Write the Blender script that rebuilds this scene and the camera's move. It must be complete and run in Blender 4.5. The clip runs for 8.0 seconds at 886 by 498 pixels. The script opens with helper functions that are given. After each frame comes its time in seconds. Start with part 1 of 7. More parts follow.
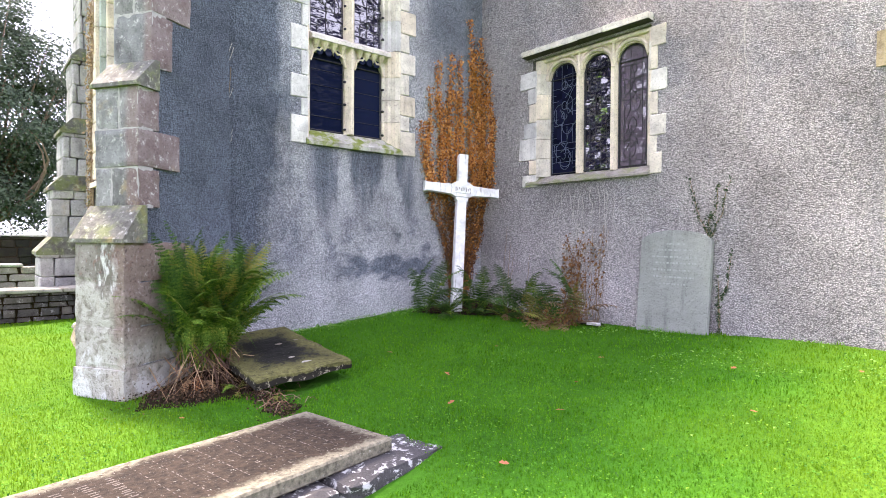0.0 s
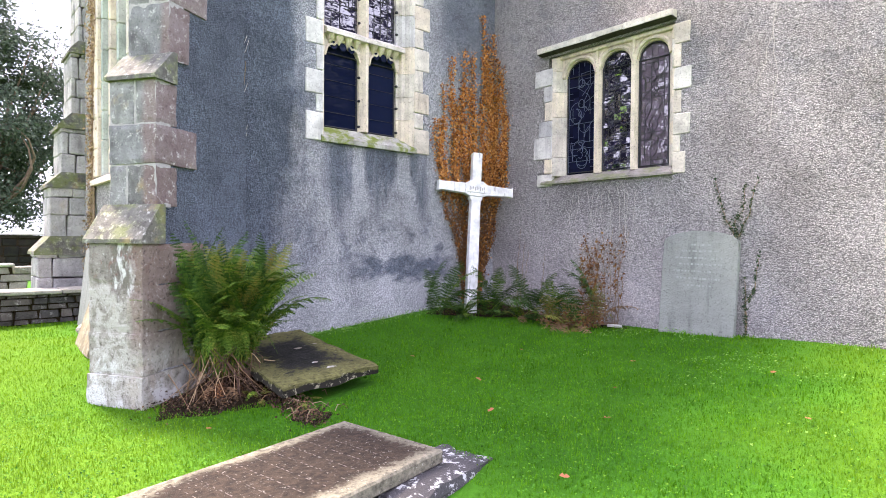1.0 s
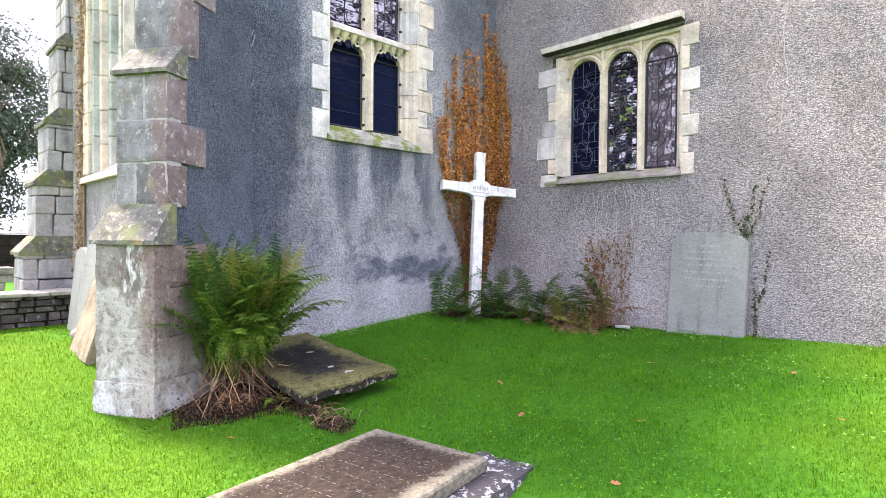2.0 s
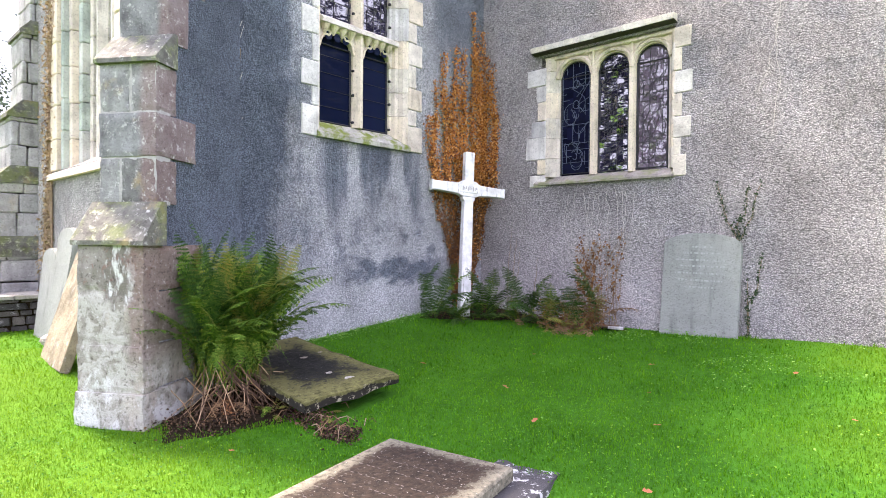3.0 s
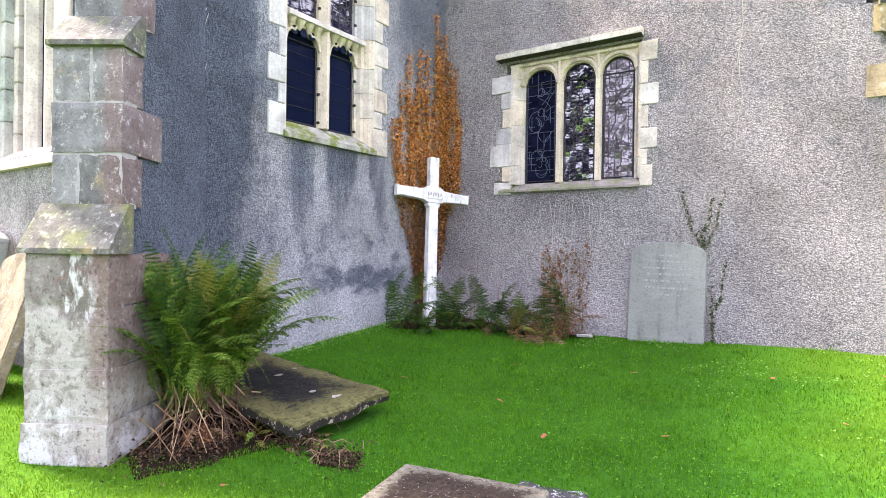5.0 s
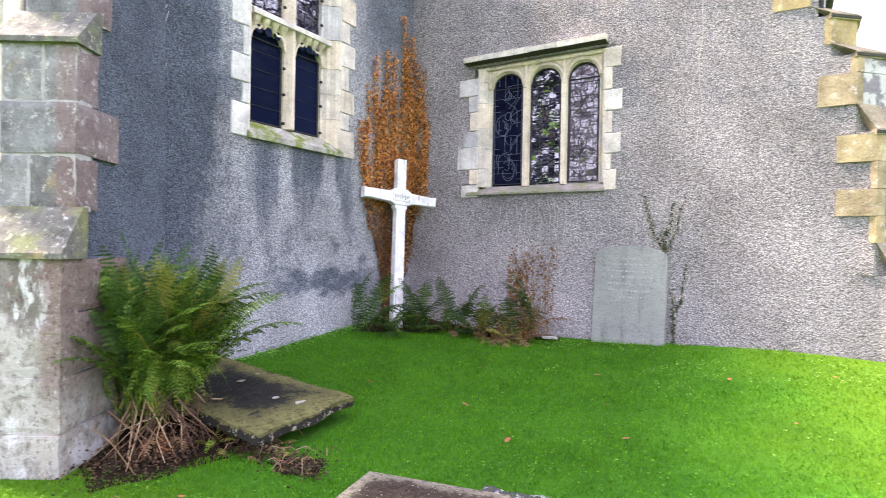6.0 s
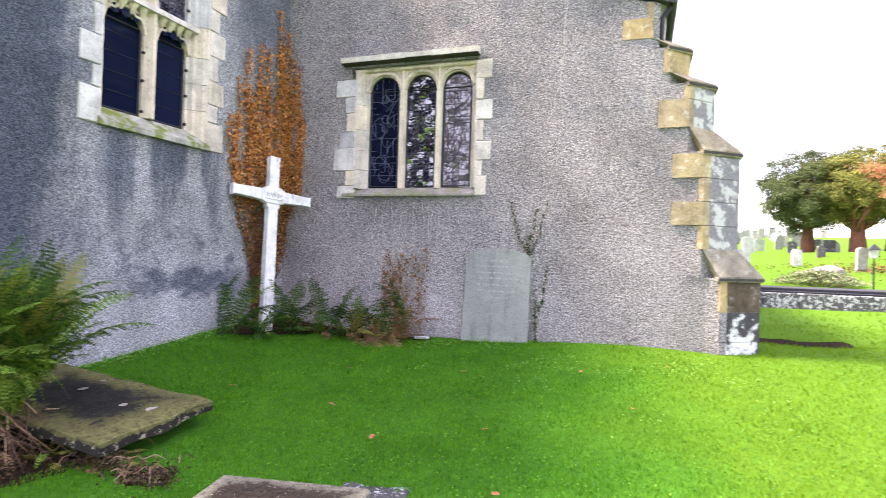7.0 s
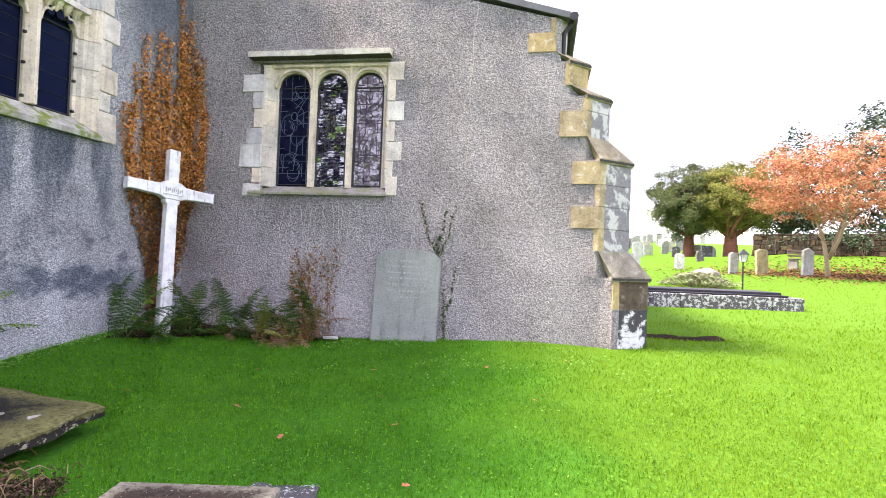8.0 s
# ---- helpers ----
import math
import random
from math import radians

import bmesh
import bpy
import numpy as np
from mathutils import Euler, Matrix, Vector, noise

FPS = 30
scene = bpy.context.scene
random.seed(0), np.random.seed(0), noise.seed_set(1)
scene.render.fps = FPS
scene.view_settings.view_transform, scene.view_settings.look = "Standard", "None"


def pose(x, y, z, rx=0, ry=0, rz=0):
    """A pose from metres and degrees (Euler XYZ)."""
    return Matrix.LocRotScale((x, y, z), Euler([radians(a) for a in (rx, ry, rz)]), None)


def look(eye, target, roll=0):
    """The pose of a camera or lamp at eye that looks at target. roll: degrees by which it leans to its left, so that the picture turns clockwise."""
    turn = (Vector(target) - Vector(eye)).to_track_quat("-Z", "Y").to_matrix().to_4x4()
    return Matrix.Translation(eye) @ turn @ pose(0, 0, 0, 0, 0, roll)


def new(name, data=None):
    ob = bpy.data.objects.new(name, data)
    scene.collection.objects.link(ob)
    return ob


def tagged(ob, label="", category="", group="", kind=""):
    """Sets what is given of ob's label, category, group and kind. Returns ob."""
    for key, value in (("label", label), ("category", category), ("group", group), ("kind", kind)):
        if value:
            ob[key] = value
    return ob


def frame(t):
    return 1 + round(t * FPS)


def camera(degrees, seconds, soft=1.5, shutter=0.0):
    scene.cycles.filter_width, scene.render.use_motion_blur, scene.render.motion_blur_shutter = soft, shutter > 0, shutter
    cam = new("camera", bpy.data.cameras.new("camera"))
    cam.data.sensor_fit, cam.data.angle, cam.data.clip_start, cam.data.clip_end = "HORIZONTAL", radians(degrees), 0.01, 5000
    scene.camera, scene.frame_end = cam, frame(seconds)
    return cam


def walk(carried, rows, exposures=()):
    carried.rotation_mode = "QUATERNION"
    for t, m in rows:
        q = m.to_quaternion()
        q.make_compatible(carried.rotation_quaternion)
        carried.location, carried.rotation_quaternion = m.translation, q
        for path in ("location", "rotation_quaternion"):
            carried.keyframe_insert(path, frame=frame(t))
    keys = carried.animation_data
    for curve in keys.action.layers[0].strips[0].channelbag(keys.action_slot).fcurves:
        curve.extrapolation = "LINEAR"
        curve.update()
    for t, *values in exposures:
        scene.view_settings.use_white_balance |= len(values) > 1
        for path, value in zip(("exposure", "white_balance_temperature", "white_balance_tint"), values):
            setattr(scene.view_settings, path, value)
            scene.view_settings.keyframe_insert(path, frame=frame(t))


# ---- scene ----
cam = camera(76.2, 8.0, soft=0.5, shutter=0.4)
PATH = [
    (0, (-6.272, -6.423, 1.076), (-4.974, -4.903, 1.048), 0.34),
    (0.5, (-6.372, -6.218, 1.071), (-5.054, -4.714, 1.044), 0.34),
    (1, (-6.460, -6.039, 1.093), (-5.124, -4.550, 1.061), 0.42),
    (1.5, (-6.589, -5.862, 1.109), (-5.220, -4.404, 1.075), 0.46),
    (3, (-6.801, -5.367, 1.101), (-5.318, -4.025, 1.072), 0.55),
    (3.5, (-6.883, -5.175, 1.109), (-5.328, -3.918, 1.085), 0.69),
    (4, (-6.958, -5.028, 1.107), (-5.340, -3.853, 1.088), 0.83),
    (5.5, (-6.999, -4.737, 1.145), (-5.333, -3.629, 1.138), 0.83),
    (6, (-6.982, -4.803, 1.163), (-5.270, -3.768, 1.155), 0.99),
    (6.5, (-6.971, -4.866, 1.141), (-5.166, -4.006, 1.140), 1.41),
    (7, (-6.987, -4.929, 1.128), (-5.100, -4.266, 1.145), 1.79),
    (7.5, (-7.049, -4.949, 1.118), (-5.102, -4.494, 1.149), 2.10),
    (8, (-7.071, -4.926, 1.098), (-5.103, -4.576, 1.135), 2.19),
]
walk(cam, [(t, look(eye, target, roll)) for t, eye, target, roll in PATH], exposures=[(0.0, 1.83, 6150, 28), (3.0, 1.86, 6150, 28), (5.5, 1.92, 6150, 28), (6.5, 1.86, 6150, 28), (8.0, 1.68, 6150, 28)])

# world: bright overcast, a veiled sun over the chancel roof
world = bpy.data.worlds.new("sky")
scene.world = world
world.use_nodes = True
wn, wl = world.node_tree.nodes, world.node_tree.links
sky = wn.new("ShaderNodeTexSky")
sky.sky_type = "NISHITA"
sky.sun_disc = False
SUN_ELEV, SUN_AZ = 57.0, 353.0
sky.sun_elevation, sky.sun_rotation = radians(SUN_ELEV), radians(SUN_AZ)
sky.air_density, sky.dust_density, sky.ozone_density = 1.0, 4.0, 1.0
pale = wn.new("ShaderNodeHueSaturation")
pale.inputs["Saturation"].default_value = 0.18
wl.new(sky.outputs[0], pale.inputs["Color"])
cloud = wn.new("ShaderNodeMixRGB")
cloud.inputs[0].default_value = 0.7
cloud.inputs[2].default_value = (9.3, 9.7, 10.8, 1)
wl.new(pale.outputs[0], cloud.inputs[1])
back = wn["Background"]
back.inputs["Strength"].default_value = 0.112
wl.new(cloud.outputs[0], back.inputs["Color"])

sun_data = bpy.data.lights.new("sun", "SUN")
sun_data.energy, sun_data.angle, sun_data.color = 5.0, radians(12), (1.0, 0.89, 0.62)
sun_ob = new("sun", sun_data)
az = radians(SUN_AZ)
sun_dir = Vector((math.sin(az) * math.cos(radians(SUN_ELEV)), math.cos(az) * math.cos(radians(SUN_ELEV)), math.sin(radians(SUN_ELEV))))
sun_ob.matrix_world = look(sun_dir * 60, (0, 0, 0))

# ---- materials ----
def mat(name, rough=0.9, metal=0.0):
    m = bpy.data.materials.new(name)
    m.use_nodes = True
    n = m.node_tree.nodes
    b = n["Principled BSDF"]
    b.inputs["Roughness"].default_value = rough
    b.inputs["Metallic"].default_value = metal
    return m, n, m.node_tree.links, b


def coords(n, kind="Object"):
    return n.new("ShaderNodeTexCoord").outputs[kind]


def place(n):
    return n.new("ShaderNodeNewGeometry").outputs["Position"]


def noise_tex(n, l, vec, scale, detail=4, rough=0.55, distortion=0.0):
    t = n.new("ShaderNodeTexNoise")
    t.inputs["Scale"].default_value, t.inputs["Detail"].default_value = scale, detail
    t.inputs["Roughness"].default_value, t.inputs["Distortion"].default_value = rough, distortion
    l.new(vec, t.inputs["Vector"])
    return t.outputs["Fac"]


def ramp(n, l, fac, stops):
    r = n.new("ShaderNodeValToRGB")
    e = r.color_ramp.elements
    while len(e) < len(stops):
        e.new(0.5)
    for k, (p, c) in zip(e, stops):
        k.position = p
        k.color = (*c, 1) if len(c) == 3 else c
    l.new(fac, r.inputs[0])
    return r.outputs[0]


def grey(v):
    return (v, v, v)


def mix(n, l, fac, a, b, mode="MIX"):
    x = n.new("ShaderNodeMixRGB")
    x.blend_type = mode
    for sock, v in ((x.inputs[0], fac), (x.inputs[1], a), (x.inputs[2], b)):
        if isinstance(v, (int, float)):
            sock.default_value = v
        elif isinstance(v, tuple):
            sock.default_value = (*v, 1)
        else:
            l.new(v, sock)
    return x.outputs[0]


def calc(n, l, op, a, b=0.0, c=0.0):
    x = n.new("ShaderNodeMath")
    x.operation = op
    x.use_clamp = op in ("MULTIPLY_ADD",)
    for sock, v in zip(x.inputs, (a, b, c)):
        if isinstance(v, (int, float)):
            sock.default_value = v
        else:
            l.new(v, sock)
    return x.outputs[0]


def span(n, l, value, lo, hi):
    """0 to 1 as value goes from lo to hi, smoothly."""
    x = n.new("ShaderNodeMapRange")
    x.interpolation_type = "SMOOTHSTEP"
    x.inputs[1].default_value, x.inputs[2].default_value = lo, hi
    l.new(value, x.inputs[0])
    return x.outputs[0]


def bump(n, l, b, height, strength=0.5, distance=0.01):
    x = n.new("ShaderNodeBump")
    x.inputs["Strength"].default_value, x.inputs["Distance"].default_value = strength, distance
    l.new(height, x.inputs["Height"])
    l.new(x.outputs[0], b.inputs["Normal"])


def stretch(n, l, vec, sx, sy, sz):
    x = n.new("ShaderNodeMapping")
    x.inputs["Scale"].default_value = (sx, sy, sz)
    l.new(vec, x.inputs["Vector"])
    return x.outputs[0]


def island(n):
    return n.new("ShaderNodeNewGeometry").outputs["Random Per Island"]


def per_object(n):
    return n.new("ShaderNodeObjectInfo").outputs["Random"]


def roughcast(name, light, dark, stain, gap=0.3):
    """Pebble-dashed render with rain staining. stain(n, l, position) gives the masks: dark parts, pale wash."""
    m, n, l, b = mat(name, 0.95)
    b.inputs["Specular IOR Level"].default_value = 0.2
    pos = place(n)
    v = n.new("ShaderNodeTexVoronoi")
    v.inputs["Scale"].default_value = 88
    l.new(pos, v.inputs["Vector"])
    peb = v.outputs["Distance"]
    v2 = n.new("ShaderNodeTexVoronoi")
    v2.inputs["Scale"].default_value = 36
    l.new(pos, v2.inputs["Vector"])
    tone = n.new("ShaderNodeSeparateColor")
    l.new(v.outputs["Color"], tone.inputs[0])
    base = mix(n, l, ramp(n, l, tone.outputs[0], [(0.0, grey(0)), (1.0, grey(1))]), dark, light)
    base = mix(n, l, ramp(n, l, tone.outputs[1], [(0.9, grey(0)), (0.95, grey(0.4))]), base, (0.82, 0.8, 0.79))
    # creases between pebbles and clumps darkened, their shade put into the colour
    base = mix(n, l, ramp(n, l, peb, [(0.32, grey(0)), (0.64, grey(0.75))]), base, tuple(c * gap for c in dark))
    base = mix(n, l, ramp(n, l, v2.outputs["Distance"], [(0.44, grey(0)), (0.8, grey(0.5))]), base, mix(n, l, 1.0, base, (0.4, 0.41, 0.43), "MULTIPLY"))
    blot = noise_tex(n, l, pos, 1.3, 6, 0.6)
    base = mix(n, l, 0.62, base, mix(n, l, ramp(n, l, blot, [(0.32, grey(0.3)), (0.66, grey(1.0))]), grey(0.0), base), "MIX")
    drk, pal = stain(n, l, pos)
    base = mix(n, l, pal, base, mix(n, l, 0.1, mix(n, l, 1.0, base, (1.2, 1.21, 1.23), "MULTIPLY"), (0.8, 0.81, 0.83)))
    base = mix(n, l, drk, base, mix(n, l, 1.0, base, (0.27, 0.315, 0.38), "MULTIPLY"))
    l.new(base, b.inputs["Base Color"])
    hgt = calc(n, l, "ADD", calc(n, l, "MULTIPLY", peb, -1.0), calc(n, l, "MULTIPLY", v2.outputs["Distance"], -0.8))
    bump(n, l, b, hgt, 1.0, 0.014)
    return m


def split(n, l, pos):
    s = n.new("ShaderNodeSeparateXYZ")
    l.new(pos, s.inputs[0])
    return s.outputs


def stain_chancel(n, l, pos):
    x, y, z = split(n, l, pos)
    run = noise_tex(n, l, stretch(n, l, pos, 2.2, 2.2, 0.35), 1.2, 5)
    fine = noise_tex(n, l, pos, 3.2, 6, 0.65)
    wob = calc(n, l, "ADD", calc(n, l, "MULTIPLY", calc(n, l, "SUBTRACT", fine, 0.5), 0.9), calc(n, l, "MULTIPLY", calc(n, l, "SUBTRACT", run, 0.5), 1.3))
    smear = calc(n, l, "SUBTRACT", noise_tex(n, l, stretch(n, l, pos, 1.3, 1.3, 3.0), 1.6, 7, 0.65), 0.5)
    # darker bay beside the buttress, thinning towards the window and the wall's foot
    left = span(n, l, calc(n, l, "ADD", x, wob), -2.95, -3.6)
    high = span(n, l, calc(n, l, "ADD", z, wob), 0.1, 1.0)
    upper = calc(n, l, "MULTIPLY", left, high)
    # a tide mark of soot low on the wall, and runs under the sill
    away = calc(n, l, "MULTIPLY", calc(n, l, "SUBTRACT", calc(n, l, "ADD", z, calc(n, l, "MULTIPLY", smear, 0.35)), 0.72), 7.5)
    cloudy = noise_tex(n, l, stretch(n, l, pos, 1.0, 1.0, 1.8), 4.2, 8, 0.7)
    band = span(n, l, calc(n, l, "SUBTRACT", cloudy, calc(n, l, "MULTIPLY", calc(n, l, "MULTIPLY", away, away), 0.13)), 0.22, 0.5)
    band = calc(n, l, "MULTIPLY", band, calc(n, l, "MULTIPLY", span(n, l, x, -3.0, -2.2), span(n, l, x, -0.7, -1.2)))
    patch = calc(n, l, "MULTIPLY", span(n, l, fine, 0.5, 0.62), calc(n, l, "MULTIPLY", span(n, l, z, 0.6, 0.9), span(n, l, z, 1.7, 1.2)))
    under = calc(n, l, "MULTIPLY", calc(n, l, "MULTIPLY", span(n, l, calc(n, l, "ADD", z, calc(n, l, "MULTIPLY", calc(n, l, "SUBTRACT", run, 0.5), 1.6)), 1.15, 1.95), span(n, l, z, 2.4, 2.25)), calc(n, l, "MULTIPLY", span(n, l, run, 0.36, 0.56), calc(n, l, "MULTIPLY", span(n, l, x, -3.1, -2.8), span(n, l, x, -1.2, -1.5))))
    # darker high up towards the inner corner
    top = calc(n, l, "MULTIPLY", span(n, l, calc(n, l, "ADD", z, wob), 2.6, 4.2), span(n, l, x, -1.3, -0.9))
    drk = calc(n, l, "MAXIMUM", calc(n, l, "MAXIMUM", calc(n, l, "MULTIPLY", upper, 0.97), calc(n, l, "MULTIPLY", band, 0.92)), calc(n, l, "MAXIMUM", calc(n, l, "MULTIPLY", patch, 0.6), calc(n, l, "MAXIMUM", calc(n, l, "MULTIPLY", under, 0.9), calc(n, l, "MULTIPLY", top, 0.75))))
    pal = calc(n, l, "MULTIPLY", span(n, l, calc(n, l, "ADD", z, wob), 2.1, 0.3), 0.62)
    return drk, pal


def stain_aisle(n, l, pos):
    x, y, z = split(n, l, pos)
    run = noise_tex(n, l, stretch(n, l, pos, 2.5, 2.5, 0.3), 1.2, 5)
    fine = noise_tex(n, l, pos, 2.6, 6, 0.65)
    wob = calc(n, l, "ADD", calc(n, l, "MULTIPLY", calc(n, l, "SUBTRACT", fine, 0.5), 1.0), calc(n, l, "MULTIPLY", calc(n, l, "SUBTRACT", run, 0.5), 1.2))
    # darker below the sill and towards the upper inner corner
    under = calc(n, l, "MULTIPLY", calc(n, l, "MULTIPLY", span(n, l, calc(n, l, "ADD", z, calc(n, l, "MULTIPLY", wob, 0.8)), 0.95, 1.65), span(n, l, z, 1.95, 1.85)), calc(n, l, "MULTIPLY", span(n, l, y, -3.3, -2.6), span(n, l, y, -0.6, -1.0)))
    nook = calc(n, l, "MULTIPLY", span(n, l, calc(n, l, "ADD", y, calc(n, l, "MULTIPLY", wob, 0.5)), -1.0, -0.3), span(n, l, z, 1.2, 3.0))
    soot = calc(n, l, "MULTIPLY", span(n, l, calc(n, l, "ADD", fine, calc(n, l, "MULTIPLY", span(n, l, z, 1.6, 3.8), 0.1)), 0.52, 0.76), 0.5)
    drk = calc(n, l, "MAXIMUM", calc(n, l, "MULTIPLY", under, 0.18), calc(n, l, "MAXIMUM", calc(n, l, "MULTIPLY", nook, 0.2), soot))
    pal = calc(n, l, "MULTIPLY", span(n, l, calc(n, l, "ADD", z, calc(n, l, "MULTIPLY", wob, 1.5)), 1.75, 0.1), calc(n, l, "MULTIPLY", span(n, l, y, -5.6, -2.2), 0.7))
    return drk, pal


def stain_plain(n, l, pos):
    return calc(n, l, "MULTIPLY", span(n, l, noise_tex(n, l, pos, 1.5, 5), 0.5, 0.75), 0.5), calc(n, l, "MULTIPLY", span(n, l, noise_tex(n, l, pos, 0.8, 5), 0.4, 0.7), 0.6)


def stone(name, a, b_col, c_col, moss=0.0, lichen=0.3, scale=1.0, rough=0.88, contrast=0.75, ruddy=0.0, seam=None):
    """Cut stone: colour varies from block to block, with blotches, soot, lichen spots, moss and a pitted face."""
    m, n, l, b = mat(name, rough)
    b.inputs["Specular IOR Level"].default_value = 0.22
    pos = place(n)
    rnd = per_object(n)
    base = ramp(n, l, rnd, [(0.0, a), (0.45, b_col), (0.8, c_col), (1.0, a)])
    blot = noise_tex(n, l, pos, 3.6 * scale, 8, 0.7)
    base = mix(n, l, ramp(n, l, blot, [(0.32, grey(contrast)), (0.62, grey(0.0))]), base, mix(n, l, 1.0, base, (0.42, 0.41, 0.42), "MULTIPLY"))
    streak = noise_tex(n, l, stretch(n, l, pos, 9, 9, 1.3), 1.0, 4)
    base = mix(n, l, ramp(n, l, streak, [(0.55, grey(0.0)), (0.72, grey(0.6))]), base, mix(n, l, 1.0, base, (0.5, 0.5, 0.52), "MULTIPLY"))
    if ruddy:
        red = noise_tex(n, l, pos, 1.7, 4, 0.6)
        base = mix(n, l, calc(n, l, "MULTIPLY", span(n, l, red, 0.47, 0.62), ruddy), base, mix(n, l, 1.0, base, (0.9, 0.66, 0.6), "MULTIPLY"))
    if seam is not None:
        # red bed of the sandstone towards one arris
        x, y, z = split(n, l, pos)
        u = calc(n, l, "ADD", calc(n, l, "SUBTRACT", calc(n, l, "MULTIPLY", x, 0.53), calc(n, l, "MULTIPLY", y, 0.848)), calc(n, l, "MULTIPLY", calc(n, l, "SUBTRACT", noise_tex(n, l, pos, 2.4, 4, 0.6), 0.5), 0.14))
        base = mix(n, l, calc(n, l, "MULTIPLY", span(n, l, u, seam - 2.265, seam - 2.185), 0.85), base, mix(n, l, 0.55, base, (0.21, 0.12, 0.115)))
    if lichen:
        spots = noise_tex(n, l, pos, 10 * scale, 9, 0.78)
        base = mix(n, l, calc(n, l, "MULTIPLY", span(n, l, spots, 0.53, 0.66), lichen * 0.75), base, (0.66, 0.66, 0.63))
        pits = noise_tex(n, l, pos, 45, 5, 0.75)
        base = mix(n, l, ramp(n, l, pits, [(0.36, grey(0.55)), (0.46, grey(0.0))]), base, mix(n, l, 1.0, base, (0.35, 0.34, 0.33), "MULTIPLY"))
        ochre = noise_tex(n, l, pos, 3.1, 5, 0.6)
        base = mix(n, l, calc(n, l, "MULTIPLY", span(n, l, ochre, 0.6, 0.75), lichen * 0.5), base, (0.42, 0.31, 0.12))
    if moss:
        green = noise_tex(n, l, pos, 4.5, 7, 0.7)
        base = mix(n, l, calc(n, l, "MULTIPLY", span(n, l, green, 0.46, 0.6), moss), base, (0.16, 0.2, 0.035))
    l.new(base, b.inputs["Base Color"])
    grain = calc(n, l, "ADD", noise_tex(n, l, pos, 70, 5, 0.7), calc(n, l, "MULTIPLY", noise_tex(n, l, pos, 14, 4, 0.6), 1.6))
    bump(n, l, b, grain, 0.55, 0.012)
    return m


def plain(name, col, rough=0.8, var=0.35, scale=12, metal=0.0, bump_s=0.2, gloss=0.5):
    m, n, l, b = mat(name, rough, metal)
    b.inputs["Specular IOR Level"].default_value = gloss
    pos = place(n)
    f = noise_tex(n, l, pos, scale, 6, 0.65)
    g = noise_tex(n, l, pos, scale * 6, 4, 0.6)
    lo = tuple(c * (1 - var) for c in col)
    hi = tuple(min(1, c * (1 + var)) for c in col)
    base = mix(n, l, ramp(n, l, f, [(0.3, grey(0)), (0.7, grey(1))]), lo, hi)
    l.new(mix(n, l, calc(n, l, "MULTIPLY", g, var), base, lo), b.inputs["Base Color"])
    bump(n, l, b, calc(n, l, "ADD", f, g), bump_s, 0.01)
    return m


def leafy(name, stops, rough=0.55, trans=0.25, vary=0.0, gloss=0.3):
    """Leaves: tone by leaf, with some light through them."""
    m, n, l, b = mat(name, rough)
    col = ramp(n, l, island(n), stops)
    pos = place(n)
    col = mix(n, l, ramp(n, l, noise_tex(n, l, pos, 1.1, 3), [(0.3, grey(0.0)), (0.7, grey(0.55))]), col, mix(n, l, 1.0, col, (0.6, 0.62, 0.55), "MULTIPLY"))
    if vary:
        col = mix(n, l, ramp(n, l, per_object(n), [(0.0, grey(vary)), (0.6, grey(0.0))]), col, mix(n, l, 1.0, col, (0.4, 0.5, 0.45), "MULTIPLY"))
    l.new(col, b.inputs["Base Color"])
    b.inputs["Specular IOR Level"].default_value = gloss
    t = n.new("ShaderNodeBsdfTranslucent")
    l.new(col, t.inputs["Color"])
    x = n.new("ShaderNodeMixShader")
    x.inputs[0].default_value = trans
    l.new(b.outputs[0], x.inputs[1])
    l.new(t.outputs[0], x.inputs[2])
    l.new(x.outputs[0], n["Material Output"].inputs["Surface"])
    return m


M_CHANCEL = roughcast("roughcast_chancel", (0.8, 0.81, 0.85), (0.56, 0.57, 0.61), stain_chancel, 0.3)
M_AISLE = roughcast("roughcast_aisle", (0.76, 0.705, 0.7), (0.53, 0.49, 0.485), stain_aisle, 0.34)
M_PLASTER = roughcast("roughcast_pale", (0.72, 0.7, 0.66), (0.48, 0.46, 0.44), stain_plain)
M_BUTT = stone("buttress_stone", (0.23, 0.235, 0.24), (0.3, 0.3, 0.3), (0.19, 0.19, 0.185), lichen=0.8, scale=1.5, contrast=1.0, seam=0.13)
M_COURSED = stone("grey_coursed_stone", (0.4, 0.39, 0.38), (0.46, 0.45, 0.43), (0.34, 0.34, 0.34), lichen=0.5)
M_CAP = stone("mossy_weathering", (0.17, 0.17, 0.155), (0.18, 0.175, 0.15), (0.15, 0.15, 0.135), moss=0.45, lichen=0.9, scale=1.8, contrast=1.0)
M_QUOIN = stone("pale_limestone", (0.78, 0.75, 0.7), (0.7, 0.61, 0.49), (0.56, 0.55, 0.55), lichen=0.25)
M_QUOIN_W = stone("whitened_limestone", (0.8, 0.79, 0.76), (0.76, 0.74, 0.7), (0.68, 0.67, 0.66), lichen=0.2)
M_DRESS = stone("dressed_limestone", (0.8, 0.69, 0.54), (0.78, 0.68, 0.55), (0.7, 0.63, 0.55), lichen=0.15, contrast=0.6)
M_HOOD = stone("weathered_hood", (0.76, 0.7, 0.61), (0.72, 0.66, 0.57), (0.76, 0.72, 0.65), lichen=0.3)
M_SILL = stone("mossy_sill", (0.36, 0.33, 0.29), (0.38, 0.34, 0.3), (0.34, 0.32, 0.28), moss=0.5, lichen=0.4)
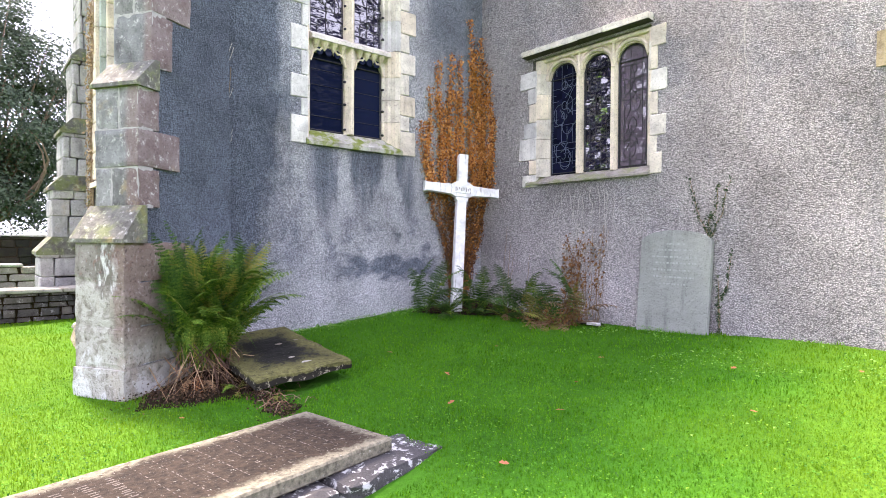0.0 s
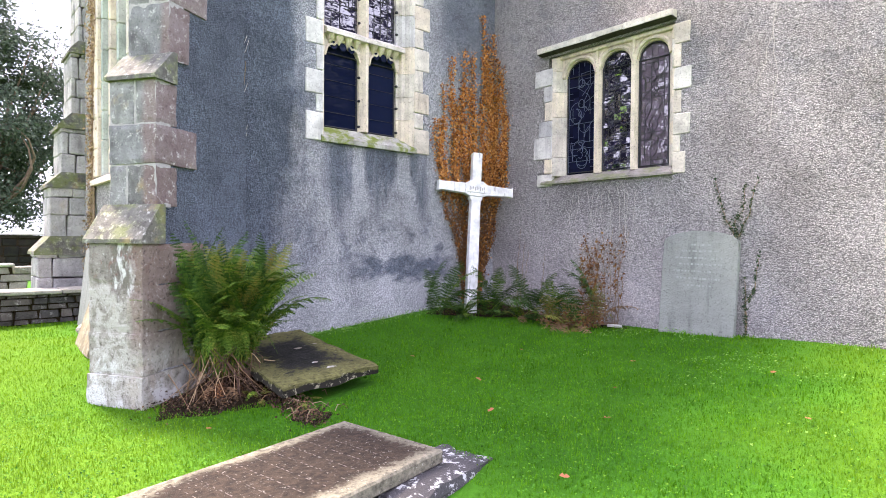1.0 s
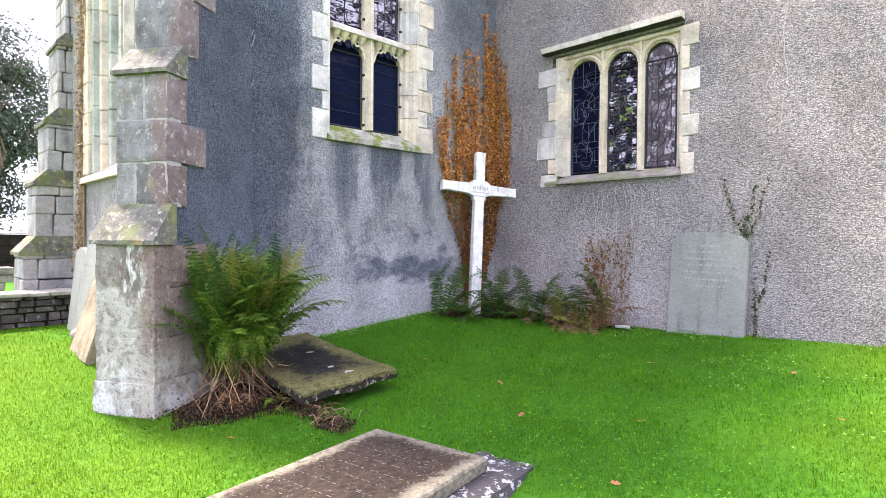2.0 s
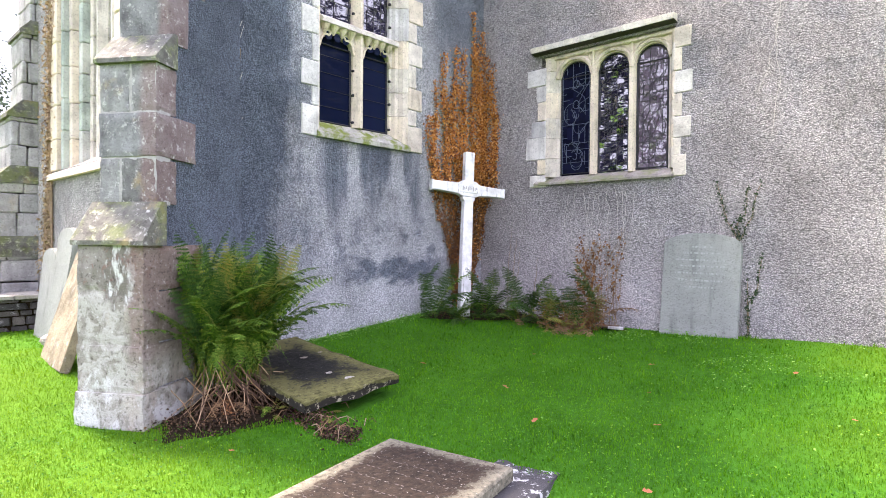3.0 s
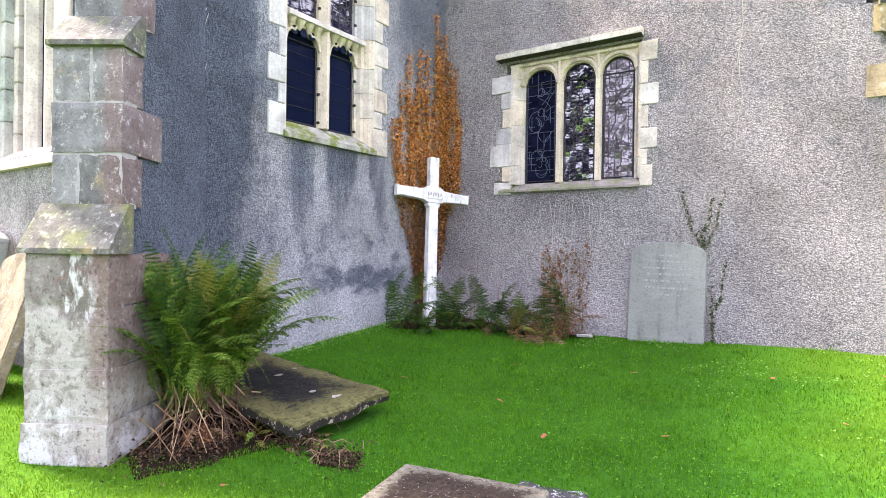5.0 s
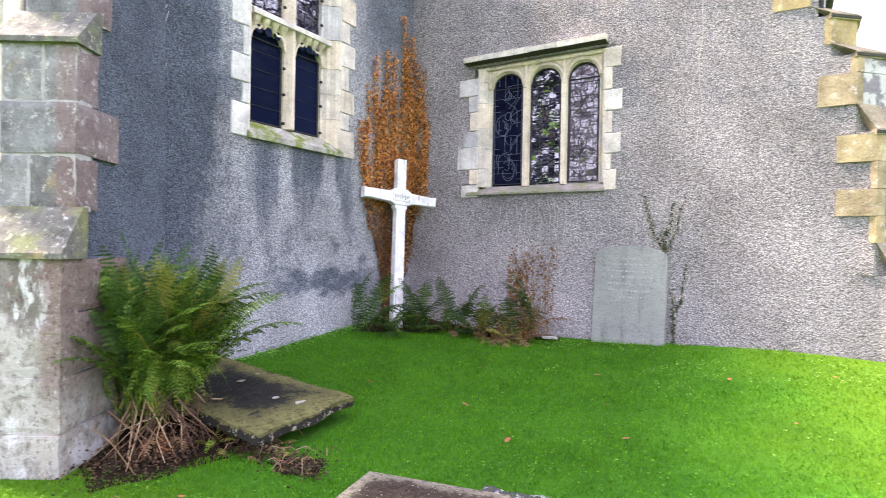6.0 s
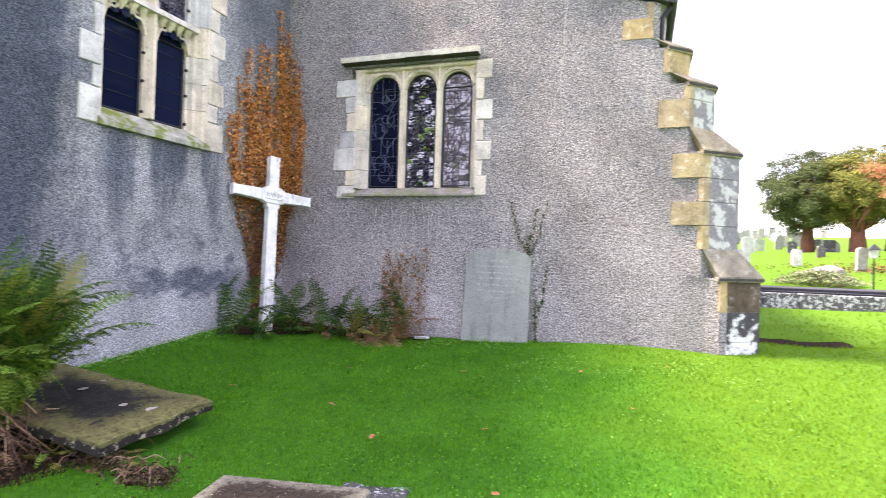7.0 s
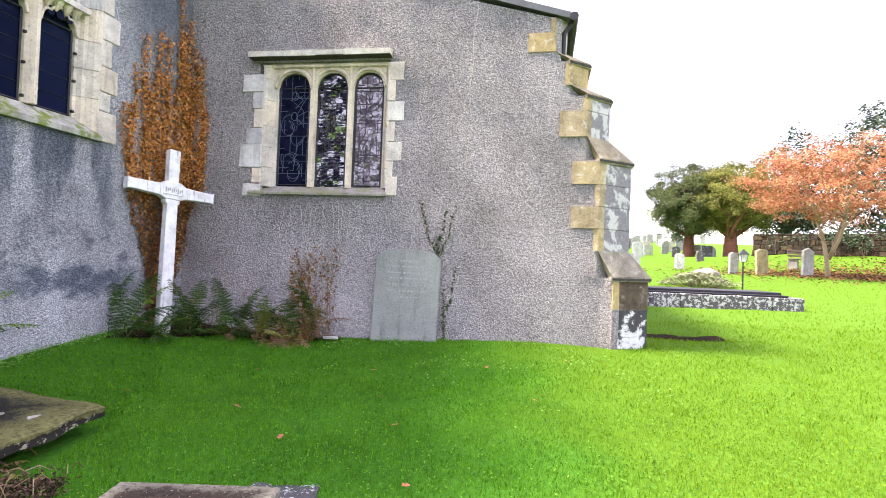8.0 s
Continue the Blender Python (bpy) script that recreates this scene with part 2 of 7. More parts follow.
M_SILL_MOSS = stone("mossy_green_sill", (0.5, 0.49, 0.44), (0.5, 0.48, 0.42), (0.46, 0.45, 0.4), moss=1.0, lichen=0.5)
M_TEAL = stone("algae_stained_stone", (0.46, 0.53, 0.48), (0.52, 0.56, 0.51), (0.55, 0.56, 0.52), lichen=0.2)
M_RQUOIN = stone("ochre_sandstone", (0.5, 0.38, 0.17), (0.48, 0.39, 0.22), (0.4, 0.32, 0.2), lichen=0.75, scale=1.2, contrast=0.9)
M_RCAP = stone("ochre_weathering", (0.34, 0.29, 0.19), (0.36, 0.3, 0.19), (0.3, 0.27, 0.21), lichen=0.5, contrast=1.0)
M_RBROWN = stone("brown_sooted_sandstone", (0.1, 0.075, 0.06), (0.15, 0.11, 0.07), (0.07, 0.06, 0.055), lichen=0.3, contrast=1.0)
M_WHITE_STONE = stone("limewashed_stone", (0.62, 0.61, 0.58), (0.42, 0.38, 0.32), (0.24, 0.21, 0.18), lichen=0.9, scale=1.1, contrast=1.0)
M_BLACKSTONE = stone("sooty_stone", (0.1, 0.095, 0.1), (0.14, 0.13, 0.13), (0.12, 0.11, 0.12), lichen=0.95, scale=0.6)
M_SLATE = stone("grey_slate", (0.28, 0.3, 0.275), (0.28, 0.3, 0.275), (0.29, 0.305, 0.28), lichen=0.1, scale=0.5, rough=0.7, contrast=0.35)
M_DAMP_RUBBLE = stone("damp_rubble", (0.09, 0.085, 0.08), (0.15, 0.135, 0.115), (0.06, 0.06, 0.055), lichen=0.5, contrast=1.0)
M_BROWN_RUBBLE = stone("brown_rubble", (0.05, 0.035, 0.024), (0.09, 0.06, 0.036), (0.03, 0.023, 0.017), lichen=0.15, contrast=1.0)
M_RUBBLE = stone("rubble", (0.2, 0.19, 0.185), (0.27, 0.25, 0.22), (0.16, 0.15, 0.15), lichen=0.5)
M_HEADSTONE = stone("lichened_headstone", (0.42, 0.41, 0.38), (0.5, 0.46, 0.38), (0.38, 0.39, 0.38), lichen=0.5)


def lichened_black(name, white, cover, scale, ground=1.0):
    """Sooty stone with large crusts of white lichen."""
    m, n, l, b = mat(name, 0.85)
    pos = place(n)
    f = noise_tex(n, l, pos, scale, 8, 0.68, 0.3)
    g = noise_tex(n, l, pos, scale * 5, 5, 0.65)
    base = mix(n, l, g, tuple(c * ground for c in (0.016, 0.015, 0.018)), tuple(c * ground for c in (0.075, 0.07, 0.074)))
    base = mix(n, l, span(n, l, f, 1 - cover - 0.03, 1 - cover + 0.03), base, mix(n, l, g, (0.4, 0.4, 0.39), white))
    l.new(base, b.inputs["Base Color"])
    bump(n, l, b, calc(n, l, "ADD", f, g), 0.6, 0.015)
    return m


def stained_slab(name, heart, rim, dark, lo, hi, wav, white=0.3, across=2.2, broken=0.0):
    """A slab whose middle is stained and whose worn rim is pale: by its distance from the edge of its own box."""
    m, n, l, b = mat(name, 0.92)
    b.inputs["Specular IOR Level"].default_value = 0.2
    pos = place(n)
    gx, gy, gz = split(n, l, coords(n, "Generated"))
    ex = calc(n, l, "MINIMUM", gx, calc(n, l, "SUBTRACT", 1.0, gx))
    ey = calc(n, l, "MINIMUM", gy, calc(n, l, "SUBTRACT", 1.0, gy))
    edge = calc(n, l, "MINIMUM", calc(n, l, "MULTIPLY", ex, across), ey)
    f = noise_tex(n, l, pos, 3.0, 6, 0.65)
    g = noise_tex(n, l, pos, 26, 6, 0.7)
    edge = calc(n, l, "ADD", edge, calc(n, l, "MULTIPLY", calc(n, l, "SUBTRACT", f, 0.5), wav))
    edge = calc(n, l, "ADD", edge, calc(n, l, "MULTIPLY", calc(n, l, "SUBTRACT", g, 0.5), wav * 1.3))
    h2 = mix(n, l, ramp(n, l, g, [(0.35, grey(0)), (0.65, grey(1))]), dark, heart)
    r2 = mix(n, l, ramp(n, l, g, [(0.35, grey(0)), (0.65, grey(1))]), tuple(c * 0.28 for c in rim), rim)
    base = mix(n, l, span(n, l, edge, lo, hi), r2, h2)
    base = mix(n, l, calc(n, l, "MULTIPLY", span(n, l, noise_tex(n, l, pos, 60, 4, 0.7), 0.62, 0.72), white), base, (0.62, 0.61, 0.58))
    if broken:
        # split lower edge: shade painted dark into it, with a few crusts of lichen
        shaded_edge = mix(n, l, span(n, l, noise_tex(n, l, pos, 14, 7, 0.7), 0.54, 0.6), (0.022, 0.02, 0.016), (0.3, 0.28, 0.2))
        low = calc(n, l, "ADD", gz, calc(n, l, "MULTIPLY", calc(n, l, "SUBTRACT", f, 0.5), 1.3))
        base = mix(n, l, span(n, l, low, broken + 0.12, broken), base, shaded_edge)
    l.new(base, b.inputs["Base Color"])
    bump(n, l, b, calc(n, l, "ADD", g, calc(n, l, "MULTIPLY", f, 2.0)), 0.6, 0.012)
    return m


def limed(name):
    """Soft brown stone under old limewash: the top course bare, the rest in white, cream and pinkish flakes."""
    m, n, l, b = mat(name, 0.95)
    b.inputs["Specular IOR Level"].default_value = 0.2
    pos = place(n)
    x, y, z = split(n, l, pos)
    big = noise_tex(n, l, stretch(n, l, pos, 1.0, 1.0, 0.55), 3.2, 7, 0.6, 0.5)
    flake = noise_tex(n, l, pos, 7.5, 8, 0.68, 0.6)
    fine = noise_tex(n, l, pos, 34, 6, 0.7)
    rust = noise_tex(n, l, stretch(n, l, pos, 1.0, 1.0, 0.3), 6.0, 5, 0.6)
    bare = mix(n, l, span(n, l, rust, 0.4, 0.62), (0.17, 0.155, 0.135), (0.27, 0.25, 0.225))
    bare = mix(n, l, span(n, l, flake, 0.55, 0.62), bare, (0.2, 0.135, 0.115))
    wash = mix(n, l, span(n, l, flake, 0.4, 0.56), (0.25, 0.235, 0.2), (0.42, 0.405, 0.37))
    wash = mix(n, l, calc(n, l, "MULTIPLY", span(n, l, rust, 0.52, 0.66), 0.55), wash, (0.42, 0.37, 0.31))
    lean = calc(n, l, "ADD", z, calc(n, l, "MULTIPLY", calc(n, l, "SUBTRACT", big, 0.5), 1.3))
    base = mix(n, l, span(n, l, lean, 0.6, 0.74), wash, bare)
    base = mix(n, l, span(n, l, big, 0.57, 0.62), base, (0.56, 0.56, 0.545))
    # red bed of the sandstone down one arris
    u = calc(n, l, "ADD", calc(n, l, "SUBTRACT", calc(n, l, "MULTIPLY", x, 0.53), calc(n, l, "MULTIPLY", y, 0.848)), calc(n, l, "MULTIPLY", calc(n, l, "SUBTRACT", flake, 0.5), 0.2))
    red = calc(n, l, "MULTIPLY", span(n, l, u, -2.1, -2.02), span(n, l, calc(n, l, "ADD", z, calc(n, l, "MULTIPLY", flake, 0.4)), 0.25, 0.5))
    base = mix(n, l, calc(n, l, "MULTIPLY", red, 0.75), base, mix(n, l, fine, (0.1, 0.07, 0.06), (0.27, 0.19, 0.165)))
    base = mix(n, l, ramp(n, l, fine, [(0.34, grey(0.85)), (0.45, grey(0.0))]), base, mix(n, l, 1.0, base, (0.35, 0.33, 0.32), "MULTIPLY"))
    base = mix(n, l, ramp(n, l, fine, [(0.6, grey(0.0)), (0.7, grey(0.6))]), base, (0.7, 0.7, 0.7))
    l.new(base, b.inputs["Base Color"])
    bump(n, l, b, calc(n, l, "ADD", calc(n, l, "MULTIPLY", flake, 1.5), fine), 0.7, 0.014)
    return m


M_LIMED = limed("limewashed_sandstone")
M_CRUST = lichened_black("lichen_crusted_stone", (0.52, 0.52, 0.53), 0.47, 12.0, 1.6)
M_PLINTH = lichened_black("lichened_plinth", (0.55, 0.55, 0.57), 0.43, 17.0, 1.1)
M_BLOTCHED = lichened_black("blotched_limestone", (0.52, 0.51, 0.48), 0.47, 5.5, 4.2)
M_FLAKED = lichened_black("flaking_limewash", (0.82, 0.81, 0.8), 0.47, 3.4)
M_LEDGER_TOP = stained_slab("stained_ledger", (0.042, 0.03, 0.022), (0.25, 0.23, 0.175), (0.01, 0.007, 0.006), 0.06, 0.15, 0.3, 0.5)
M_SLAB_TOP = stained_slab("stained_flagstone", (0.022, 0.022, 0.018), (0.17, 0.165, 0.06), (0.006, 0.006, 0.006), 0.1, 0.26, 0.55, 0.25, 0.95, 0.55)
M_DARK_RUBBLE = stone("mossy_dark_rubble", (0.012, 0.011, 0.009), (0.026, 0.02, 0.014), (0.01, 0.011, 0.008), moss=0.04, lichen=0.0)
M_MORTAR = plain("lime_mortar", (0.34, 0.33, 0.32), 0.95, 0.25, 20)
# serves the hood's painted undershade and the dark drip edges
M_DARK_STONE = plain("dark_carved_stone", (0.05, 0.046, 0.04), 0.95, 0.5, 20)
M_DARK_LEDGER = plain("black_polished_stone", (0.02, 0.02, 0.028), 0.85, 0.4, 12)
M_WORN = plain("faint_lettering", (0.32, 0.34, 0.315), 0.9, 0.3, 30)
M_LETTER = plain("worn_lettering", (0.13, 0.11, 0.1), 0.9, 0.5, 30)
M_SOIL = plain("leaf_litter", (0.03, 0.022, 0.013), 0.95, 0.6, 25, bump_s=0.8, gloss=0.04)
M_LEAD = plain("lead_came", (0.1, 0.125, 0.19), 0.6, 0.3, 40, metal=0.2)
M_LEAD_DARK = plain("dark_lead_came", (0.035, 0.033, 0.04), 0.6, 0.3, 40)
M_IRON = plain("rusted_iron", (0.03, 0.03, 0.035), 0.6, 0.4, 30, metal=0.4)
M_SLATE_ROOF = plain("roof_slate", (0.1, 0.105, 0.115), 0.6, 0.3, 6)
M_BARK = plain("bark", (0.17, 0.12, 0.085), 0.9, 0.45, 9, bump_s=0.7)
M_RED_BARK = plain("red_brown_bark", (0.2, 0.075, 0.045), 0.9, 0.5, 7, bump_s=0.8)
M_STEM = plain("dry_stem", (0.28, 0.2, 0.13), 0.85, 0.35, 30)
M_PALE_STEM = plain("bleached_stem", (0.5, 0.47, 0.43), 0.9, 0.25, 30)
M_STRAW = plain("dead_frond", (0.24, 0.145, 0.07), 0.85, 0.5, 20)


def white_paint():
    m, n, l, b = mat("weathered_white_paint", 0.65)
    pos = place(n)
    crack = noise_tex(n, l, stretch(n, l, coords(n), 30, 30, 2.4), 1.0, 6, 0.7)
    dirt = noise_tex(n, l, pos, 7, 6, 0.65)
    base = mix(n, l, ramp(n, l, dirt, [(0.35, grey(0.8)), (0.6, grey(0))]), (0.8, 0.8, 0.81), (0.5, 0.5, 0.49))
    base = mix(n, l, span(n, l, crack, 0.58, 0.66), base, (0.26, 0.25, 0.24))
    l.new(base, b.inputs["Base Color"])
    bump(n, l, b, crack, 0.35, 0.006)
    return m


def glass(name, tint, rough=0.08, spec=0.5, relief=0.12, cover=0.5, index=1.5, patchy=0.45):
    """Old leaded glass seen from outside: dark, glossy, wavy, sky glints placed by noise."""
    m, n, l, b = mat(name, rough)
    pos = place(n)
    rnd = per_object(n)
    col = mix(n, l, rnd, tuple(c * (1 - patchy) for c in tint), tuple(c * (1 + patchy) for c in tint))
    l.new(col, b.inputs["Base Color"])
    b.inputs["IOR"].default_value = index
    # streaks of sky reflection masked in by stretched noise
    glint_mask = noise_tex(n, l, stretch(n, l, pos, 6, 6, 17), 1.3, 5, 0.62, 1.6)
    glint_mask = calc(n, l, "ADD", glint_mask, calc(n, l, "MULTIPLY", calc(n, l, "SUBTRACT", rnd, 0.5), 0.3 * patchy))
    l.new(calc(n, l, "MULTIPLY", span(n, l, glint_mask, 0.97 - cover, 1.03 - cover), spec), b.inputs["Specular IOR Level"])
    bump(n, l, b, noise_tex(n, l, pos, 20, 3), relief, 0.01)
    return m


M_WHITE = white_paint()
# glass in brighter and darker copies, by the sky each light reflects
M_GLASS = glass("leaded_glass", (0.02, 0.018, 0.036), 0.08, 1.0, 0.5, 0.51, 2.0)
M_GLASS_NAVY = glass("navy_leaded_glass", (0.006, 0.007, 0.022), 0.15, 0.12)
M_GLASS_DEEP = glass("dull_glass", (0.008, 0.012, 0.036), 0.25, 0.12)
# pink-grey sky reflection put into the glass colour
M_GLASS_REFLECTION = glass("pink_reflection_glass", (0.1, 0.075, 0.1), 0.1, 1.0, 0.6, 0.53, 1.8, 0.1)
M_FERN = leafy("fern_green", [(0.0, (0.035, 0.09, 0.01)), (0.5, (0.095, 0.19, 0.02)), (0.85, (0.19, 0.3, 0.034)), (1.0, (0.33, 0.34, 0.05))], 0.65, 0.12, 0.75, 0.12)
M_FERN_Y = leafy("fern_yellowing", [(0.0, (0.14, 0.19, 0.03)), (0.6, (0.26, 0.28, 0.045)), (1.0, (0.34, 0.25, 0.05))], vary=0.5)
# dark fern green, also standing in for shade inside the large clump
M_FERN_DARK = leafy("fern_shade_green", [(0.0, (0.025, 0.065, 0.014)), (0.6, (0.05, 0.115, 0.024)), (1.0, (0.11, 0.18, 0.035))], 0.65, 0.1, 0.5, 0.12)
M_DARK_LEAF = leafy("dark_brown_leaves", [(0.0, (0.06, 0.025, 0.015)), (0.6, (0.16, 0.07, 0.03)), (1.0, (0.34, 0.16, 0.05))], 0.8, 0.05)
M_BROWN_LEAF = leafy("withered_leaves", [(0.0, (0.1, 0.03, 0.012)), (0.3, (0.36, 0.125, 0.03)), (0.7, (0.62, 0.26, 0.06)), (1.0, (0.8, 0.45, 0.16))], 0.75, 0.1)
M_TAN_LEAF = leafy("bleached_leaves", [(0.0, (0.14, 0.09, 0.05)), (0.5, (0.32, 0.22, 0.12)), (1.0, (0.52, 0.4, 0.24))], 0.8, 0.1)
M_RED_LEAF = leafy("reddish_twigs", [(0.0, (0.12, 0.055, 0.025)), (0.6, (0.26, 0.12, 0.045)), (1.0, (0.34, 0.2, 0.07))], 0.7, 0.1)
M_IVY = leafy("ivy_leaf", [(0.0, (0.02, 0.045, 0.02)), (0.7, (0.035, 0.07, 0.025)), (1.0, (0.07, 0.09, 0.04))], 0.4, 0.1)
M_YEW = leafy("yew_foliage", [(0.0, (0.04, 0.065, 0.018)), (0.6, (0.08, 0.11, 0.03)), (1.0, (0.14, 0.16, 0.045))], 0.7, 0.15)
M_YEW_GOLD = leafy("golden_yew_foliage", [(0.0, (0.09, 0.11, 0.02)), (0.6, (0.19, 0.2, 0.03)), (1.0, (0.33, 0.3, 0.05))], 0.7, 0.15)
M_ORANGE = leafy("autumn_leaves", [(0.0, (0.34, 0.09, 0.045)), (0.45, (0.5, 0.2, 0.11)), (0.8, (0.58, 0.31, 0.17)), (1.0, (0.34, 0.29, 0.1))], 0.7, 0.3)
M_CONIFER = leafy("conifer_foliage", [(0.0, (0.035, 0.055, 0.035)), (0.6, (0.07, 0.1, 0.065)), (1.0, (0.12, 0.15, 0.1))], 0.7, 0.12)


def sunlit_lawn_mask(n, l, pos, f):
    """How far the turf is open lawn, with sunlit yellow put into its colour."""
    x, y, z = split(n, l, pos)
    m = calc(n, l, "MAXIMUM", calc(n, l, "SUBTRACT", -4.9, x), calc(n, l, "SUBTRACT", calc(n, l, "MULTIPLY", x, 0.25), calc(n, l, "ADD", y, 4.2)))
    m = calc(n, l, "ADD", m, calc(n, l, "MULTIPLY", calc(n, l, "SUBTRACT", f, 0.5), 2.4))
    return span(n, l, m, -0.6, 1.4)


def grass_ground():
    m, n, l, b = mat("turf", 0.95)
    pos = place(n)
    f = noise_tex(n, l, pos, 1.3, 5)
    g = noise_tex(n, l, pos, 24, 6, 0.7)
    base = mix(n, l, ramp(n, l, f, [(0.3, grey(0)), (0.7, grey(1))]), (0.03, 0.12, 0.006), (0.055, 0.18, 0.01))
    # sunlit yellow of the open lawn mixed into the turf colour
    base = mix(n, l, calc(n, l, "MULTIPLY", sunlit_lawn_mask(n, l, pos, noise_tex(n, l, pos, 0.9, 5)), 0.85), base, (0.095, 0.19, 0.01))
    base = mix(n, l, ramp(n, l, g, [(0.35, grey(0.6)), (0.6, grey(0))]), base, mix(n, l, 1.0, base, (0.5, 0.55, 0.6), "MULTIPLY"))
    l.new(base, b.inputs["Base Color"])
    b.inputs["Specular IOR Level"].default_value = 0.1
    bump(n, l, b, g, 0.8, 0.03)
    return m


def grass_blades():
    m, n, l, b = mat("grass_blade", 0.7)
    rnd = island(n)
    pos = place(n)
    f = noise_tex(n, l, pos, 0.9, 5)
    g = noise_tex(n, l, pos, 5.5, 5, 0.6)
    col = ramp(n, l, rnd, [(0.0, (0.03, 0.12, 0.003)), (0.45, (0.075, 0.23, 0.005)), (0.85, (0.11, 0.29, 0.008)), (1.0, (0.15, 0.33, 0.012))])
    col = mix(n, l, ramp(n, l, f, [(0.4, grey(0)), (0.7, grey(0.5))]), col, (0.13, 0.33, 0.01))
    col = mix(n, l, ramp(n, l, g, [(0.35, grey(0.6)), (0.58, grey(0))]), col, mix(n, l, 1.0, col, (0.4, 0.55, 0.5), "MULTIPLY"))
    # blades take the same painted yellow where the sun falls
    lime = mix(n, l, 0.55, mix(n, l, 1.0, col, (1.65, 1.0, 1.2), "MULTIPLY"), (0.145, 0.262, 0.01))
    col = mix(n, l, calc(n, l, "MULTIPLY", sunlit_lawn_mask(n, l, pos, f), 0.9), col, lime)
    l.new(col, b.inputs["Base Color"])
    b.inputs["Specular IOR Level"].default_value = 0.04
    t = n.new("ShaderNodeBsdfTranslucent")
    l.new(col, t.inputs["Color"])
    x = n.new("ShaderNodeMixShader")
    x.inputs[0].default_value = 0.35
    l.new(b.outputs[0], x.inputs[1])
    l.new(t.outputs[0], x.inputs[2])
    l.new(x.outputs[0], n["Material Output"].inputs["Surface"])
    return m


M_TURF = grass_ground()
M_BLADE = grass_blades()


# ---- building blocks ----
rng = random.Random(7)
RT = math.sqrt(0.5)


def finish(name, bm, material, smooth=False):
    me = bpy.data.meshes.new(name)
    bm.normal_update()
    bm.to_mesh(me)
    bm.free()
    me.materials.append(material)
    if smooth:
        me.polygons.foreach_set("use_smooth", [True] * len(me.polygons))
    return new(name, me)


def part(name, bm, material, parent, label="", smooth=False):
    ob = finish(name, bm, material, smooth)
    ob.parent = parent
    if label:
        ob["label"] = label
    return ob


def thing(name, at, label, category, group="", kind=""):
    ob = new(name)
    ob.empty_display_size = 0.1
    ob.matrix_world = Matrix.Translation(at) if not isinstance(at, Matrix) else at
    return tagged(ob, label, category, group, kind)


def box(bm, lo, hi, bevel=0.0, jit=0.0, m=None, r=rng):
    """Adds a box from lo to hi, with broken edges and uneven corners, and gives its vertices."""
    c = [(a + b) / 2 for a, b in zip(lo, hi)]
    s = [abs(b - a) for a, b in zip(lo, hi)]
    made = bmesh.ops.create_cube(bm, size=1.0)["verts"]
    for v in made:
        v.co = Vector((c[k] + v.co[k] * s[k] + (r.uniform(-jit, jit) if jit else 0) for k in range(3)))
    if bevel:
        edges = list({e for v in made for e in v.link_edges})
        res = bmesh.ops.bevel(bm, geom=edges, offset=bevel, segments=1, affect="EDGES", profile=0.5)
        made = list({v for f in res["faces"] for v in f.verts} | {v for v in made if v.is_valid})
    if m is not None:
        bmesh.ops.transform(bm, matrix=m, verts=made)
    return made


def block(lo, hi, bevel=0.008, jit=0.006, m=None):
    bm = bmesh.new()
    box(bm, lo, hi, bevel, jit, m)
    return bm


def rough_block(lo, hi, amount=0.012, cuts=4, round_=0.03, m=None):
    """A weathered stone: a box with softened arrises and an uneven, hacked face."""
    bm = bmesh.new()
    bmesh.ops.create_cube(bm, size=1.0)
    bmesh.ops.subdivide_edges(bm, edges=list(bm.edges), cuts=cuts, use_grid_fill=True)
    c = Vector([(a + b) / 2 for a, b in zip(lo, hi)])
    s = Vector([abs(b - a) for a, b in zip(lo, hi)])
    shift = Vector((rng.uniform(0, 50), rng.uniform(0, 50), rng.uniform(0, 50)))
    for v in bm.verts:
        on = [abs(abs(v.co[k]) - 0.5) < 1e-4 for k in range(3)]
        p = Vector((c[k] + v.co[k] * s[k] for k in range(3)))
        if sum(on) >= 2:
            for k in range(3):
                if on[k]:
                    p[k] -= math.copysign(round_ * rng.uniform(0.25, 0.75), v.co[k])
        p += amount * Vector((noise.noise(p * 4 + shift), noise.noise(p * 4 + shift * 1.3), noise.noise(p * 4 + shift * 0.7)))
        p += amount * 0.5 * Vector((noise.noise(p * 13 + shift), noise.noise(p * 13 + shift * 1.3), 0))
        v.co = p
    if m is not None:
        bmesh.ops.transform(bm, matrix=m, verts=bm.verts)
    return bm


def prism(bm, poly, z0, z1, m=None):
    """An upright prism over a plan polygon (anticlockwise)."""
    lo = [bm.verts.new((x, y, z0)) for x, y in poly]
    hi = [bm.verts.new((x, y, z1)) for x, y in poly]
    k = len(poly)
    bm.faces.new(lo[::-1])
    bm.faces.new(hi)
    for a in range(k):
        b = (a + 1) % k
        bm.faces.new((lo[a], lo[b], hi[b], hi[a]))
    if m is not None:
        bmesh.ops.transform(bm, matrix=m, verts=lo + hi)
    return lo + hi


def loft(bm, rings):
    """Joins rings of equal length into a closed skin."""
    vs = [[bm.verts.new(p) for p in ring] for ring in rings]
    k = len(rings[0])
    bm.faces.new(vs[0][::-1])
    bm.faces.new(vs[-1])
    for a, b in zip(vs, vs[1:]):
        for i in range(k):
            j = (i + 1) % k
            bm.faces.new((a[i], a[j], b[j], b[i]))
    return vs


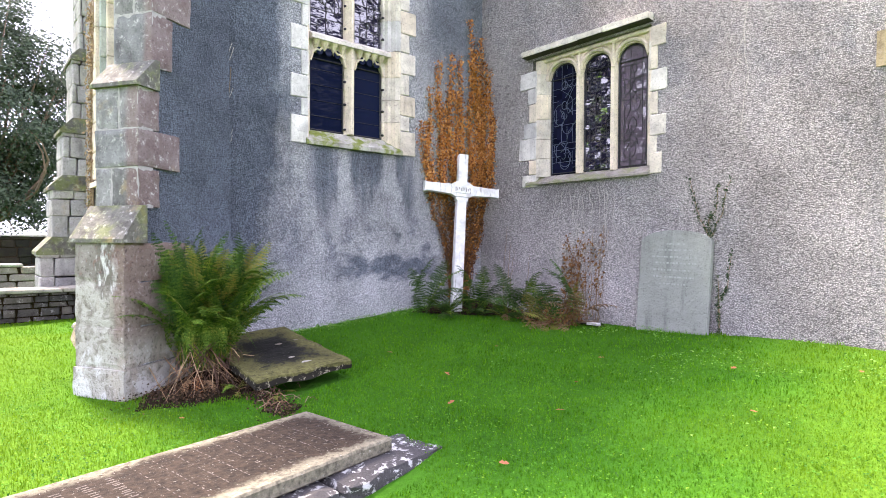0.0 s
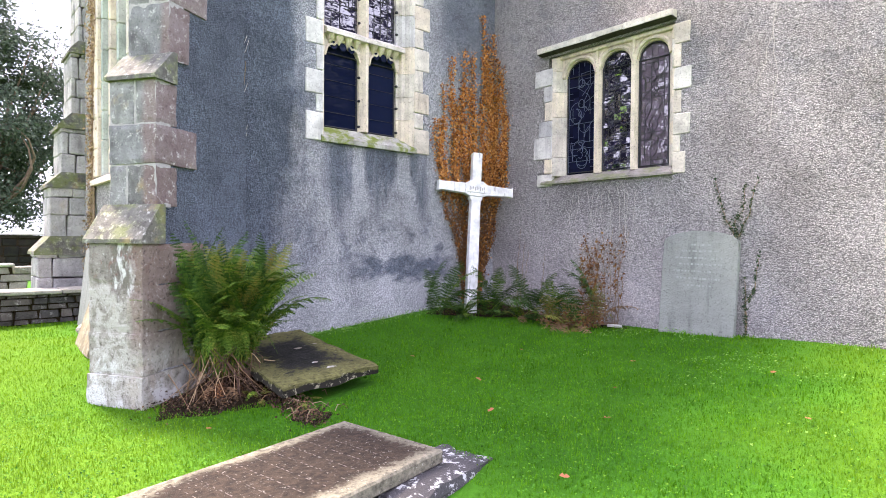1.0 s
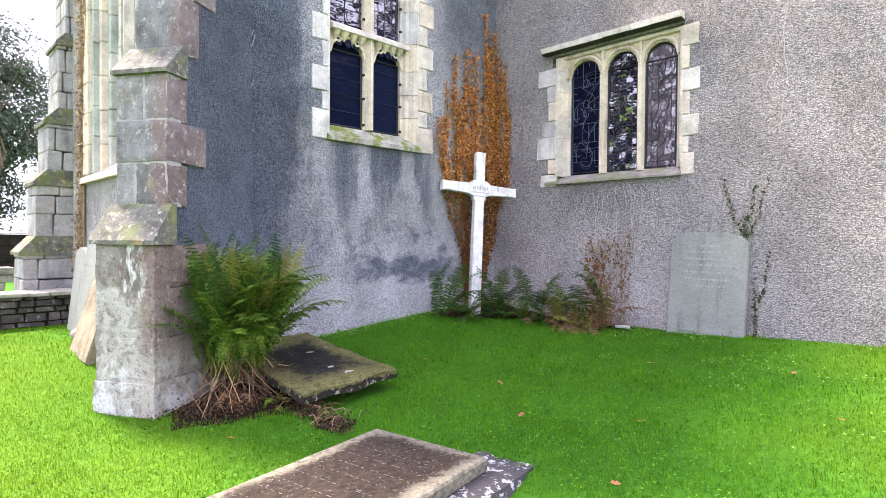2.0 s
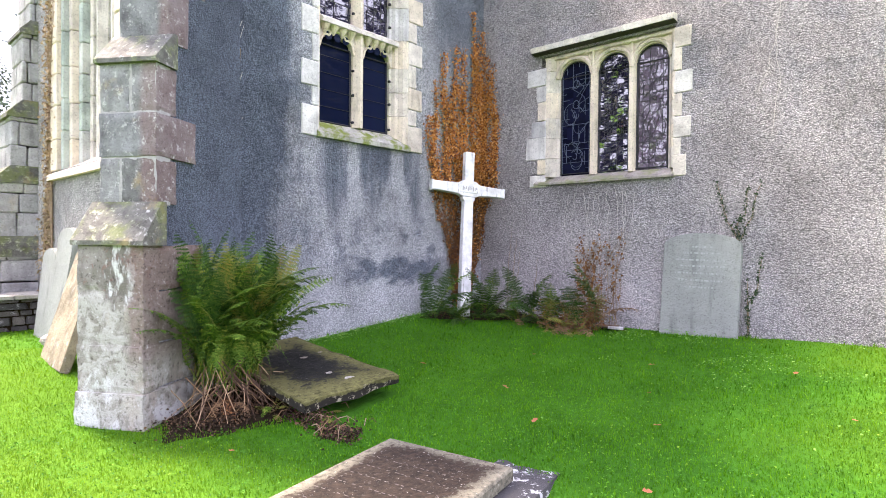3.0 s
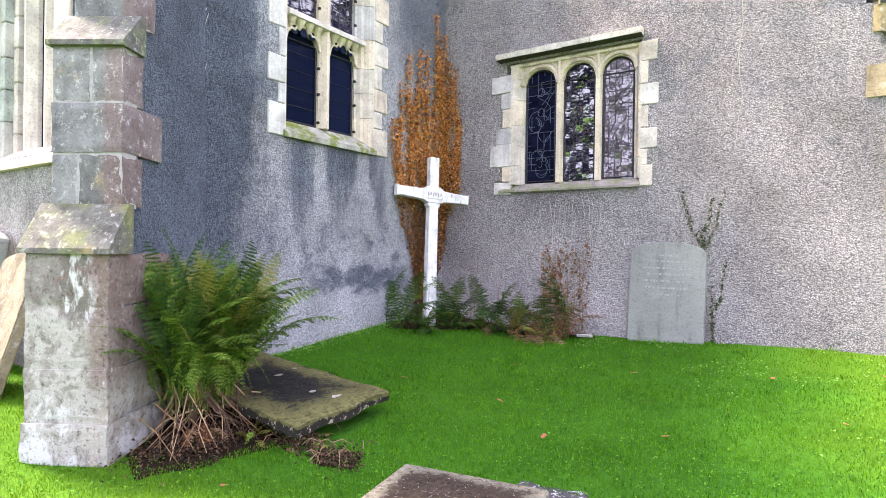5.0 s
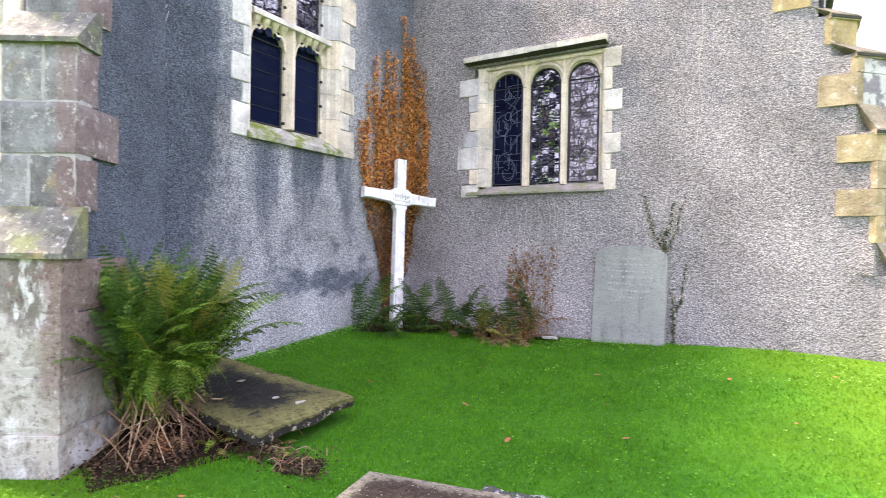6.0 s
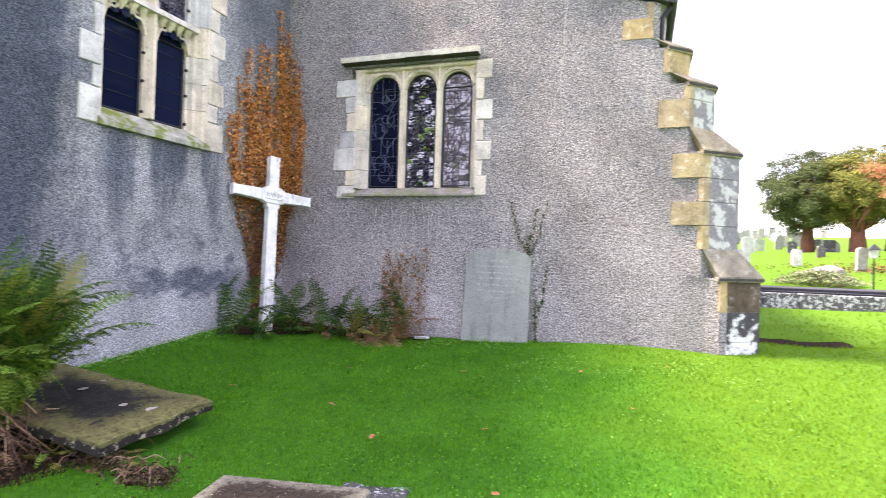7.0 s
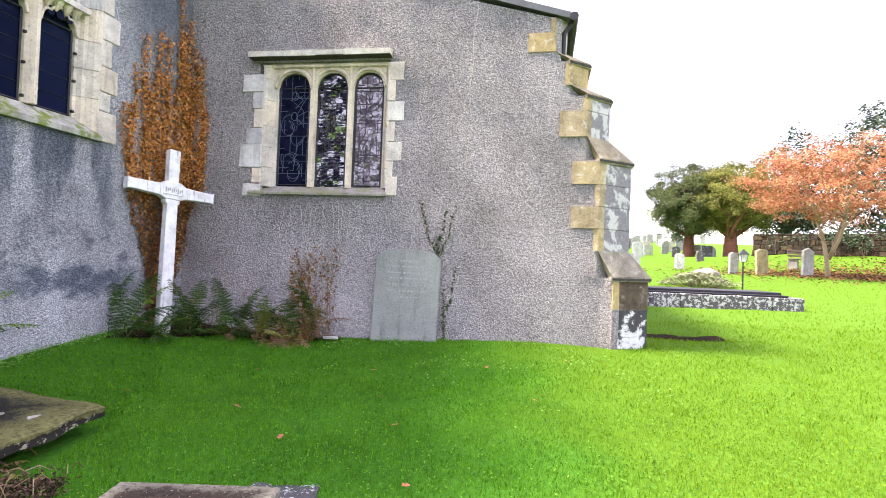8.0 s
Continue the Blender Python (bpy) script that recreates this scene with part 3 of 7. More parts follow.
def tube(bm, pts, radii, sides=6):
    """A tapered tube through the points."""
    pts = [Vector(p) for p in pts]
    rings = []
    for i, p in enumerate(pts):
        d = (pts[min(i + 1, len(pts) - 1)] - pts[max(i - 1, 0)]).normalized()
        a = d.orthogonal().normalized()
        b = d.cross(a)
        r = radii[i] if isinstance(radii, (list, tuple)) else radii
        rings.append([p + (a * math.cos(2 * math.pi * k / sides) + b * math.sin(2 * math.pi * k / sides)) * r for k in range(sides)])
    for i in range(1, len(rings)):
        best = min(range(sides), key=lambda s: sum((rings[i][(k + s) % sides] - pts[i] - rings[i - 1][k] + pts[i - 1]).length for k in range(sides)))
        rings[i] = rings[i][best:] + rings[i][:best]
    loft(bm, rings)


def mesh_from(name, verts, faces, material):
    me = bpy.data.meshes.new(name)
    me.from_pydata(verts, [], faces)
    me.update()
    me.materials.append(material)
    return me


# ---- ground ----
def ease(a, b, v):
    t = min(1.0, max(0.0, (v - a) / (b - a)))
    return t * t * (3 - 2 * t)


def ground_z(x, y):
    """Height of the turf: rising to the church, then up the hill behind it."""
    z = float(np.interp(x, (-6.5, -4.7, -3.5, -1.4, 0.0), (-0.37, -0.32, -0.21, -0.06, 0.04)))
    z += 0.15 * math.exp(-abs(min(y, 0)) / 0.6) * ease(-4.9, -3.9, x) * ease(0.4, -1.2, x)
    z += 0.12 * math.exp(-math.hypot(min(x, 0), min(y, 0)) / 0.55)
    z += 0.07 * ease(-2.5, -4.5, y) * ease(-2.2, -0.2, x)
    z += 0.22 * ease(-1.2, 1.8, y) * ease(-4.0, -4.9, x)
    d = math.hypot(x + 7.07, y + 4.93)
    east = ease(-2.0, 3.0, x) * ease(40.0, 10.0, y)
    if d > 7.15:
        z += east * (0.0217 * (min(d, 100) - 7.15) + (0.00107 * (min(d, 68) - 22) ** 2 if d > 22 else 0) - 0.03)
    z += 0.38 * east * ease(15.0, 26.0, d)
    z += 0.018 * noise.noise((x * 0.9, y * 0.9, 0.3)) + 0.006 * noise.noise((x * 3.3, y * 3.3, 4.0))
    # a worn hollow in the turf past the gable
    z -= 0.17 * math.exp(-(((x - 1.9) / 0.42) ** 2 + ((y + 6.95) / 0.75) ** 2))
    # earth banked against the far wall
    along, off = (x - 25.04) * -0.582 + (y + 22.24) * -0.814, (x - 25.04) * 0.814 + (y + 22.24) * -0.582
    z += 0.85 * math.exp(-(along / 11) ** 4 - (off / 3.2) ** 2)
    return z


def axis_steps(lo, hi, near_lo, near_hi, fine, coarse_growth=1.35):
    pts = list(np.arange(near_lo, near_hi + 1e-6, fine))
    s, v = fine, near_lo
    while v > lo:
        s *= coarse_growth
        v -= s
        pts.insert(0, max(v, lo))
    s, v = fine, near_hi
    while v < hi:
        s *= coarse_growth
        v += s
        pts.append(min(v, hi))
    return pts


def build_ground():
    xs = axis_steps(-400, 600, -9, 10, 0.2, 1.25)
    ys = axis_steps(-500, 400, -12, 8, 0.2, 1.25)
    verts = [(x, y, ground_z(x, y)) for y in ys for x in xs]
    w = len(xs)
    faces = [(j * w + i, j * w + i + 1, (j + 1) * w + i + 1, (j + 1) * w + i) for j in range(len(ys) - 1) for i in range(w - 1)]
    me = mesh_from("ground", verts, faces, M_TURF)
    me.polygons.foreach_set("use_smooth", [True] * len(me.polygons))
    return tagged(new("ground", me), "mown green churchyard turf rising to a hillside", "ground", kind="structure")


build_ground()

# ---- church ----
# Local frames of the walls: a to the right as seen from outside, q inward, z up.
F_CHANCEL = Matrix.Identity(4)
F_AISLE = Matrix(((0, 1, 0, 0), (-1, 0, 0, 0), (0, 0, 1, 0), (0, 0, 0, 1)))
F_SIDE = Matrix.Translation((-4.75, 0, 0)) @ F_AISLE
# Diagonal buttress: u across its face, w inward, both from the middle of its lowest lip.
F_DIAG = pose(-5.39, -0.745, 0.12, 0, 0, -58)


def wall_with_hole(name, m, a0, a1, z0, z1, hole, thick, material, label, top=None):
    """A wall with one opening. top: heights at a0 and a1 where the wall ends in a gable slope."""
    bm = bmesh.new()
    h0, h1, k0, k1 = hole
    t0, t1 = top if top else (z1, z1)

    def upright(p, q, lo, hp, hq):
        ring = [(p, lo), (q, lo), (q, hq), (p, hp)]
        front = [bm.verts.new((a, 0, z)) for a, z in ring]
        rear = [bm.verts.new((a, thick, z)) for a, z in ring]
        bm.faces.new(front)
        bm.faces.new(rear[::-1])
        for i in range(4):
            j = (i + 1) % 4
            bm.faces.new((front[j], front[i], rear[i], rear[j]))

    def slope(a):
        return t0 + (t1 - t0) * (a - a0) / (a1 - a0)

    upright(a0, h0, z0, slope(a0), slope(h0))
    upright(h1, a1, z0, slope(h1), slope(a1))
    upright(h0, h1, z0, k0, k0)
    upright(h0, h1, k1, slope(h0), slope(h1))
    bmesh.ops.transform(bm, matrix=m, verts=bm.verts)
    bmesh.ops.recalc_face_normals(bm, faces=bm.faces)
    return tagged(finish(name, bm, material), label, "wall", kind="structure")


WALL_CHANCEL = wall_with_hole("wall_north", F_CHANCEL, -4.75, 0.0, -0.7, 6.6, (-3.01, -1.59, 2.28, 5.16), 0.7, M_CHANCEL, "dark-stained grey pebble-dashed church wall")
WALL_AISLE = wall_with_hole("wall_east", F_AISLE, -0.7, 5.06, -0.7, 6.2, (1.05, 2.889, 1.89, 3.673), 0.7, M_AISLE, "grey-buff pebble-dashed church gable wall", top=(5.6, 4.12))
WALL_SIDE = wall_with_hole("wall_west", F_SIDE, -4.75, -0.7, -0.9, 6.6, (-3.1, -1.0, 1.95, 6.0), 0.7, M_PLASTER, "pale roughcast church side wall")


def plain_wall(name, lo, hi, material, label):
    bm = bmesh.new()
    box(bm, lo, hi)
    return tagged(finish(name, bm, material), label, "wall", kind="structure")


plain_wall("wall_return", (-4.746, 0.702, -0.7), (-4.05, 0.75, 6.6), M_CHANCEL, "grey pebble-dashed church wall")
plain_wall("wall_far", (-4.7, 4.752, -0.7), (14.0, 4.85, 6.6), M_PLASTER, "pale roughcast church wall")
plain_wall("wall_south", (0.702, -5.0, -0.7), (14.0, -4.4, 4.0), M_AISLE, "buff pebble-dashed church wall")
plain_wall("wall_inner_1", (-3.8, 1.6, -0.7), (14.0, 1.8, 6.6), M_PLASTER, "plain church inner wall")
plain_wall("wall_inner_2", (1.8, -4.3, -0.7), (2.0, 1.5, 4.1), M_PLASTER, "plain church inner wall")


def build_roofs():
    bm = bmesh.new()
    prism(bm, [(-4.95, -0.25), (14, -0.25), (14, 4.95), (-4.95, 4.95)], 6.6, 6.75)
    tagged(finish("roof_chancel", bm, M_SLATE_ROOF), "dark slate church roof", "roof", kind="structure")
    bm = bmesh.new()
    # sloping aisle roof behind the gable coping
    v = [bm.verts.new(p) for p in ((-0.04, 0.6, 5.76), (-0.04, -5.16, 4.12), (13, -5.16, 4.12), (13, 0.6, 5.76), (-0.04, 0.6, 5.86), (-0.04, -5.16, 4.2), (13, -5.16, 4.2), (13, 0.6, 5.86))]
    for f in ((3, 2, 1, 0), (4, 5, 6, 7), (0, 1, 5, 4), (1, 2, 6, 5), (2, 3, 7, 6), (3, 0, 4, 7)):
        bm.faces.new([v[i] for i in f])
    tagged(finish("roof_aisle", bm, M_SLATE_ROOF), "dark slate aisle roof with a projecting verge", "roof", kind="structure")
    gutter = thing("gutter", (0, -5.14, 4.12), "dark cast-iron eaves gutter with a downpipe", "gutter")
    bm = bmesh.new()
    tube(bm, [(-0.06, -0.06, 0.02), (6, -0.06, 0.02)], 0.055, 8)
    part("trough", bm, M_IRON, gutter)
    bm = bmesh.new()
    tube(bm, [(0.06, -0.04, -0.02), (0.06, 0.05, -0.15), (0.06, 0.06, -0.5)], 0.03, 8)
    part("downpipe", bm, M_IRON, gutter)


build_roofs()


# -- windows --
def arch(a0, a1, zs, rise, count=12, lobes=0.0):
    """Points of an arched head from left to right; lobes: depth of the cusps."""
    pts = []
    for i in range(count + 1):
        t = -1 + 2 * i / count
        z = zs + rise * math.sqrt(max(0.0, 1 - t * t))
        if lobes:
            z -= lobes * max(0.0, 1 - abs(abs(t) - 0.5) / 0.2)
        pts.append((a0 + (a1 - a0) * i / count, z))
    return pts


def head_plate(bm, lights, zs, rise, top, q0, q1, lo, hi, lobes=0.0):
    """The pierced stone over a row of lights, from lo to hi."""
    edge = [(lo, zs)]
    for a0, a1 in lights:
        edge += arch(a0, a1, zs, rise, 14, lobes)
    edge.append((hi, zs))
    f = [bm.verts.new((a, q0, z)) for a, z in edge]
    r = [bm.verts.new((a, q1, z)) for a, z in edge]
    ft = [bm.verts.new((a, q0, top)) for a, z in edge]
    rt = [bm.verts.new((a, q1, top)) for a, z in edge]
    for i in range(len(edge) - 1):
        if abs(edge[i][0] - edge[i + 1][0]) < 1e-6:
            continue
        bm.faces.new((f[i], f[i + 1], ft[i + 1], ft[i]))
        bm.faces.new((r[i + 1], r[i], rt[i], rt[i + 1]))
        bm.faces.new((f[i + 1], f[i], r[i], r[i + 1]))
        bm.faces.new((ft[i], ft[i + 1], rt[i + 1], rt[i]))


def roll_mould(bm, pts, q, r):
    tube(bm, [(a, q, z) for a, z in pts], r, 6)


def add_panes(win, m, light, z0, z1, q, cols, rows, material, tilt, seed):
    """Small glass panes set by hand, each a little out of true."""
    r = random.Random(seed)
    a0, a1 = light
    da, dz = (a1 - a0) / cols, (z1 - z0) / rows
    me = mesh_from("pane", [(-0.5, 0, -0.5), (0.5, 0, -0.5), (0.5, 0, 0.5), (-0.5, 0, 0.5), (-0.5, 0.006, -0.5), (0.5, 0.006, -0.5), (0.5, 0.006, 0.5), (-0.5, 0.006, 0.5)], [(0, 1, 2, 3), (7, 6, 5, 4), (0, 4, 5, 1), (1, 5, 6, 2), (2, 6, 7, 3), (3, 7, 4, 0)], material)
    for i in range(cols):
        for j in range(rows):
            ob = new("pane", me)
            ob.parent = win
            ob.matrix_local = win.matrix_world.inverted() @ m @ pose(a0 + (i + 0.5) * da, q, z0 + (j + 0.5) * dz, r.gauss(0, tilt), 0, r.gauss(0, tilt)) @ Matrix.Diagonal((da * 1.02, 1, dz * 1.02, 1))


def lead_lines(light, z0, z1, q, cols, rows, seed, wild):
    """Cames of one light: a border, ties and drawn curves."""
    r = random.Random(seed)
    bm = bmesh.new()
    a0, a1 = light
    w = 0.0027

    def strip(pts, wd=w):
        for (p, s), (u, v) in zip(pts, pts[1:]):
            d = Vector((u - p, 0, v - s))
            if d.length < 1e-5:
                continue
            side = Vector((-d.z, 0, d.x)).normalized() * wd
            c = [Vector((p, q, s)) - side, Vector((u, q, v)) - side, Vector((u, q, v)) + side, Vector((p, q, s)) + side]
            low = [bm.verts.new(x) for x in c]
            up = [bm.verts.new(x - Vector((0, 0.006, 0))) for x in c]
            bm.faces.new(up)
            for i in range(4):
                bm.faces.new((low[i], low[(i + 1) % 4], up[(i + 1) % 4], up[i]))

    def clip(a):
        return min(a1 - 0.03, max(a0 + 0.03, a))

    strip([(a0 + 0.03, z0 + 0.03), (a0 + 0.03, z1 - 0.1)])
    strip([(a1 - 0.03, z0 + 0.03), (a1 - 0.03, z1 - 0.1)])
    for j in range(1, rows):
        z = z0 + (z1 - z0) * j / rows
        if r.random() < wild:
            left = r.random() < 0.5
            strip([(a0, z), (a0 + (a1 - a0) * r.uniform(0.1, 0.4), z)] if left else [(a1 - (a1 - a0) * r.uniform(0.1, 0.4), z), (a1, z)])
        else:
            strip([(a0, z), (a1, z)])
    for i in range(1, cols):
        a = a0 + (a1 - a0) * i / cols
        z = z0
        while z < z1 - 0.05:
            e = min(z1 - 0.02, z + r.uniform(0.08, 0.3))
            if r.random() > wild * 0.8:
                strip([(a, z), (a, e)])
            z = e
    mid = (a0 + a1) / 2
    if wild > 0.3:
        for k in range(15):
            ca, cz, rad = mid + r.uniform(-0.1, 0.1), r.uniform(z0 + 0.12, z1 - 0.2), r.uniform(0.03, 0.13)
            s0, s1 = r.uniform(0, 6.3), r.uniform(1.5, 5.5)
            strip([(clip(ca + rad * math.cos(s0 + s1 * t / 10)), cz + 1.3 * rad * math.sin(s0 + s1 * t / 10)) for t in range(11)])
        for k in range(9):
            z = r.uniform(z0 + 0.1, z1 - 0.25)
            p = (clip(mid + r.uniform(-0.16, 0.16)), z)
            strip([p, (clip(p[0] + r.uniform(-0.12, 0.12)), z + r.uniform(0.05, 0.14)), (clip(p[0] + r.uniform(-0.16, 0.16)), z + r.uniform(0.12, 0.26))])
        for z in (z0 + 0.62 * (z1 - z0), z0 + 0.8 * (z1 - z0)):
            strip([(mid + 0.05 * math.cos(t / 2), z + 0.062 * math.sin(t / 2)) for t in range(14)], 0.004)
    return bm


def build_aisle_window():
    m = F_AISLE @ Matrix.Translation((0.13, 0, 0.207)) @ Matrix.Diagonal((0.929, 1, 0.905, 1))
    win = thing("window_1", m @ Vector((1.98, 0, 2.0)), "three-light stone mullioned church window with leaded stained glass", "window", kind="structure")
    inv = win.matrix_world.inverted()

    def add(name, bm, material, label="", smooth=False):
        bmesh.ops.transform(bm, matrix=inv @ m, verts=bm.verts)
        return part(name, bm, material, win, label, smooth)

    lights = ((1.25, 1.74), (1.85, 2.32), (2.41, 2.855))
    GL = 0.13
    # chamfered jambs
    for name, poly in (("jamb", [(1.06, -0.008), (1.09, -0.008), (1.14, 0.0), (1.19, 0.085), (1.25, 0.1), (1.25, 0.24), (1.06, 0.24)]), ("jamb", [(2.975, 0.24), (2.855, 0.24), (2.855, 0.1), (2.885, 0.085), (2.93, 0.0), (2.95, -0.008), (2.975, -0.008)])):
        z = 1.98
        k = 0
        while z < 3.8:
            hi = min(3.8, z + rng.uniform(0.28, 0.42))
            if 3.8 - hi < 0.15:
                hi = 3.8
            bm = bmesh.new()
            prism(bm, poly, z, hi - 0.006)
            add(name, bm, M_DRESS if k % 2 else M_HOOD)
            z, k = hi, k + 1
    # mullions with a pointed nose
    for p, s in ((1.74, 1.85), (2.32, 2.41)):
        c = (p + s) / 2
        bm = bmesh.new()
        prism(bm, [(p, 0.2), (p, 0.1), (c - 0.028, 0.045), (c + 0.028, 0.045), (s, 0.1), (s, 0.2)], 1.98, 3.49)
        add("mullion", bm, M_DRESS)
    bm = bmesh.new()
    head_plate(bm, lights, 3.47, 0.225, 3.83, 0.085, 0.2, 1.19, 2.93)
    add("head", bm, M_DRESS, "pierced limestone window head")
    bm = bmesh.new()
    for p, s in lights:
        roll_mould(bm, [(a, z + 0.012) for a, z in arch(p - 0.035, s + 0.035, 3.47, 0.255, 14)], 0.072, 0.03)
    for c in (1.795, 2.365):
        tube(bm, [(c, 0.055, 3.43), (c, 0.06, 3.8)], [0.03, 0.018], 6)
        for sgn in (-1, 1):
            tube(bm, [(c + sgn * 0.02, 0.07, 3.62), (c + sgn * 0.08, 0.072, 3.73), (c + sgn * 0.16, 0.075, 3.775)], 0.014, 5)
    roll_mould(bm, [(1.1, 3.79), (2.93, 3.79)], 0.06, 0.03)
    add("moulding", bm, M_DRESS)
    # glass and leads
    for k, lt in enumerate(lights):
        add_panes(win, m, lt, 2.0, 3.7, GL, 5, 19, (M_GLASS_NAVY, M_GLASS, M_GLASS_REFLECTION)[k], (1.5, 9.0, 3.0)[k], 30 + k)
        add("lead", lead_lines(lt, 2.0, 3.7, GL - 0.004, 5, 18, 60 + k, (0.75, 0.7, 0.6)[k]), M_LEAD if k == 0 else M_LEAD_DARK)
        bm = bmesh.new()
        for z in (2.02, 3.47):
            tube(bm, [(lt[0], 0.118, z), (lt[1], 0.118, z)], 0.008, 5)
        for a in (lt[0] + 0.012, lt[1] - 0.012):
            tube(bm, [(a, 0.118, 2.0), (a, 0.118, 3.48)], 0.011, 5)
        tube(bm, [(a, 0.118, z - 0.012) for a, z in arch(lt[0] + 0.008, lt[1] - 0.008, 3.47, 0.222, 12)], 0.01, 5)
        add("glazing_bar", bm, M_IRON)
    # sloping sill in three stones
    for p, s in ((0.9, 1.62), (1.625, 2.33), (2.335, 2.97)):
        bm = bmesh.new()
        ring = [(-0.055, 1.855), (-0.055, 1.885), (0.1, 1.99), (0.25, 1.99), (0.25, 1.84)]
        loft(bm, [[(a, q, z) for q, z in ring] for a in (p, s)])
        bmesh.ops.recalc_face_normals(bm, faces=bm.faces)
        add("sill_stone", bm, M_SILL, "mossy weathered sill stone")
    # straight hood mould in uneven stones
    a = 0.87
    while a < 2.96:
        e = min(2.99, a + rng.uniform(0.2, 0.42))
        if 2.99 - e < 0.12:
            e = 2.99
        bm = bmesh.new()
        j = rng.uniform(-0.008, 0.008)
        ring = [(-0.125 + j, 3.88), (-0.13 + j, 3.955 + j), (-0.02, 3.975 + j), (0.1, 3.975), (0.1, 3.80), (0.0, 3.872)]
        loft(bm, [[(x, q, z) for q, z in ring] for x in (a, e - 0.005)])
        bmesh.ops.recalc_face_normals(bm, faces=bm.faces)
        add("hood_stone", bm, M_HOOD)
        # thin dark strip added for the shade under the hood
        bm = bmesh.new()
        ring = [(-0.112 + j, 3.872), (-0.112 + j, 3.88), (0.0, 3.872), (0.0, 3.86)]
        loft(bm, [[(x, q, z) for q, z in ring] for x in (a, e - 0.005)])
        bmesh.ops.recalc_face_normals(bm, faces=bm.faces)
        add("hood_shade", bm, M_DARK_STONE, "dark strip standing in for the shade under the hood")
        a = e
    # quoins: long and short, outer ends of left and right sides
    z = 1.82
    for h, reach, mt in ((0.2, 0.80, M_QUOIN), (0.23, 0.93, M_DRESS), (0.35, 0.725, M_QUOIN), (0.25, 0.82, M_QUOIN), (0.29, 0.93, M_DRESS), (0.25, 0.9, M_QUOIN), (0.27, 0.74, M_QUOIN)):
        add("quoin", block((reach, -0.014, z + 0.004), (1.075, 0.2, z + h - 0.004)), mt)
        z += h
    z = 1.86
    for h, reach, mt in ((0.28, 3.12, M_DRESS), (0.22, 3.05, M_QUOIN), (0.28, 3.17, M_QUOIN), (0.3, 3.06, M_DRESS), (0.29, 3.18, M_QUOIN), (0.3, 3.05, M_DRESS), (0.27, 3.16, M_QUOIN)):
        add("quoin", block((2.96, -0.014, z + 0.004), (reach, 0.2, z + h - 0.004)), mt)
        z += h


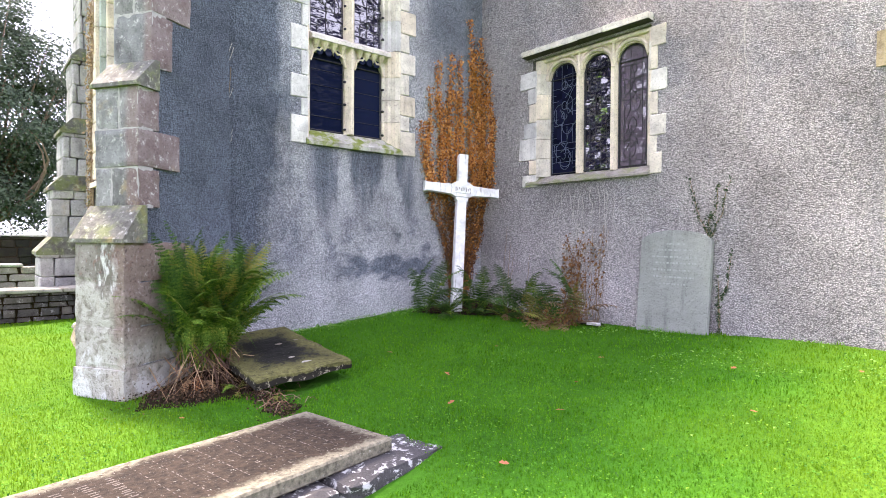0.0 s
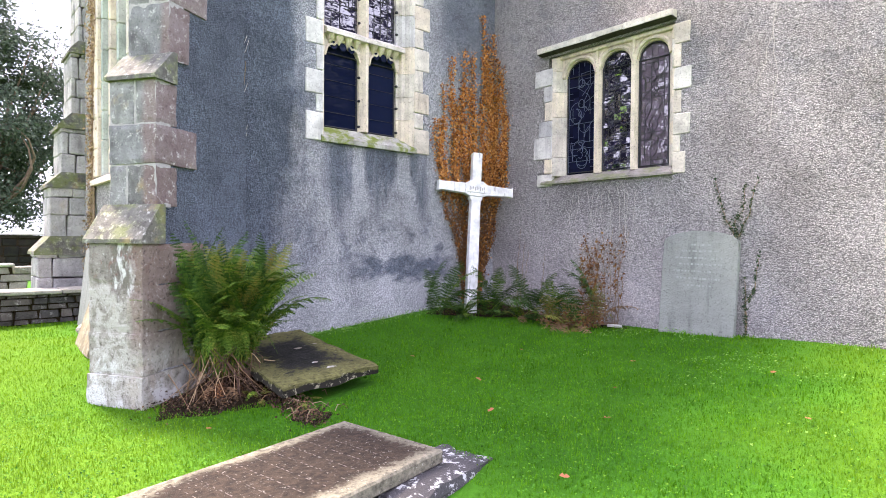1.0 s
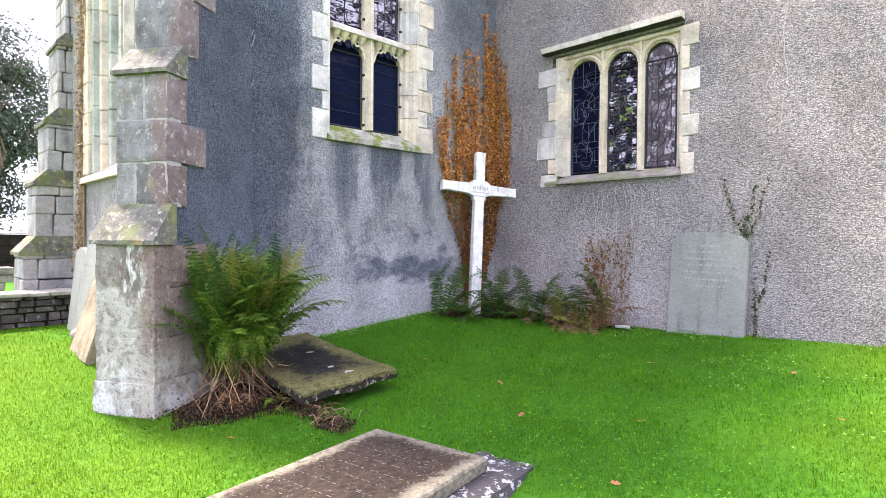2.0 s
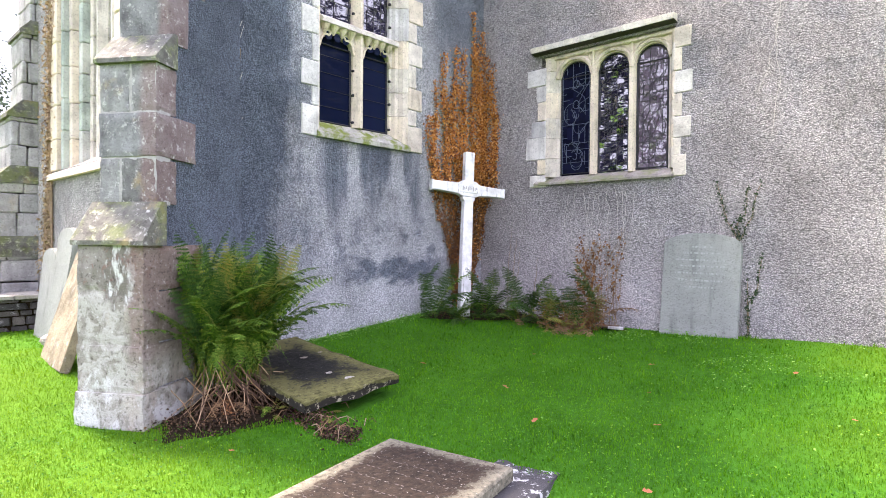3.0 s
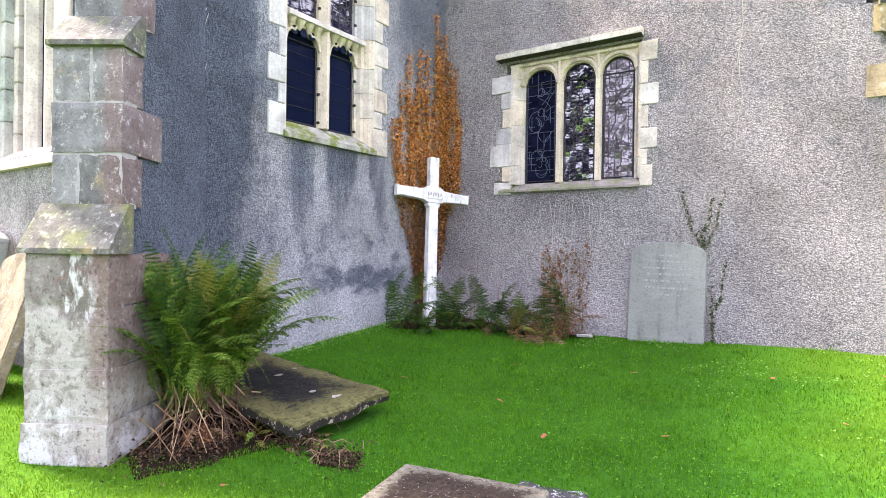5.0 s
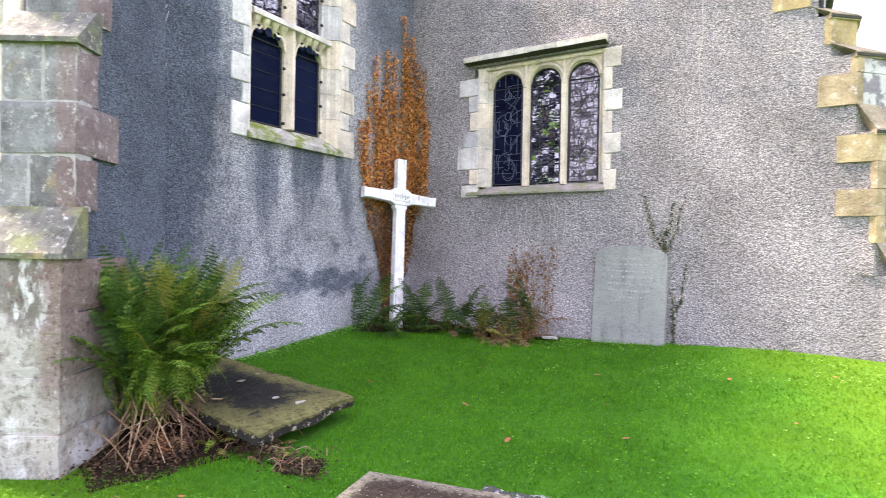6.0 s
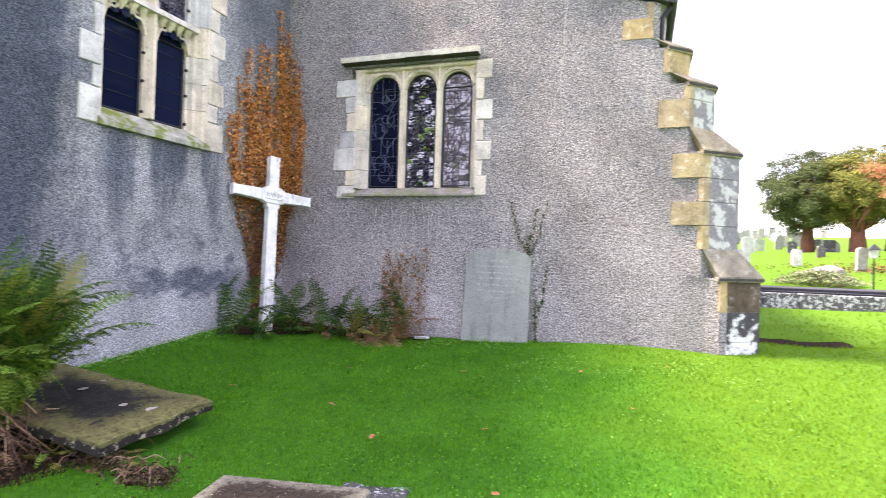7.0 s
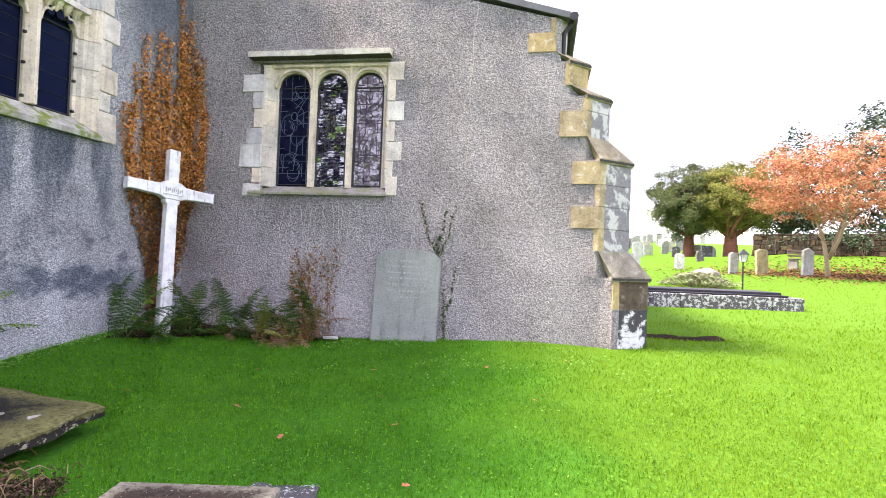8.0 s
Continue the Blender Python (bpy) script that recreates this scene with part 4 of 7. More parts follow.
def build_chancel_window():
    m = F_CHANCEL @ Matrix.Translation((-0.13, 0, 0.06))
    win = thing("window_2", m @ Vector((-2.17, 0, 2.4)), "tall two-light transomed church window with dark leaded glass", "window", kind="structure")
    inv = win.matrix_world.inverted()

    def add(name, bm, material, label="", smooth=False):
        bmesh.ops.transform(bm, matrix=inv @ m, verts=bm.verts)
        return part(name, bm, material, win, label, smooth)

    lights = ((-2.77, -2.26), (-2.12, -1.66))
    GL = 0.2
    for poly in ([(-2.885, -0.01), (-2.86, -0.01), (-2.81, 0.1), (-2.77, 0.14), (-2.77, 0.3), (-2.885, 0.3)], [(-1.455, 0.3), (-1.66, 0.3), (-1.66, 0.15), (-1.63, 0.14), (-1.61, 0.09), (-1.56, 0.085), (-1.53, 0.02), (-1.49, -0.01), (-1.455, -0.01)]):
        z, k = 2.3, 0
        while z < 5.1:
            hi = min(5.1, z + rng.uniform(0.3, 0.45))
            bm = bmesh.new()
            prism(bm, poly, z, hi - 0.006)
            add("jamb", bm, (M_DRESS, M_QUOIN, M_HOOD)[k % 3])
            z, k = hi, k + 1
    bm = bmesh.new()
    prism(bm, [(-2.26, 0.26), (-2.26, 0.15), (-2.21, 0.06), (-2.17, 0.06), (-2.12, 0.15), (-2.12, 0.26)], 2.42, 5.0)
    add("mullion", bm, M_DRESS)
    bm = bmesh.new()
    head_plate(bm, lights, 3.3, 0.2, 3.6, 0.13, 0.25, -2.8, -1.6, 0.05)
    add("head", bm, M_DRESS, "cusped limestone head under the transom")
    bm = bmesh.new()
    for p, s in lights:
        roll_mould(bm, arch(p, s, 3.3, 0.21, 16, 0.04), 0.125, 0.016)
        for k in range(4):
            c = p + (s - p) * (k + 0.5) / 4
            tube(bm, [(c, 0.09, 3.57), (c, 0.1, 3.52), (c, 0.12, 3.45)], [0.06, 0.045, 0.01], 8)
    add("cusping", bm, M_DRESS, "carved scalloped cusps under the transom")
    bm = bmesh.new()
    for p, s in lights:
        for k in range(3):
            c = p + (s - p) * (k + 1) / 4
            tube(bm, [(c, 0.122, 3.44), (c, 0.128, 3.44)], 0.05, 10)
    add("lobe", bm, M_GLASS_DEEP, "dark glazed lobes between the cusps")
    bm = bmesh.new()
    ring = [(0.02, 3.55), (0.02, 3.6), (0.14, 3.67), (0.26, 3.67), (0.26, 3.55)]
    loft(bm, [[(a, q, z) for q, z in ring] for a in (-2.8, -1.6)])
    bmesh.ops.recalc_face_normals(bm, faces=bm.faces)
    add("transom", bm, M_HOOD)
    for k, lt in enumerate(lights):
        bm = bmesh.new()
        box(bm, (lt[0], GL, 2.42), (lt[1], GL + 0.01, 3.55))
        add("pane", bm, M_GLASS_DEEP, "dark sheet of protective glazing")
        bm = bmesh.new()
        for z in (2.44, 3.35):
            tube(bm, [(lt[0], 0.185, z), (lt[1], 0.185, z)], 0.01, 5)
        for a in (lt[0] + 0.012, lt[1] - 0.012):
            tube(bm, [(a, 0.185, 2.42), (a, 0.185, 3.4)], 0.012, 5)
        for j in range(1, 5):
            box(bm, (lt[0], 0.193, 2.42 + j * 0.2), (lt[1], 0.199, 2.424 + j * 0.2))
        for z in (2.47, 2.8, 3.1):
            box(bm, (lt[1] - 0.015, 0.13, z), (lt[1] + 0.02, 0.165, z + 0.03), 0.006)
        add("glazing_bar", bm, M_IRON)
        add_panes(win, m, lt, 3.68, 4.95, GL, 4, 12, M_GLASS, 2.2, 80 + k)
        add("lead", lead_lines(lt, 3.68, 4.95, GL - 0.004, 4, 12, 90 + k, 0.5), M_LEAD_DARK)
        bm = bmesh.new()
        for z in (3.8, 4.1, 4.4, 4.7):
            box(bm, (lt[1] - 0.015, 0.13, z), (lt[1] + 0.02, 0.165, z + 0.03), 0.006)
        add("bracket", bm, M_IRON)
    bm = bmesh.new()
    box(bm, (-2.9, 0.02, 4.95), (-1.44, 0.3, 5.12))
    add("head", bm, M_DRESS)
    bm = bmesh.new()
    ring = [(-0.05, 2.205), (-0.05, 2.26), (0.15, 2.42), (0.3, 2.42), (0.3, 2.205)]
    loft(bm, [[(a, q, z) for q, z in ring] for a in (-2.9, -1.44)])
    bmesh.ops.recalc_face_normals(bm, faces=bm.faces)
    add("sill_stone", bm, M_SILL_MOSS, "moss-green sloping sill stone")
    z = 2.21
    long = True
    for h in (0.34, 0.22, 0.28, 0.3, 0.3, 0.26, 0.32, 0.24, 0.3, 0.28):
        add("quoin", block((-3.1 if long else -2.96, -0.018, z + 0.004), (-2.872, 0.2, z + h - 0.004)), M_QUOIN_W)
        add("quoin", block((-1.467, -0.018, z + 0.004), (-1.2 if long else -1.31, 0.2, z + h - 0.004)), M_QUOIN if long else M_HOOD)
        z += h
        long = not long


build_chancel_window()
build_aisle_window()


def build_side_window():
    """Tall traceried window of the side wall, seen edge on."""
    m = F_SIDE
    win = thing("window_3", m @ Vector((-2.05, 0, 2.0)), "tall traceried stone window with greenish moulded jambs", "window", kind="structure")
    inv = win.matrix_world.inverted()

    def add(name, bm, material, label=""):
        bmesh.ops.transform(bm, matrix=inv @ m, verts=bm.verts)
        return part(name, bm, material, win, label)

    for sgn, edge in ((1, -3.1), (-1, -1.0)):
        for k, (d0, d1, q0) in enumerate(((-0.3, 0.02, -0.03), (0.02, 0.1, 0.02), (0.1, 0.2, 0.09), (0.2, 0.32, 0.17), (0.32, 0.42, 0.26))):
            p, s = sorted((edge + sgn * d0, edge + sgn * d1))
            z = 1.95
            while z < 6.0:
                h = min(6.0, z + rng.uniform(0.35, 0.6))
                add("jamb", block((p, q0, z), (s, 0.5, h - 0.006), 0.012, 0.002), (M_DRESS, M_TEAL, M_DRESS, M_TEAL, M_HOOD)[k])
                z = h
    for c in (-2.3, -1.8):
        bm = bmesh.new()
        prism(bm, [(c - 0.07, 0.42), (c - 0.07, 0.3), (c - 0.02, 0.2), (c + 0.02, 0.2), (c + 0.07, 0.3), (c + 0.07, 0.42)], 1.95, 6.0)
        add("mullion", bm, M_HOOD)
    bm = bmesh.new()
    box(bm, (-2.75, 0.34, 1.95), (-1.35, 0.35, 6.0))
    add("pane", bm, M_GLASS_DEEP)
    bm = bmesh.new()
    ring = [(-0.06, 1.83), (-0.06, 1.9), (0.3, 2.12), (0.6, 2.12), (0.6, 1.83)]
    loft(bm, [[(a, q, z) for q, z in ring] for a in (-3.4, -0.85)])
    bmesh.ops.recalc_face_normals(bm, faces=bm.faces)
    add("sill_stone", bm, M_DRESS)


build_side_window()


# -- buttresses --
def weathering(bm, u0, u1, w_front, z_lip, w_back, z_top, over=0.035, lip=0.035):
    """A sloped set-off stone: lip, slope and back, from u0 to u1; w grows inward."""
    ring = [(w_front - over, z_lip), (w_front - over, z_lip + lip), (w_back, z_top), (w_back + 0.05, z_top), (w_back + 0.05, z_lip)]
    loft(bm, [[(u, w, z) for w, z in ring] for u in (u0, u1)])
    bmesh.ops.recalc_face_normals(bm, faces=bm.faces)


def build_chancel_buttress():
    """Diagonal buttress at the outer corner, three stages."""
    u0 = 0.0
    bt = thing("buttress", F_DIAG @ Vector((u0, 0.35, -0.3)), "stepped grey sandstone diagonal buttress with mossy set-offs", "buttress")
    inv = bt.matrix_world.inverted()

    def add(name, bm, material, label=""):
        bmesh.ops.transform(bm, matrix=inv @ F_DIAG, verts=bm.verts)
        return part(name, bm, material, bt, label)

    for lo, hi in (((u0 - 0.26, 0.12, -0.6), (u0 + 0.26, 1.5, 0.95)), ((u0 - 0.225, 0.3, 0.95), (u0 + 0.225, 1.5, 2.35)), ((u0 - 0.205, 0.48, 2.35), (u0 + 0.205, 1.5, 6.2))):
        bm = bmesh.new()
        box(bm, lo, hi)
        add("core", bm, M_CHANCEL, "dark pebble-dashed core between the stones")
    # (front w, half width, courses of (z0, z1, joints across))
    stages = (
        (0.04, 0.285, ((-0.55, -0.17, 0, 0.014), (-0.17, 0.18, 0, 0.003), (0.18, 0.58, 0, 0.0), (0.58, 0.93, 0, 0.0))),
        (0.22, 0.25, ((1.24, 1.6, 1, 0.0), (1.6, 1.95, 0, 0.006), (1.95, 2.33, 1, 0.0))),
        (0.4, 0.23, ((2.55, 3.05, 0, 0.0), (3.05, 3.5, 1, 0.0), (3.5, 3.95, 0, 0.0), (3.95, 4.4, 1, 0.0))),
    )
    for s, (w, hw, courses) in enumerate(stages):
        for k, (z0, z1, joints, proud) in enumerate(courses):
            deep = 0.5 if k % 2 else 0.26
            if s == 0:
                deep = 0.75
            p = hw + proud
            cuts = [u0 - p] + ([u0 + rng.uniform(-0.09, 0.03)] if joints else []) + [u0 + p]
            for a, b in zip(cuts, cuts[1:]):
                add("stone", rough_block((a + 0.003, w - proud, z0 + 0.002), (b - 0.003, w + deep, z1 - 0.002), 0.007 if s else 0.012, 7, 0.013 if s else 0.012), M_BUTT if s else M_LIMED)
        bm = bmesh.new()
        box(bm, (u0 - hw + 0.009, w + 0.008, courses[0][0]), (u0 + hw - 0.009, w + 0.18, courses[-1][1]))
        add("mortar", bm, M_MORTAR if s else M_LIMED, "pale lime mortar bedding")
    bm = bmesh.new()
    weathering(bm, u0 - 0.305, u0 + 0.305, 0.04, 0.925, 0.22, 1.26)
    add("weathering", bm, M_CAP, "mossy sloped set-off stone")
    bm = bmesh.new()
    weathering(bm, u0 - 0.27, u0 + 0.27, 0.22, 2.325, 0.4, 2.6)
    add("weathering", bm, M_CAP, "mossy sloped set-off stone")


build_chancel_buttress()


def build_gable_buttress():
    """Stepped buttress closing the gable wall's outer end."""
    bt = thing("buttress", (0.1, -5.8, 0.1), "stepped ochre sandstone corner buttress with flaking limewash", "buttress")
    inv = bt.matrix_world.inverted()

    def add(name, bm, material, label=""):
        bmesh.ops.transform(bm, matrix=inv, verts=bm.verts)
        return part(name, bm, material, bt, label)

    # corner points of each stage: outer-left, outer-right; and its heights
    stages = (((-0.045, -5.76), (0.28, -6.21), -0.4, 0.93, M_FLAKED), ((-0.03, -5.57), (0.3, -5.97), 1.27, 2.36, M_BLOTCHED), ((-0.02, -5.4), (0.26, -5.68), 2.66, 3.15, M_BLOTCHED), ((-0.01, -5.18), (0.2, -5.4), 3.3, 3.58, M_RQUOIN), ((-0.005, -4.98), (0.12, -5.12), 3.72, 4.14, M_QUOIN))

    def plan(a, b, grow=0.0):
        d = grow * RT
        return [(0.003, -4.9), (0.003, a[1] + 0.14), (a[0] - d, a[1] - d * 0.3), (b[0] - d * 0.3, b[1] - d), (0.9, b[1] - d), (0.9, -4.9)]

    foot = -0.4
    for a, b, z0, z1, mt in stages:
        bm = bmesh.new()
        prism(bm, plan((a[0] + 0.012, a[1] + 0.01), (b[0], b[1] + 0.012)), foot, z1 + 0.02)
        foot = z1 + 0.02
        bmesh.ops.recalc_face_normals(bm, faces=bm.faces)
        add("core", bm, M_AISLE, "pebble-dashed buttress core")
    for k, (a, b, z0, z1, mt) in enumerate(stages):
        # facing stones on the splayed face, with alternate returns on to the wall face
        z, j = z0, 0
        while z < z1 - 0.02:
            h = min(z1, z + (0.27 if k == 1 else rng.uniform(0.24, 0.36)))
            if z1 - h < 0.12:
                h = z1
            back = (0.0 if k else 0.1, a[1] + (0.33 if (j + k) % 2 == 0 else 0.06))
            if k == 0 and z < 0.42:
                back = (0.0, a[1] + 0.05)
            c = Vector((a[0] + (b[0] - a[0]) * 0.16, a[1] + (b[1] - a[1]) * 0.16))
            ochre = M_AISLE if k == 0 and z < 0.42 else M_RQUOIN
            quoin = [(back[0] - 0.012, back[1]), (a[0] - 0.008, a[1]), (c.x, c.y - 0.008), (c.x + 0.25, c.y + 0.1), (0.3, back[1])]
            face = [(c.x + 0.003, c.y - 0.006), (b[0], b[1] - 0.008), (b[0] + 0.3, b[1] - 0.008), (b[0] + 0.3, c.y + 0.05), (c.x + 0.24, c.y + 0.05)]
            for poly, stuff in ((quoin, ochre), (face, M_RBROWN if k == 0 and z >= 0.42 else mt)):
                bm = bmesh.new()
                prism(bm, poly, z + 0.003, h - 0.003)
                for v in bm.verts:
                    v.co += Vector((rng.uniform(-0.005, 0.005), rng.uniform(-0.005, 0.005), 0))
                bmesh.ops.recalc_face_normals(bm, faces=bm.faces)
                add("stone", bm, stuff)
            z, j = h, j + 1
    for (a, b, z0, z1, mt), (c, d, y0, y1, nt) in zip(stages, stages[1:]):
        low = [(0.04, a[1] + 0.06), (a[0] - 0.03, a[1] + 0.015), (b[0] - 0.01, b[1] - 0.035), (0.9, b[1] - 0.035), (0.9, a[1] + 0.06)]
        upp = [(0.04, c[1] + 0.03), c, d, (0.9, d[1]), (0.9, c[1] + 0.03)]
        bm = bmesh.new()
        loft(bm, [[(x, y, z1 - 0.02) for x, y in low], [(x, y, z1 + 0.04) for x, y in low], [(x, y, y0 + 0.01) for x, y in upp]])
        bmesh.ops.recalc_face_normals(bm, faces=bm.faces)
        add("weathering", bm, M_RCAP, "sloped set-off stone with a dark drip edge")
        bm = bmesh.new()
        lip = [(0.05, a[1] + 0.06), (a[0] - 0.04, a[1] + 0.01), (b[0] - 0.015, b[1] - 0.045), (0.89, b[1] - 0.045), (0.89, a[1] + 0.06)]
        prism(bm, lip, z1 - 0.005, z1 + 0.022)
        bmesh.ops.recalc_face_normals(bm, faces=bm.faces)
        add("drip_edge", bm, M_DARK_STONE, "dark weathered drip edge")


build_gable_buttress()


def build_far_buttress():
    """Buttress further along the side wall, in plain coursed stone."""
    bt = thing("buttress", (-5.0, 4.4, -0.1), "tall coursed grey stone buttress against the side wall", "buttress")
    inv = bt.matrix_world.inverted()
    for x0, z0, z1 in ((-5.36, -0.4, 0.85), (-5.2, 1.1, 1.85), (-5.06, 2.05, 2.75), (-4.93, 2.95, 3.9), (-4.84, 4.05, 6.3)):
        z = z0
        while z < z1 - 0.05:
            h = min(z1, z + rng.uniform(0.24, 0.34))
            for y0, y1 in ((4.1, 4.42), (4.42, 4.8)):
                joint = x0 + rng.uniform(0.25, 0.6) * (-4.7 - x0)
                for p, q in ((x0, joint - 0.008), (joint, -4.7)):
                    bm = block((p, y0, z), (q, y1 - 0.008, h - 0.008), 0.015, 0.01)
                    bmesh.ops.transform(bm, matrix=inv, verts=bm.verts)
                    part("stone", bm, M_COURSED, bt)
            z = h
    for x0, x1, z0, z1 in ((-5.4, -5.2, 0.83, 1.11), (-5.24, -5.06, 1.83, 2.07), (-5.1, -4.93, 2.73, 2.97), (-4.96, -4.84, 3.88, 4.07)):
        bm = bmesh.new()
        ring = [(x0, z0), (x0, z0 + 0.05), (x1, z1), (-4.7, z1), (-4.7, z0)]
        loft(bm, [[(x, y, z) for x, z in ring] for y in (4.07, 4.84)])
        bmesh.ops.recalc_face_normals(bm, faces=bm.faces)
        bmesh.ops.transform(bm, matrix=inv, verts=bm.verts)
        part("weathering", bm, M_CAP, bt)


build_far_buttress()


# ---- churchyard, near ----
def build_cross():
    """White painted timber cross leaning in the corner."""
    base = Vector((-0.878, -0.397, 0.05))
    top = Vector((-0.63, -0.26, 2.346))
    up = (top - base).normalized()
    across = Vector((0.927, -0.376, 0)).normalized()
    across = (across - up * across.dot(up)).normalized()
    out = across.cross(up)
    m = Matrix((across.to_4d(), (-out).to_4d(), up.to_4d(), (0, 0, 0, 1))).transposed()
    m.translation = base
    for i in range(3):
        m[3][i] = 0
    cr = thing("wooden_cross", m, "weathered white-painted wooden cross leaning into the wall corner", "cross")
    L = (top - base).length
    H = 1.785
    A = 0.575

    def slab(pts, q0, q1, bevel=0.006):
        bm = bmesh.new()
        f = [bm.verts.new((a, q0, z)) for a, z in pts]
        r = [bm.verts.new((a, q1, z)) for a, z in pts]
        bm.faces.new(f)
        bm.faces.new(r[::-1])
        for i in range(len(pts)):
            j = (i + 1) % len(pts)
            bm.faces.new((f[j], f[i], r[i], r[j]))
        bmesh.ops.recalc_face_normals(bm, faces=bm.faces)
        bmesh.ops.bevel(bm, geom=list(bm.edges), offset=bevel, segments=1, affect="EDGES")
        return bm

    part("shaft", slab([(-0.078, -0.1), (0.078, -0.1), (0.074, 1.1), (0.07, H - 0.175), (0.096, H - 0.15), (0.096, H - 0.11), (-0.096, H - 0.11), (-0.096, H - 0.15), (-0.07, H - 0.175), (-0.074, 1.1)], -0.05, 0.05), M_WHITE, cr)
    part("shaft_top", slab([(-0.07, H + 0.1), (0.07, H + 0.1), (0.072, L), (-0.072, L)], -0.048, 0.048), M_WHITE, cr)
    part("crossbar", slab([(-A, H - 0.075), (0.04 - A, H - 0.06), (-0.17, H - 0.078), (-0.11, H - 0.108), (0.11, H - 0.108), (0.17, H - 0.078), (A - 0.04, H - 0.06), (A, H - 0.075), (A, H + 0.075), (A - 0.04, H + 0.06), (0.17, H + 0.07), (0.1, H + 0.115), (-0.1, H + 0.115), (-0.17, H + 0.07), (0.04 - A, H + 0.06), (-A, H + 0.075)], -0.055, 0.045), M_WHITE, cr)
    # carved, unreadable plaque on the crossing
    plaque = part("plaque", slab([(-0.14, H - 0.055), (0.14, H - 0.055), (0.14, H + 0.055), (-0.14, H + 0.055)], -0.066, -0.05, 0.004), M_WHITE, cr)
    for k in range(9):
        bm = bmesh.new()
        a = -0.115 + k * 0.027
        box(bm, (a, -0.0685, H - 0.03 + 0.012 * (k % 3)), (a + 0.014, -0.066, H + 0.03 - 0.01 * (k % 2)))
        part("carving", bm, M_MORTAR, plaque)


build_cross()


def headstone_mesh(w, h, t, shoulder, style="arch"):
    """A headstone slab standing on z=0, facing -y."""
    bm = bmesh.new()
    pts = [(-w / 2, -0.15), (w / 2, -0.15), (w / 2, h - shoulder)]
    if style == "arch":
        pts += [(w / 2 - 0.03, h - shoulder)] if shoulder > 0.15 else []
        e = w / 2 - (0.03 if shoulder > 0.15 else 0)
        for i in range(11):
            t_ = math.pi * i / 10
            pts.append((e * math.cos(t_), h - shoulder + shoulder * math.sin(t_) + 0.001))
        if shoulder > 0.15:
            pts.append((-w / 2, h - shoulder))
    elif style == "point":
        pts += [(0, h), (-w / 2, h - shoulder)]
    else:
        pts += [(-w / 2, h - shoulder)]
    clean = []
    for p in pts:
        if not clean or (Vector(p) - Vector(clean[-1])).length > 0.004:
            clean.append(p)
    f = [bm.verts.new((a, -t / 2, z)) for a, z in clean]
    r = [bm.verts.new((a, t / 2, z)) for a, z in clean]
    bm.faces.new(f)
    bm.faces.new(r[::-1])
    for i in range(len(clean)):
        j = (i + 1) % len(clean)
        bm.faces.new((f[j], f[i], r[i], r[j]))
    bmesh.ops.recalc_face_normals(bm, faces=bm.faces)
    bmesh.ops.bevel(bm, geom=[e for e in bm.edges if not (e.verts[0].co.y * e.verts[1].co.y < 0)], offset=min(0.012, t * 0.15), segments=2, affect="EDGES")
    return bm


def build_wall_headstone():
    m = Matrix.Translation((-0.115, -3.22, 0.05)) @ pose(0, 0, 0, 0, 0, -90) @ pose(0, 0, 0, -5.0, 0.6, 0)
    hs = thing("headstone", m, "grey slate headstone with a rounded top leaning on the wall", "headstone")
    part("slab", headstone_mesh(0.845, 1.17, 0.06, 0.135), M_SLATE, hs)
    r = random.Random(4)
    # worn, unreadable lettering
    for k, z in enumerate((1.0, 0.93, 0.85, 0.78, 0.70, 0.62, 0.54)):
        half = (0.1, 0.2, 0.27, 0.22, 0.28, 0.24, 0.16)[k]
        a = -half
        bm = bmesh.new()
        while a < half:
            w = r.uniform(0.012, 0.05)
            box(bm, (a, -0.0315, z), (a + w, -0.0295, z + 0.02))
            a += w + r.uniform(0.01, 0.03)
        tagged(part("inscription", bm, M_WORN, hs, "worn unreadable lettering"), kind="stuff")


build_wall_headstone()


